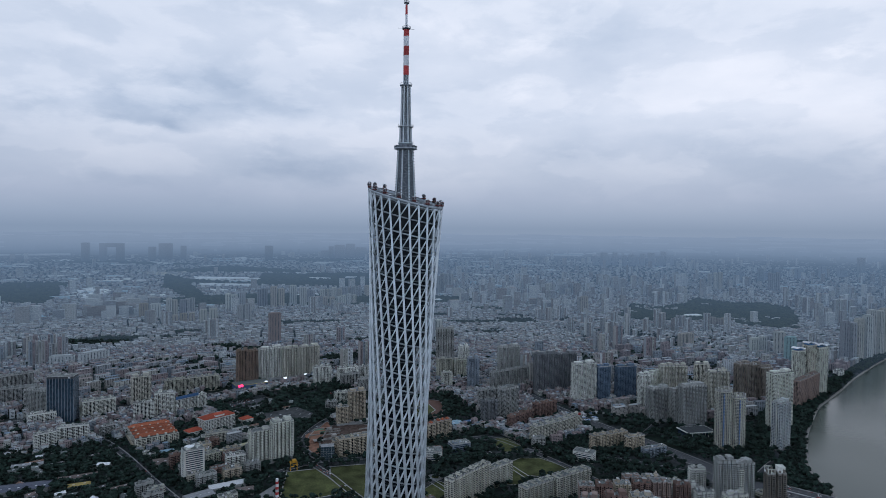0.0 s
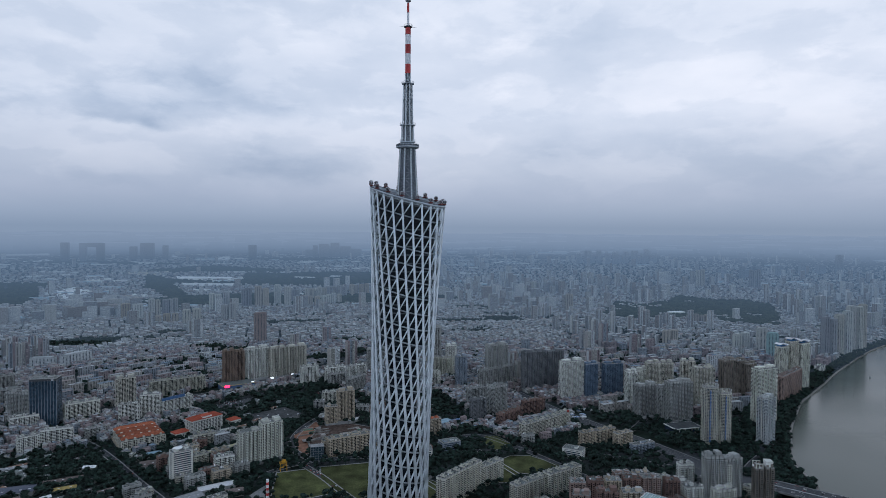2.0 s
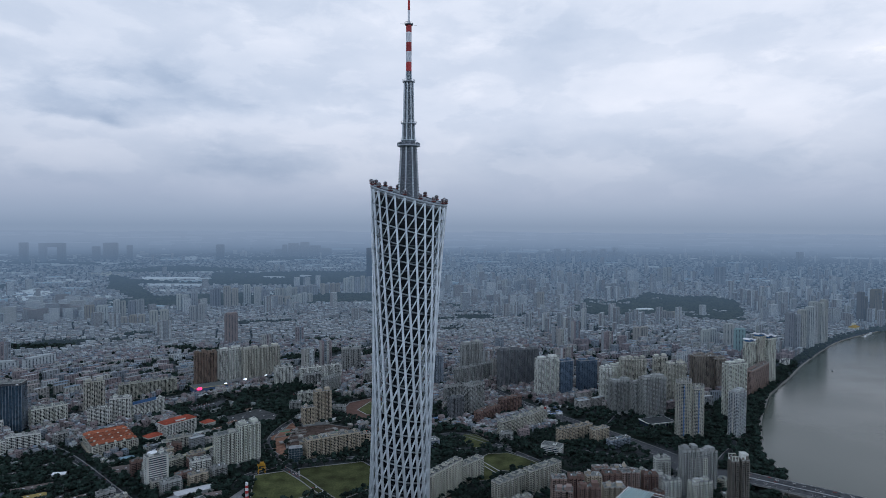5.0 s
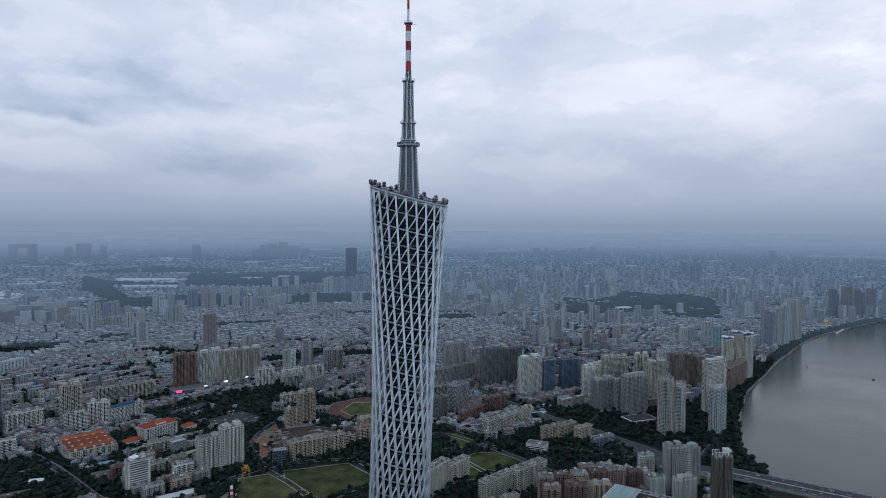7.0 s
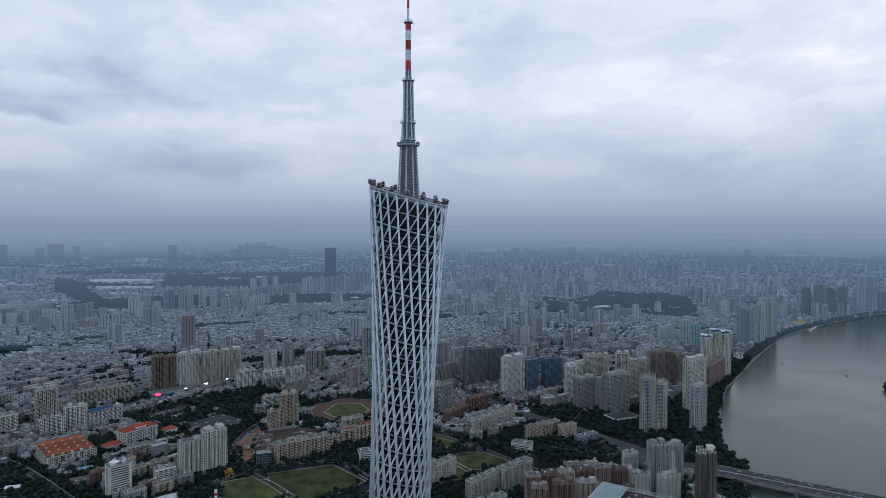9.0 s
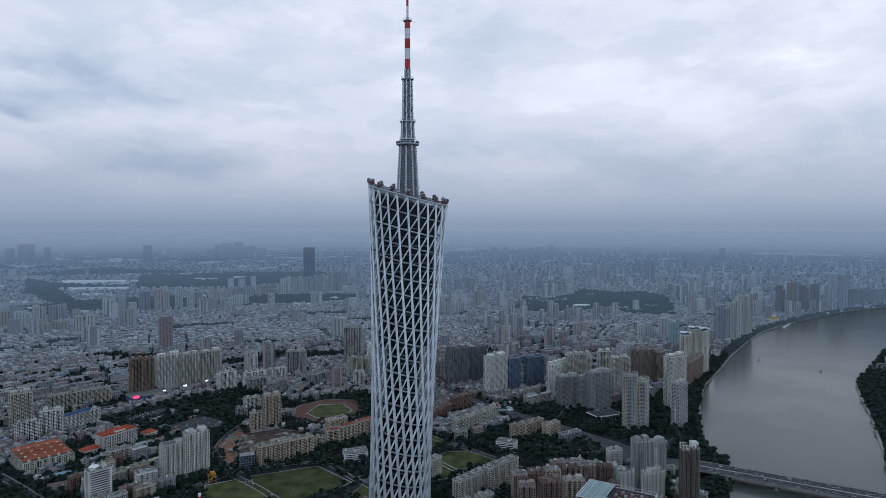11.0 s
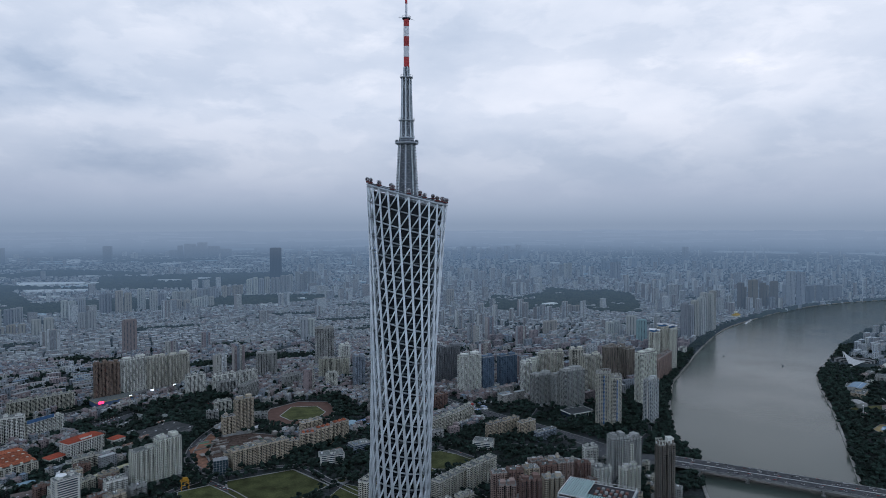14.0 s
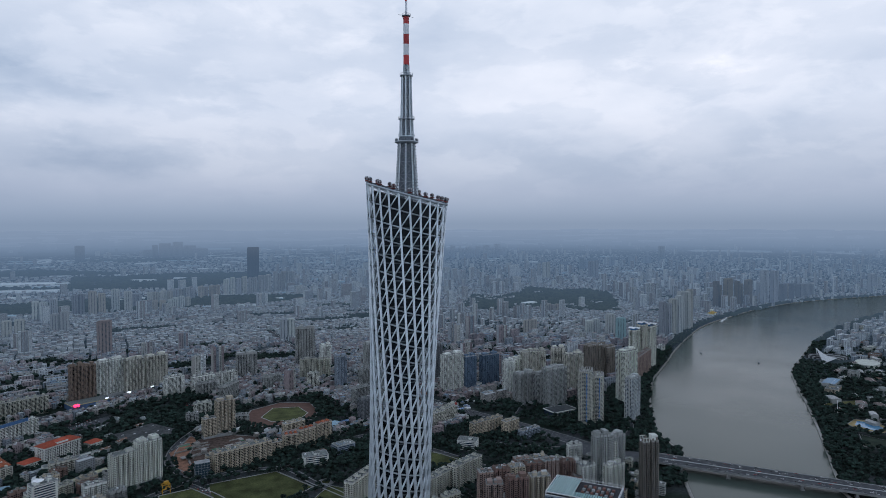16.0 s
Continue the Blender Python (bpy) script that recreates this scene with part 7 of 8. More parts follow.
def house(sh, x, y, w, d, h, rot, detail):
    """One house of the joined town: body with parapet, roof hut and window rows; slots 0 wall, 1 roof, 2 glass."""
    pts = rect(x, y, w, d, rot)
    if detail >= 1:
        sh[0].prism(pts, 0, h + 0.7, 0, cap=False)
        sh[1].prism(rect(x, y, w * 0.96, d * 0.96, rot), h - 0.5, h + 0.25, 0)
        c, s = math.cos(rot), math.sin(rot)
        if TOWN.random() < 0.8:
            a, b = TOWN.uniform(-0.3, 0.3) * w, TOWN.uniform(-0.3, 0.3) * d
            sh[0].box(x + c * a - s * b, y + s * a + c * b, h, min(4.5, w * 0.4), min(4, d * 0.4), TOWN.uniform(2.4, 3.6), 0, rot)
        if TOWN.random() < 0.35:
            a, b = TOWN.uniform(-0.25, 0.25) * w, TOWN.uniform(-0.25, 0.25) * d
            sh[1].box(x + c * a - s * b, y + s * a + c * b, h + 0.3, w * 0.45, d * 0.4, TOWN.uniform(1.5, 2.6), 0, rot)
        nf = int(h / 3.1)
        for i in range(4):
            (xa, ya), (xb, yb) = pts[i], pts[(i + 1) % 4]
            ln = math.hypot(xb - xa, yb - ya)
            tx, ty = (xb - xa) / ln, (yb - ya) / ln
            if (x - EYE.x) * ty - (y - EYE.y) * tx > 0.2 * eye_dist(x, y):
                continue
            nw = max(1, round(ln / (4.0 if detail > 1 else 7.0)))
            u = ln / nw
            for k in range(nf):
                z = k * 3.1 + 1.1
                for q in range(nw):
                    if TOWN.random() < 0.12:
                        continue
                    a, b = (q + 0.2) * u, (q + 0.8) * u
                    sh[2].quad((xa + tx * a + ty * 0.08, ya + ty * a - tx * 0.08, z), (xa + tx * b + ty * 0.08, ya + ty * b - tx * 0.08, z),
                               (xa + tx * b + ty * 0.08, ya + ty * b - tx * 0.08, z + 1.5), (xa + tx * a + ty * 0.08, ya + ty * a - tx * 0.08, z + 1.5))
    else:
        base = [draw_in(*p, 0) for p in pts]
        top = [draw_in(*p, h) for p in pts]
        for i in range(4):
            j = (i + 1) % 4
            sh[0].quad(base[i], base[j], top[j], top[i])
        sh[1].quad(*top)


def tall_slab(sh, x, y, w, d, h, rot):
    """A ribbed high block of the joined town."""
    n = max(2, round(w / 9))
    c, s = math.cos(rot), math.sin(rot)
    for i in range(n):
        a = (i + 0.5) / n * w - w / 2
        house(sh, x + c * a, y + s * a, w / n * 0.8, d, h + TOWN.uniform(-1.5, 1.5), rot, 1 if eye_dist(x, y) < 2500 else 0)
    sh[0].prism(rect(x, y, w * 0.98, d * 0.7, rot), 0, h - 1)


LABELS = {"grey": "weathered grey concrete apartment house with flat roof", "beige": "beige rendered apartment house with flat roof", "white": "white tiled apartment house with flat roof",
          "pale": "pale rendered apartment house with flat roof", "tan": "tan tiled apartment house with flat roof", "pink": "pinkish tiled apartment house with flat roof",
          "brick": "red-brown tiled apartment house with flat roof", "yellow": "yellowish rendered apartment house with flat roof"}


def quarters():
    """Quarters of the town: a centre, the bearing of its streets and what is built there."""
    out = {}
    for i in range(-10, 13):
        for j in range(0, 11):
            x, y = i * 290 + TOWN.uniform(-95, 95), 520 + j * 290 + TOWN.uniform(-95, 95)
            r = eye_dist(x, y)
            if x > 120 + 0.12 * y and r < 2750:
                village = noise.noise((x * 0.004, y * 0.004, 5.0)) > 0.25
            else:
                village = noise.noise((x * 0.0016, y * 0.0016, 5.0)) > (-0.12 if r < 1900 else -0.3) and r > 1350
            out[i, j] = (x, y, town_angle(x, y) + TOWN.uniform(-0.2, 0.2), village, TOWN.uniform(30, 56), TOWN.uniform(24, 31), TOWN.choice((15.5, 18.6, 21.7, 24.8, 27.9)))
    return out


def town_shape(shapes, x, y, r):
    key = (int(x // 900), int(y // 900), r > 2500)
    if key not in shapes:
        shapes[key] = (Shape(FABRIC_WALLS if r < 2500 else FAR_WALLS), Shape(FABRIC_ROOFS if r < 2500 else FAR_ROOFS), Shape(FABRIC_GLASS))
    return shapes[key]


def build_town():
    shapes = {}
    # high blocks here and there
    for k in range(5200):
        x, y = TOWN.uniform(-3000, 3600), TOWN.uniform(950, 3300)
        r = eye_dist(x, y)
        if not in_view(x, y) or not 1450 < r < 3350 or noise.noise((x * 0.0032, y * 0.0032, 9.0)) < (0.30 if x < 250 else 0.2):
            continue
        w, d, h, ang = TOWN.uniform(28, 52), TOWN.uniform(14, 18), TOWN.uniform(45, 95), town_angle(x, y)
        if TOWN.random() < (0.35 if x < 250 else 0.45) and free(x, y, w + 14, d + 26, ang):
            claim(x, y, w, d, math.degrees(ang), 6)
            tall_slab(town_shape(shapes, x, y, r), x, y, w, d, h, ang)
    # houses in rows along the streets of each quarter
    plan = quarters()
    spots = []
    for (i, j), (qx, qy, ang, village, wq, dq, hq) in plan.items():
        r0 = eye_dist(qx, qy)
        if not in_view(qx, qy, 12) or r0 > 3700:
            continue
        around = [plan[a, b][:2] for a in (i - 1, i, i + 1) for b in (j - 1, j, j + 1) if (a, b) in plan and (a, b) != (i, j)]
        c, s = math.cos(ang), math.sin(ang)
        su = (13.2 if r0 < 2100 else 15 if r0 < 2600 else 18) if village else wq
        sv = su if village else dq
        nu, nv = int(300 / su), int(300 / sv)
        for a in range(-nu, nu + 1):
            for b in range(-nv, nv + 1):
                u = a * su + (a // 7 if village else a // 2) * 7.0
                v = b * sv + (b // 2 if village else 0) * (4.0 if b % 6 else 7.0)
                if not village:
                    u += (b % 2) * su * 0.3
                jx, jy = TOWN.uniform(-1.3, 1.3), TOWN.uniform(-1.3, 1.3)
                x, y = qx + c * u - s * v + jx, qy + s * u + c * v + jy
                if y < 480 or not in_view(x, y) or eye_dist(x, y) > 3350:
                    continue
                m = (x - qx) ** 2 + (y - qy) ** 2
                if any((x - p) ** 2 + (y - q) ** 2 < m for p, q in around):
                    continue
                spots.append((eye_dist(x, y), x, y, ang, village, su, sv, hq))
    spots.sort()
    near_count = 0
    taken = []
    for r, x, y, ang, village, su, sv, hq in spots:
        if TOWN.random() < (0.05 if village else 0.16):
            continue
        if village:
            w, d, h = su * TOWN.uniform(0.72, 0.95), su * TOWN.uniform(0.72, 0.95), TOWN.choice((9, 12, 12.5, 15.5, 18.5))
        else:
            w, d, h = (su - 5) * TOWN.uniform(0.72, 1.0), TOWN.uniform(11, 14), hq + TOWN.choice((-3.1, 0, 0, 0, 3.1))
            if x > 120 and r > 1500 and TOWN.random() < 0.1:
                w, h = min(w, 36), TOWN.choice((34, 40, 50))
        if not free(x, y, w + 1.5, d + 1.5, ang):
            continue
        taken.append(rect(x, y, w + 2.5, d + 2.5, ang))
        jit = TOWN.uniform(-0.03, 0.03)
        if r < 1330 and near_count < 265:
            near_count += 1
            k = TOWN.choice(HUES)
            slab(x, y, w, d, h, math.degrees(ang + jit), "apartment_house", LABELS[k], k, rng=TOWN, group="houses of the town")
        else:
            house(town_shape(shapes, x, y, r), x, y, w, d, h, ang + jit, 2 if r < 1700 else (1 if r < 2500 else 0))
    for pts in taken:
        mark(pts, 5)
    for key, (a, b, c) in sorted(shapes.items()):
        q = root("town_quarter", 0, 0, 0, "dense quarter of low grey and beige houses" if not key[2] else "distant dense quarter of low houses in haze", "houses")
        q["kind"] = "stuff"
        for nm, sh in (("house_wall", a), ("house_roof", b), ("house_window", c)):
            if sh.f:
                sh.put(nm, q, kind="stuff")


build_town()


FAR_PARK = FAR_BELT


def inside_poly(x, y, pts):
    odd = False
    for i in range(len(pts)):
        (xa, ya), (xb, yb) = pts[i], pts[i - 1]
        if (ya > y) != (yb > y) and x < (xb - xa) * (y - ya) / (yb - ya) + xa:
            odd = not odd
    return odd


def far_clump(sh, x, y, r, rng):
    n = len(sh.v)
    m = 7
    for zz, rf in ((0, 1.0), (9, 0.8), (13, 0.3)):
        for i in range(m):
            t = 2 * math.pi * i / m + rng.uniform(-0.3, 0.3)
            q = r * rf * rng.uniform(0.75, 1.2)
            sh.v.append(draw_in(x + q * math.cos(t), y + q * math.sin(t), zz * rng.uniform(0.8, 1.2)))
    for j in range(2):
        for i in range(m):
            a, b = n + j * m + i, n + j * m + (i + 1) % m
            sh.f.append((a, b, b + m, a + m)), sh.k.append(0)
    sh.f.append(tuple(range(n + 2 * m, n + 3 * m))), sh.k.append(0)


def build_distance():
    """The city beyond, and its landmark towers, out to the haze."""
    rng = random.Random(5)
    walls, roofs = Shape(FAR_WALLS), Shape(FAR_ROOFS)
    woods = Shape(MATS.get("far_wood") or palette("far_wood", [(0.03, 0.04, 0.025), (0.04, 0.05, 0.03), (0.025, 0.035, 0.022)], haze=True))
    FARSH = (walls, roofs, None)
    count = 0
    r = 3360.0
    while r < 16000:
        step = 19 + (r - 3300) * 0.012
        a = -50.0
        while a < 60:
            a += math.degrees(step / r) * rng.uniform(0.7, 1.5)
            rr = r + rng.uniform(-0.5, 0.5) * step
            x, y = EYE.x + rr * math.sin(radians(a)), EYE.y + rr * math.cos(radians(a))
            if -4600 < x < 4700 and y < 4900:
                use = land(x, y)
                if use == 2:
                    far_clump(woods, x, y, rng.uniform(14, 24), rng)
                if use in (1, 2, 4):
                    continue
            wood = noise.noise((x * 0.0005, y * 0.0011, 1.5))
            if (wood > 0.30 and x < 500) or inside_poly(x, y, FAR_PARK):
                if rng.random() < 0.8:
                    k = 1 + (rr - 3300) / 7000
                    far_clump(woods, x, y, rng.uniform(14, 24) * k, rng)
                continue
            q = noise.noise((x * 0.0011, y * 0.0011, 9.0))
            k = 1 + (rr - 3300) / 9000
            w, d = rng.uniform(9, 24) * k, rng.uniform(9, 16) * k
            h = rng.choice((7, 9, 12, 12, 15, 18))
            if q > (0.3 if x < 300 else -0.08) and rng.random() < (0.1 if x < 300 else 0.055):
                h, w, d = rng.uniform(40, 85 if x < 300 else 110), rng.uniform(30, 66), rng.uniform(16, 24)
            elif rng.random() < (0.006 if x < 300 else 0.015):
                h, w, d = rng.uniform(45, 90), rng.uniform(20, 40), rng.uniform(16, 24)
            house(FARSH, x, y, w, d, h, town_angle(x, y) + rng.uniform(-0.1, 0.1), 0)
            count += 1
        r += step * 1.15
    # pale factory roofs and sheets of water among them
    sheds = Shape(palette("far_sheds", [(0.6, 0.6, 0.6), (0.5, 0.52, 0.54), (0.66, 0.66, 0.64), (0.36, 0.46, 0.52), (0.55, 0.5, 0.42)], haze=True))
    for i in range(240):
        a, rr = rng.uniform(-48, 14 if i % 3 else 55), rng.uniform(3500, 10500)
        x, y = EYE.x + rr * math.sin(radians(a)), EYE.y + rr * math.cos(radians(a))
        if -4600 < x < 4700 and y < 4900 and land(x, y) in (1, 2):
            continue
        k = rr / 4200
        pts = rect(x, y, rng.uniform(40, 150) * k, rng.uniform(18, 50) * k, rng.uniform(-0.5, 0.6))
        base, top = [draw_in(*c, 0) for c in pts], [draw_in(*c, rng.uniform(10, 15)) for c in pts]
        for m in range(4):
            sheds.quad(base[m], base[(m + 1) % 4], top[(m + 1) % 4], top[m])
        sheds.quad(*top)
    # pale yards, long white halls and water that stand out on the far plain
    pale = Shape(palette("far_pale_roofs", [(0.78, 0.78, 0.74), (0.8, 0.8, 0.8), (0.66, 0.66, 0.66)], haze=True))
    sand = Shape(palette("far_sand", [(0.5, 0.47, 0.36), (0.46, 0.42, 0.33)], haze=True))
    for belt, pts, tall in ((pale, [(-2192, 3911), (-2274, 4284), (-2085, 4156), (-1974, 3932), (-1901, 3639), (-1971, 3585)], 0), (sand, [(-2533, 5940), (-2291, 6247), (-2154, 6002), (-2071, 5502), (-2340, 5513)], 0),
                            (pale, [(-1822, 5181), (-1337, 5101), (-1310, 4986), (-1739, 4953)], 14), (pale, [(-1582, 4554), (-1146, 4507), (-1110, 4400), (-1525, 4440)], 12), (pale, [(-3415, 9502), (-2926, 9504), (-2737, 8807), (-3109, 8651)], 0),
                            (pale, [(-2392, 8744), (-2321, 9006), (-2100, 8023), (-2155, 7924)], 0), (pale, [(-3355, 9319), (-2959, 9348), (-2776, 8726), (-3135, 8703)], 0), (pale, [(1445, 2790), (1520, 2800), (1530, 2762), (1452, 2755)], 16)):
        if tall or belt is sand:
            base, top = [draw_in(*c, 0) for c in pts], [draw_in(*c, tall + 2) for c in pts]
            for m in range(len(pts)):
                belt.quad(base[m], base[(m + 1) % len(pts)], top[(m + 1) % len(pts)], top[m])
            n = len(belt.v)
            belt.v += top
            belt.f.append(tuple(range(n, n + len(top)))), belt.k.append(0)
            continue
        xs, ys = [p[0] for p in pts], [p[1] for p in pts]
        for k in range(130):
            x, y = rng.uniform(min(xs), max(xs)), rng.uniform(min(ys), max(ys))
            if inside_poly(x, y, pts):
                c4 = rect(x, y, rng.uniform(25, 90) * eye_dist(x, y) / 4800, rng.uniform(14, 40) * eye_dist(x, y) / 4800, 0.5 + rng.choice((0, 0.2, 1.57)))
                base, top = [draw_in(*c, 0) for c in c4], [draw_in(*c, rng.uniform(7, 13)) for c in c4]
                for m in range(4):
                    belt.quad(base[m], base[(m + 1) % 4], top[(m + 1) % 4], top[m])
                belt.quad(*top)
    # near-white base colour stands in for the sky mirrored in the water
    pond = Shape(palette("far_water", [(0.78, 0.8, 0.8), (0.78, 0.8, 0.8)], rough=0.15, haze=True))
    for pts in ([(-2485, 4296), (-2357, 4134), (-2382, 4290), (-2238, 3948), (-2132, 3715), (-2189, 3749), (-2288, 3986)], [(-4854, 8368), (-4479, 8659), (-4069, 7824), (-4361, 7471)]):
        n = len(pond.v)
        pond.v += [draw_in(*c, 3.0) for c in pts]
        pond.f.append(tuple(range(n, n + len(pts)))), pond.k.append(0)
    # belts of fields, woods and low towns towards the horizon
    for i in range(900):
        a, rr = rng.uniform(-50, 60), 11000 * (4.2 ** (rng.random() ** 1.4))
        x, y = EYE.x + rr * math.sin(radians(a)), EYE.y + rr * math.cos(radians(a))
        dark = noise.noise((x * 0.00012, y * 0.00025, 7.0)) > 0.02
        wide, deep = rng.uniform(0.012, 0.06) * rr, rng.uniform(0.01, 0.05) * rr
        tall = rng.uniform(10, 26) * (rr / 14000)
        if rr < 17000 and rng.random() < 0.4:
            wide, deep, tall, dark = rng.uniform(40, 90) * rr / 12000, 40, rng.uniform(50, 95) * rr / 14000, True
        pts = rect(x, y, wide, deep, radians(-a) + rng.uniform(-0.25, 0.25))
        base, top = [draw_in(*c, 0) for c in pts], [draw_in(*c, tall) for c in pts]
        belt = woods if dark else sheds
        for m in range(4):
            belt.quad(base[m], base[(m + 1) % 4], top[(m + 1) % 4], top[m])
        belt.quad(*top)
    q = root("distant_city", 0, 0, 0, "far city of small houses and towers fading into blue haze", "backdrop")
    q["kind"] = "structure"
    walls.put("house_wall", q, kind="stuff")
    roofs.put("house_roof", q, kind="stuff")
    pale.put("pale_roof", q, "long pale hall roofs on the plain", kind="stuff")
    sand.put("sand_yard", q, "yellowish bare yard")
    pond.put("pond", q, "pale sky-lit pond")
    sheds.put("factory_roof", q, "pale flat factory roofs", kind="stuff")
    woods.put("far_wood", q, "dark wooded patches", kind="stuff")


build_distance()


def landmark(x, y, w, d, h, rot, label, color, gate=False):
    """A far tower with haze painted into its materials; a wide block is a row of towers."""
    rt = radians(rot)
    if "residential" in label and w > 52:
        n = round(w / 36)
        rng = random.Random(int(x * 7 + y))
        for i in range(n):
            off = ((i + 0.5) / n - 0.5) * w
            back = rng.uniform(-9, 9)
            landmark(x + math.cos(rt) * off - math.sin(rt) * back, y + math.sin(rt) * off + math.cos(rt) * back, w / n * rng.uniform(0.7, 0.88), d, h * rng.uniform(0.84, 1.02), rot + rng.uniform(-6, 6),
                     label, tuple(c * q for c, q in zip(color, rng.choice(((1, 1, 1), (0.9, 0.86, 0.8), (1.05, 1.04, 1.0), (0.8, 0.8, 0.83))))))
        return
    th = root("residential_tower" if "residential" in label else "distant_tower", *draw_in(x, y, 0)[:2], 0, label, "building", z=draw_in(x, y, 0)[2])
    o = Vector(draw_in(x, y, 0))
    k = (Vector((*draw_in(x, y, 0)[:2], 0)) - Vector((EYE.x, EYE.y, 0))).length / eye_dist(x, y)
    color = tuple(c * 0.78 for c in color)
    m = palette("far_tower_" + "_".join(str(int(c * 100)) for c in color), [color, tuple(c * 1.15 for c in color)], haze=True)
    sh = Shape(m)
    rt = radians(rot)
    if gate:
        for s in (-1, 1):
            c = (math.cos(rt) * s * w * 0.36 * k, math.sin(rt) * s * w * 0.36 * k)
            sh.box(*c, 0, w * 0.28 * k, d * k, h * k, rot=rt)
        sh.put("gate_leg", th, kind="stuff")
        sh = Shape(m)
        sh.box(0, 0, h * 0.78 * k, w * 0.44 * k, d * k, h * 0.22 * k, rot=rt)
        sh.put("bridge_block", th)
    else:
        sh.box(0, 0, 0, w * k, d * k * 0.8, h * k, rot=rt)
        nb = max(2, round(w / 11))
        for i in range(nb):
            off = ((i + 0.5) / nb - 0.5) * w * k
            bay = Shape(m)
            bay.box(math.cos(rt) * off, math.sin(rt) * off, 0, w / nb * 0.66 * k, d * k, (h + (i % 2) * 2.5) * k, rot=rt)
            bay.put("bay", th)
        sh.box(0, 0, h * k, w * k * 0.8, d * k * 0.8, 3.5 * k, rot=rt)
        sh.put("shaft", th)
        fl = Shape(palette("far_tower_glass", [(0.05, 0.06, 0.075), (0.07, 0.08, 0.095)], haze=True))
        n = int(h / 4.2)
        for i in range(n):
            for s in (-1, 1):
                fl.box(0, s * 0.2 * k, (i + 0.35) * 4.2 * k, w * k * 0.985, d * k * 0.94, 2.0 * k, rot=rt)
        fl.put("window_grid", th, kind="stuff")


# base colours of the farthest towers are paled towards blue as painted haze
landmark(95, 5000, 92, 60, 262, 0, "dark glass office tower standing alone in haze", (0.03, 0.04, 0.055))
landmark(-3700, 7860, 280, 80, 225, 4, "distant gate-shaped twin tower in haze", (0.13, 0.155, 0.18), True)
landmark(-4010, 7830, 85, 70, 228, 4, "distant slab tower in haze", (0.13, 0.155, 0.18))
landmark(-3190, 8300, 170, 90, 215, 10, "distant dark office block in haze", (0.15, 0.17, 0.19))
landmark(-3330, 8200, 90, 70, 170, 10, "distant dark office block in haze", (0.16, 0.18, 0.2))
landmark(-2990, 8400, 70, 70, 180, 10, "distant dark office block in haze", (0.16, 0.18, 0.2))
landmark(-1838, 8388, 100, 80, 190, 0, "distant square office tower in haze", (0.13, 0.155, 0.18))
landmark(-945, 9100, 150, 80, 190, 10, "distant office tower in a cluster, in haze", (0.22, 0.24, 0.265))
landmark(-790, 9200, 130, 80, 205, 10, "distant office tower in a cluster, in haze", (0.22, 0.24, 0.265))
landmark(-640, 9300, 160, 80, 150, 10, "distant office tower in a cluster, in haze", (0.22, 0.24, 0.265))
landmark(-1060, 9000, 70, 60, 170, 10, "distant office tower in a cluster, in haze", (0.16, 0.18, 0.2))
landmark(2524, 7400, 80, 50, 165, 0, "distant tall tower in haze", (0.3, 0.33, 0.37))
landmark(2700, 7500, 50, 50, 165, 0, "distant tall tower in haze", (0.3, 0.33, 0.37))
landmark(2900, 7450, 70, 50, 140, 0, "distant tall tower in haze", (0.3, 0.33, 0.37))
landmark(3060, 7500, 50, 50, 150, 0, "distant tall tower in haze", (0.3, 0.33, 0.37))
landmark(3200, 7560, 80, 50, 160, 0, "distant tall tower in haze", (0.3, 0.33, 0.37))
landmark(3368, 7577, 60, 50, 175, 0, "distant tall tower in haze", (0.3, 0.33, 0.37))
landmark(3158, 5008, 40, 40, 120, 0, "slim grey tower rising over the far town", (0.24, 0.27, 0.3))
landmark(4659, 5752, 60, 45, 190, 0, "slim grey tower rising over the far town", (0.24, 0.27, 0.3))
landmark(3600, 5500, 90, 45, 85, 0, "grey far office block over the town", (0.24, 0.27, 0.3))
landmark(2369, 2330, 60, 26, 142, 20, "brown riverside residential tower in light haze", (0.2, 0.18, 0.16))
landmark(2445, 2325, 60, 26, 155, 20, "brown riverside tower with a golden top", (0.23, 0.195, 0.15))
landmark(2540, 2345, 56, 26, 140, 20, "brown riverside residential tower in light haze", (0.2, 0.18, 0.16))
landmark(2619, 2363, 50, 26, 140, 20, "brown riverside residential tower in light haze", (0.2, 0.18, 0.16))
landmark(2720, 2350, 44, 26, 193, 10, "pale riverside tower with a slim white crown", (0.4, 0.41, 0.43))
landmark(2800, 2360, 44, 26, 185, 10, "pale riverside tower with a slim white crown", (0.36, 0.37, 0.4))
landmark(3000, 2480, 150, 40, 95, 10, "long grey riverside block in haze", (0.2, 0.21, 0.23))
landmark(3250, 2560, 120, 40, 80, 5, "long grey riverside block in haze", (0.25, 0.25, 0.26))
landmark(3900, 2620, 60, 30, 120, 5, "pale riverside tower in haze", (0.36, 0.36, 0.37))
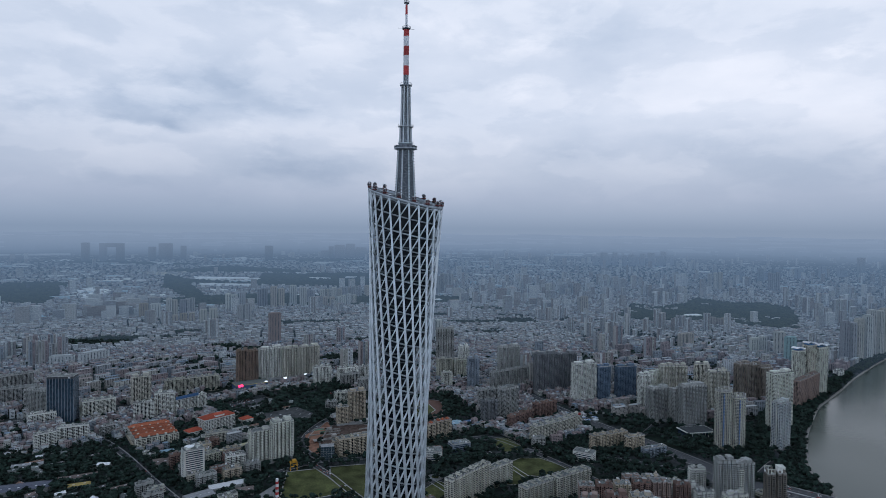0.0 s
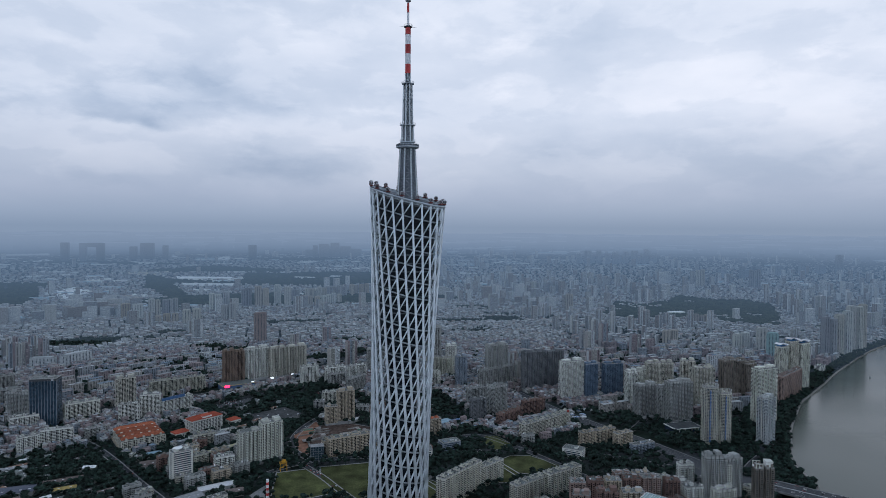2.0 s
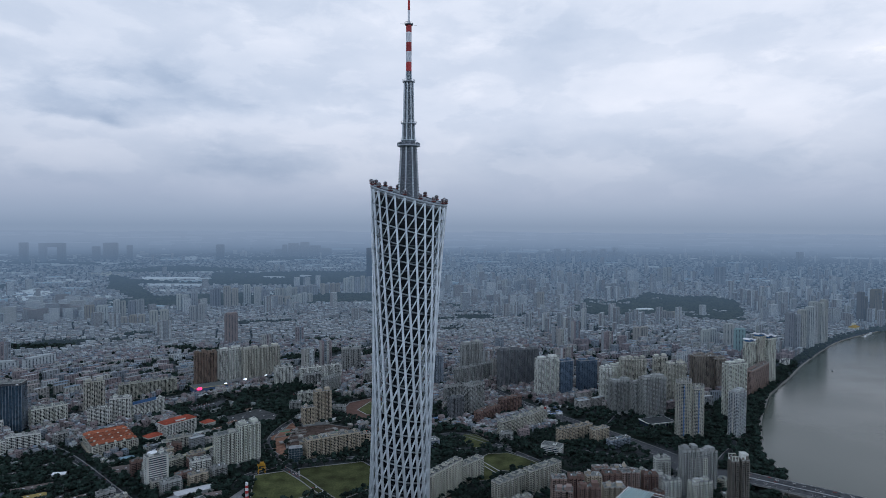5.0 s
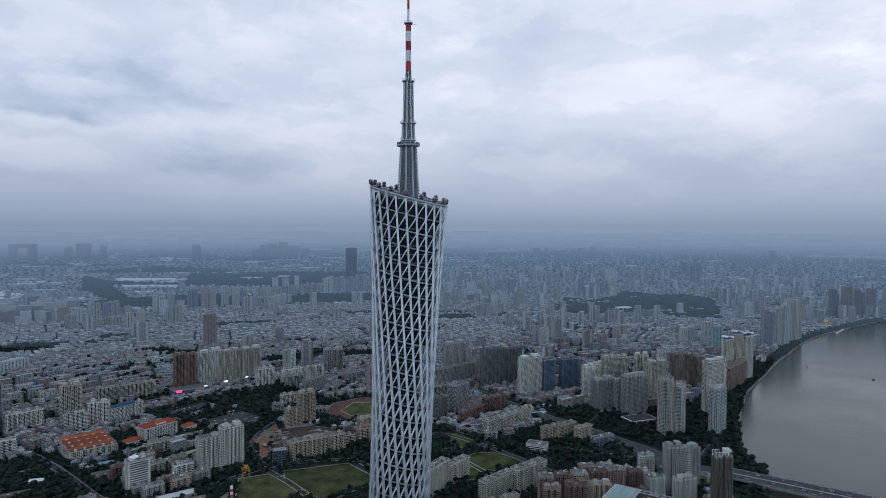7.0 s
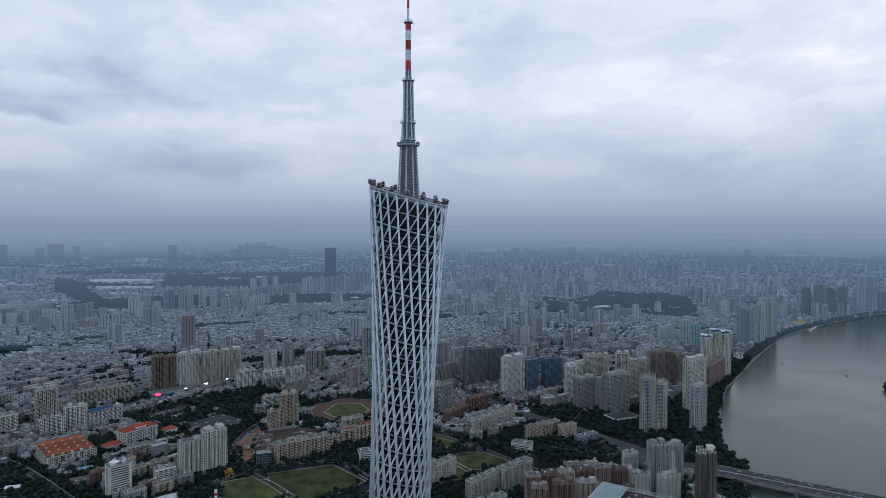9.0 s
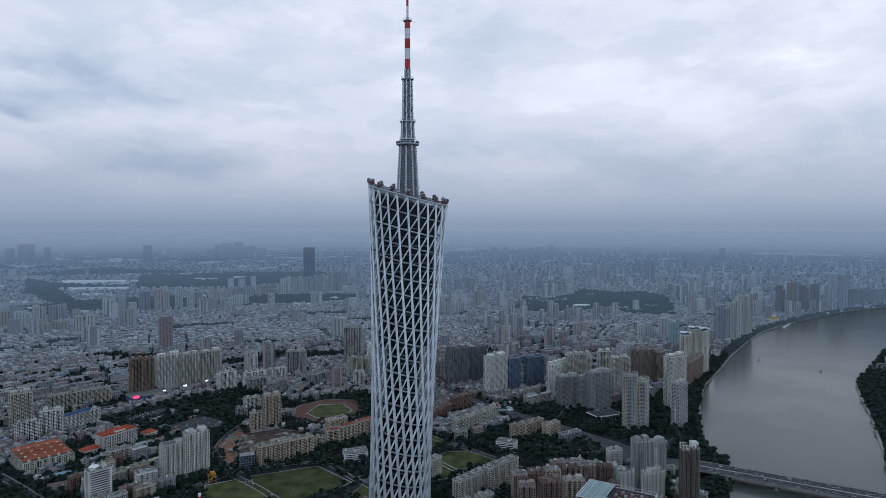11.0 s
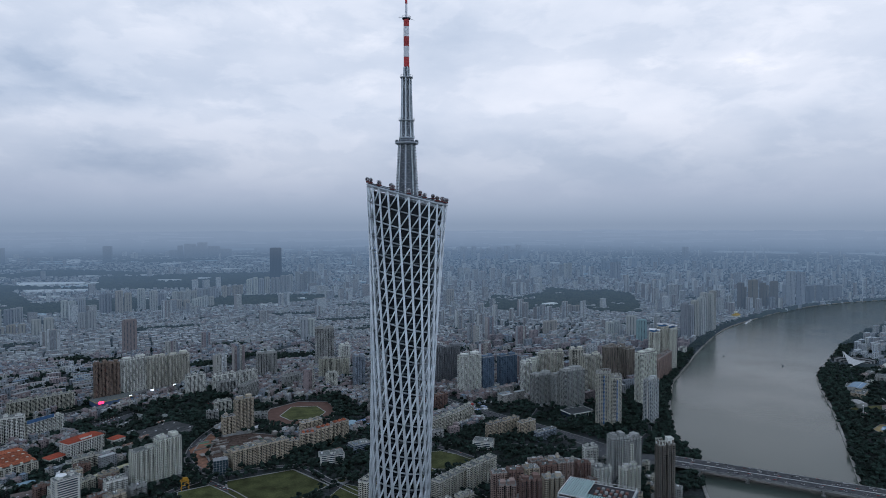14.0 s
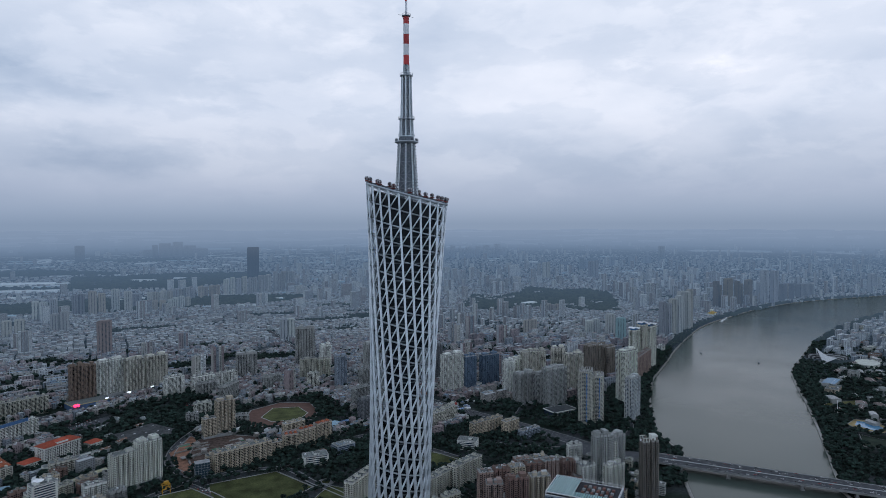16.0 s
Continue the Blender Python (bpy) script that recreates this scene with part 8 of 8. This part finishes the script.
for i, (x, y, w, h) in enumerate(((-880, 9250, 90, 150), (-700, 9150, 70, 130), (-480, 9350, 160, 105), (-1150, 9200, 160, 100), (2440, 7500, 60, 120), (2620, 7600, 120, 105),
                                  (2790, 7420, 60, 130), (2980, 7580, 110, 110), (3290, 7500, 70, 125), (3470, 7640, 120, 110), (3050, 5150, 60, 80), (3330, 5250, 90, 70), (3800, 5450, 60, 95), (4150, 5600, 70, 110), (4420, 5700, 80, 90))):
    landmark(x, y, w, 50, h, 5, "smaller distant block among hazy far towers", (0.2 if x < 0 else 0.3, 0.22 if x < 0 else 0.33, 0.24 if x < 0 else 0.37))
landmark(-501, 2040, 44, 22, 121, 31, "slender red-brown brick residential tower in haze", (0.27, 0.205, 0.185))
landmark(1287, 1628, 35, 20, 98, -1, "teal glass residential tower with a wavy roof in haze", (0.25, 0.36, 0.36))
landmark(-902, 2988, 112, 20, 104, -11, "pale grey residential tower among dense houses in haze", (0.46, 0.46, 0.44))
landmark(-760, 2604, 75, 20, 93, -11, "cream residential tower among dense houses in haze", (0.42, 0.41, 0.385))
landmark(-796, 3155, 64, 20, 110, 32, "light grey residential tower among dense houses in haze", (0.32, 0.32, 0.33))
landmark(-710, 3139, 84, 20, 125, 20, "sand-coloured residential tower among dense houses in haze", (0.37, 0.33, 0.29))
landmark(-649, 3269, 37, 20, 115, -11, "pale grey residential tower among dense houses in haze", (0.46, 0.46, 0.44))
landmark(-578, 3183, 36, 20, 110, -11, "cream residential tower among dense houses in haze", (0.42, 0.41, 0.385))
landmark(-570, 3401, 59, 20, 84, 51, "light grey residential tower among dense houses in haze", (0.32, 0.32, 0.33))
landmark(-1267, 2719, 53, 20, 75, 25, "sand-coloured residential tower among dense houses in haze", (0.37, 0.33, 0.29))
landmark(-1207, 2707, 48, 20, 75, 30, "pale grey residential tower among dense houses in haze", (0.46, 0.46, 0.44))
landmark(-1153, 2784, 59, 20, 98, 48, "cream residential tower among dense houses in haze", (0.42, 0.41, 0.385))
landmark(-1118, 2880, 91, 20, 88, 65, "light grey residential tower among dense houses in haze", (0.32, 0.32, 0.33))
landmark(-1024, 2563, 109, 20, 48, 21, "sand-coloured residential tower among dense houses in haze", (0.37, 0.33, 0.29))
landmark(-908, 2548, 86, 20, 77, 19, "pale grey residential tower among dense houses in haze", (0.46, 0.46, 0.44))
landmark(-464, 3533, 165, 20, 76, 48, "cream residential tower among dense houses in haze", (0.42, 0.41, 0.385))
landmark(-343, 3675, 159, 20, 73, 40, "light grey residential tower among dense houses in haze", (0.32, 0.32, 0.33))
landmark(-209, 3796, 152, 20, 72, 30, "sand-coloured residential tower among dense houses in haze", (0.37, 0.33, 0.29))
landmark(-49, 3851, 152, 20, 111, 16, "pale grey residential tower among dense houses in haze", (0.46, 0.46, 0.44))
landmark(102, 3910, 167, 20, 117, 29, "cream residential tower among dense houses in haze", (0.42, 0.41, 0.385))
landmark(261, 3992, 173, 20, 139, 30, "light grey residential tower among dense houses in haze", (0.32, 0.32, 0.33))
landmark(-459, 3194, 123, 20, 61, 24, "sand-coloured residential tower among dense houses in haze", (0.37, 0.33, 0.29))
landmark(-346, 3282, 136, 20, 63, 36, "pale grey residential tower among dense houses in haze", (0.46, 0.46, 0.44))
landmark(979, 3872, 127, 20, 82, 26, "cream residential tower among dense houses in haze", (0.42, 0.41, 0.385))
landmark(1109, 3925, 123, 20, 76, 29, "light grey residential tower among dense houses in haze", (0.32, 0.32, 0.33))
landmark(958, 2928, 40, 20, 93, -11, "sand-coloured residential tower among dense houses in haze", (0.37, 0.33, 0.29))
landmark(1299, 1843, 79, 20, 66, 6, "pale grey residential tower among dense houses in haze", (0.46, 0.46, 0.44))
landmark(1327, 1755, 36, 20, 94, -11, "cream residential tower among dense houses in haze", (0.42, 0.41, 0.385))
landmark(1665, 3589, 149, 20, 76, 18, "light grey residential tower among dense houses in haze", (0.32, 0.32, 0.33))
landmark(1447, 2453, 128, 20, 47, 15, "sand-coloured residential tower among dense houses in haze", (0.37, 0.33, 0.29))
landmark(1604, 1721, 81, 20, 165, 23, "pale grey residential tower among dense houses in haze", (0.46, 0.46, 0.44))
landmark(1717, 1784, 122, 20, 186, 26, "cream residential tower among dense houses in haze", (0.42, 0.41, 0.385))
landmark(1512, 1666, 59, 20, 146, 22, "light grey residential tower among dense houses in haze", (0.32, 0.32, 0.33))
landmark(1076, 1964, 69, 20, 57, 11, "sand-coloured residential tower among dense houses in haze", (0.37, 0.33, 0.29))
landmark(121, 2155, 65, 20, 91, 12, "pale grey residential tower among dense houses in haze", (0.46, 0.46, 0.44))
landmark(2368, 4277, 114, 20, 136, -11, "cream residential tower among dense houses in haze", (0.42, 0.41, 0.385))
landmark(2783, 4197, 91, 20, 159, -11, "light grey residential tower among dense houses in haze", (0.32, 0.32, 0.33))
landmark(-1100, 1676, 72, 22, 32, 12, "low flat-roofed commercial block with pale walls in haze", (0.46, 0.46, 0.46))
landmark(-1013, 1703, 98, 22, 40, 60, "low flat-roofed commercial block with pale walls in haze", (0.46, 0.46, 0.46))
landmark(-1304, 2048, 55, 22, 25, 24, "low flat-roofed commercial block with pale walls in haze", (0.42, 0.41, 0.385))

# ---- trees ----
def leaf_clump(sh, cx, cy, cz, r, rng, n=9):
    """A ragged tuft of leaves: a squashed, jittered low solid."""
    m = len(sh.v)
    lat = ((0.95, 0.25, 4), (0.35, 0.95, 6), (-0.4, 0.8, 6))
    idx = []
    for zf, rf, cnt in lat:
        ring = []
        ph = rng.uniform(0, 6.28)
        for i in range(cnt):
            t = ph + 2 * math.pi * i / cnt
            j = rng.uniform(0.7, 1.25)
            ring.append(len(sh.v))
            sh.v.append((cx + r * rf * j * math.cos(t), cy + r * rf * j * math.sin(t), cz + r * 0.8 * zf * rng.uniform(0.75, 1.2)))
        idx.append(ring)
    sh.f.append(tuple(idx[0]))
    sh.k.append(0)
    a, b = idx[0], idx[1]
    for i in range(6):
        j = (i + 1) % 6
        p, q = a[i * 4 // 6], a[(j * 4 // 6) % 4]
        if p == q:
            sh.f.append((p, b[i], b[j]))
        else:
            sh.f.append((p, b[i], b[j], q))
        sh.k.append(0)
    c = idx[2]
    for i in range(6):
        j = (i + 1) % 6
        sh.f.append((b[i], c[i], c[j], b[j]))
        sh.k.append(0)


def make_tree(seed, height):
    rng = random.Random(seed)
    th = root("tree", 0, 0, 0, "broad dark green evergreen street tree", "tree", "trees in the parks")
    sh = Shape(BARK)
    sh.tube((0, 0, 0), (0.2, 0.1, height * 0.5), 0.38, 0.2, 7)
    for i in range(5):
        t = rng.uniform(0, 6.28)
        sh.tube((0.1, 0, height * rng.uniform(0.3, 0.45)), (height * 0.24 * math.cos(t), height * 0.24 * math.sin(t), height * rng.uniform(0.55, 0.75)), 0.16, 0.06, 5)
    sh.put("trunk", th)
    cr = Shape(LEAF)
    for i in range(26):
        t, q = rng.uniform(0, 6.28), math.sqrt(rng.random()) * height * 0.4
        z = height * (0.55 + 0.38 * math.sqrt(max(0, 1 - (q / (height * 0.43)) ** 2)) * rng.uniform(0.3, 1.0))
        leaf_clump(cr, q * math.cos(t), q * math.sin(t), z, rng.uniform(0.9, 1.9) * height / 11, rng)
    cr.put("crown", th)
    return th


def build_trees():
    rng = random.Random(3)
    kinds = [make_tree(s, h) for s, h in ((1, 10), (2, 12), (3, 9), (4, 13))]
    used = [0] * 4
    spots = []
    idx = np.argwhere((LAND == 2) | (LAND == 0) | (LAND == 7))
    sel = []
    for i, j in idx:
        x, y = CX[i], CY[j]
        dx, dy = x - EYE.x, y - EYE.y
        r = math.hypot(dx, dy)
        if r > 3280 or y < (380 if x > 850 else 500) or not in_view(x, y):
            continue
        code = LAND[i, j]
        p = (0.36 if r < 1500 else (0.4 if r < 2200 else 0.3)) if code == 2 else 0.24 if code == 7 else (0.40 if r < 1500 else 0.12 if r < 2300 else 0.05)
        if rng.random() < p:
            sel.append((r, x + rng.uniform(-2.5, 2.5), y + rng.uniform(-2.5, 2.5), code))
    sel.sort()
    placed = 0
    canopy = {}
    for r, x, y, code in sel:
        if placed < 280 and (code != 0 or placed < 120) and rng.random() < 0.3:
            k = rng.randrange(4)
            m = pose(x, y, 0, 0, 0, rng.uniform(0, 360))
            if not used[k]:
                kinds[k].matrix_basis, used[k] = m, 1
            else:
                copy_thing(kinds[k], m)
            placed += 1
            continue
        sh = canopy.setdefault((int(x // 700), int(y // 700)), Shape(LEAF if r < 2000 else MATS.get("far_leaf") or palette("far_leaf", [(0.022, 0.032, 0.018), (0.03, 0.04, 0.022), (0.016, 0.024, 0.015)], haze=True)))
        h = rng.uniform(7, 15)
        n = 6 if r < 1500 else (3 if r < 2300 else 2)
        for i in range(n):
            t, q = rng.uniform(0, 6.28), rng.uniform(0, 0.3) * h
            leaf_clump(sh, x + q * math.cos(t), y + q * math.sin(t), h * rng.uniform(0.55, 0.8), h * rng.uniform(0.2, 0.36) * (1.0 if n > 3 else 1.4), rng)
        sh.tube((x, y, 0), (x, y, h * 0.6), 0.3, 0.2, 4, cap=False)
    for k, sh in sorted(canopy.items()):
        sh.put("tree_canopy", label="dark green mass of city trees", category="trees", kind="stuff")


build_trees()
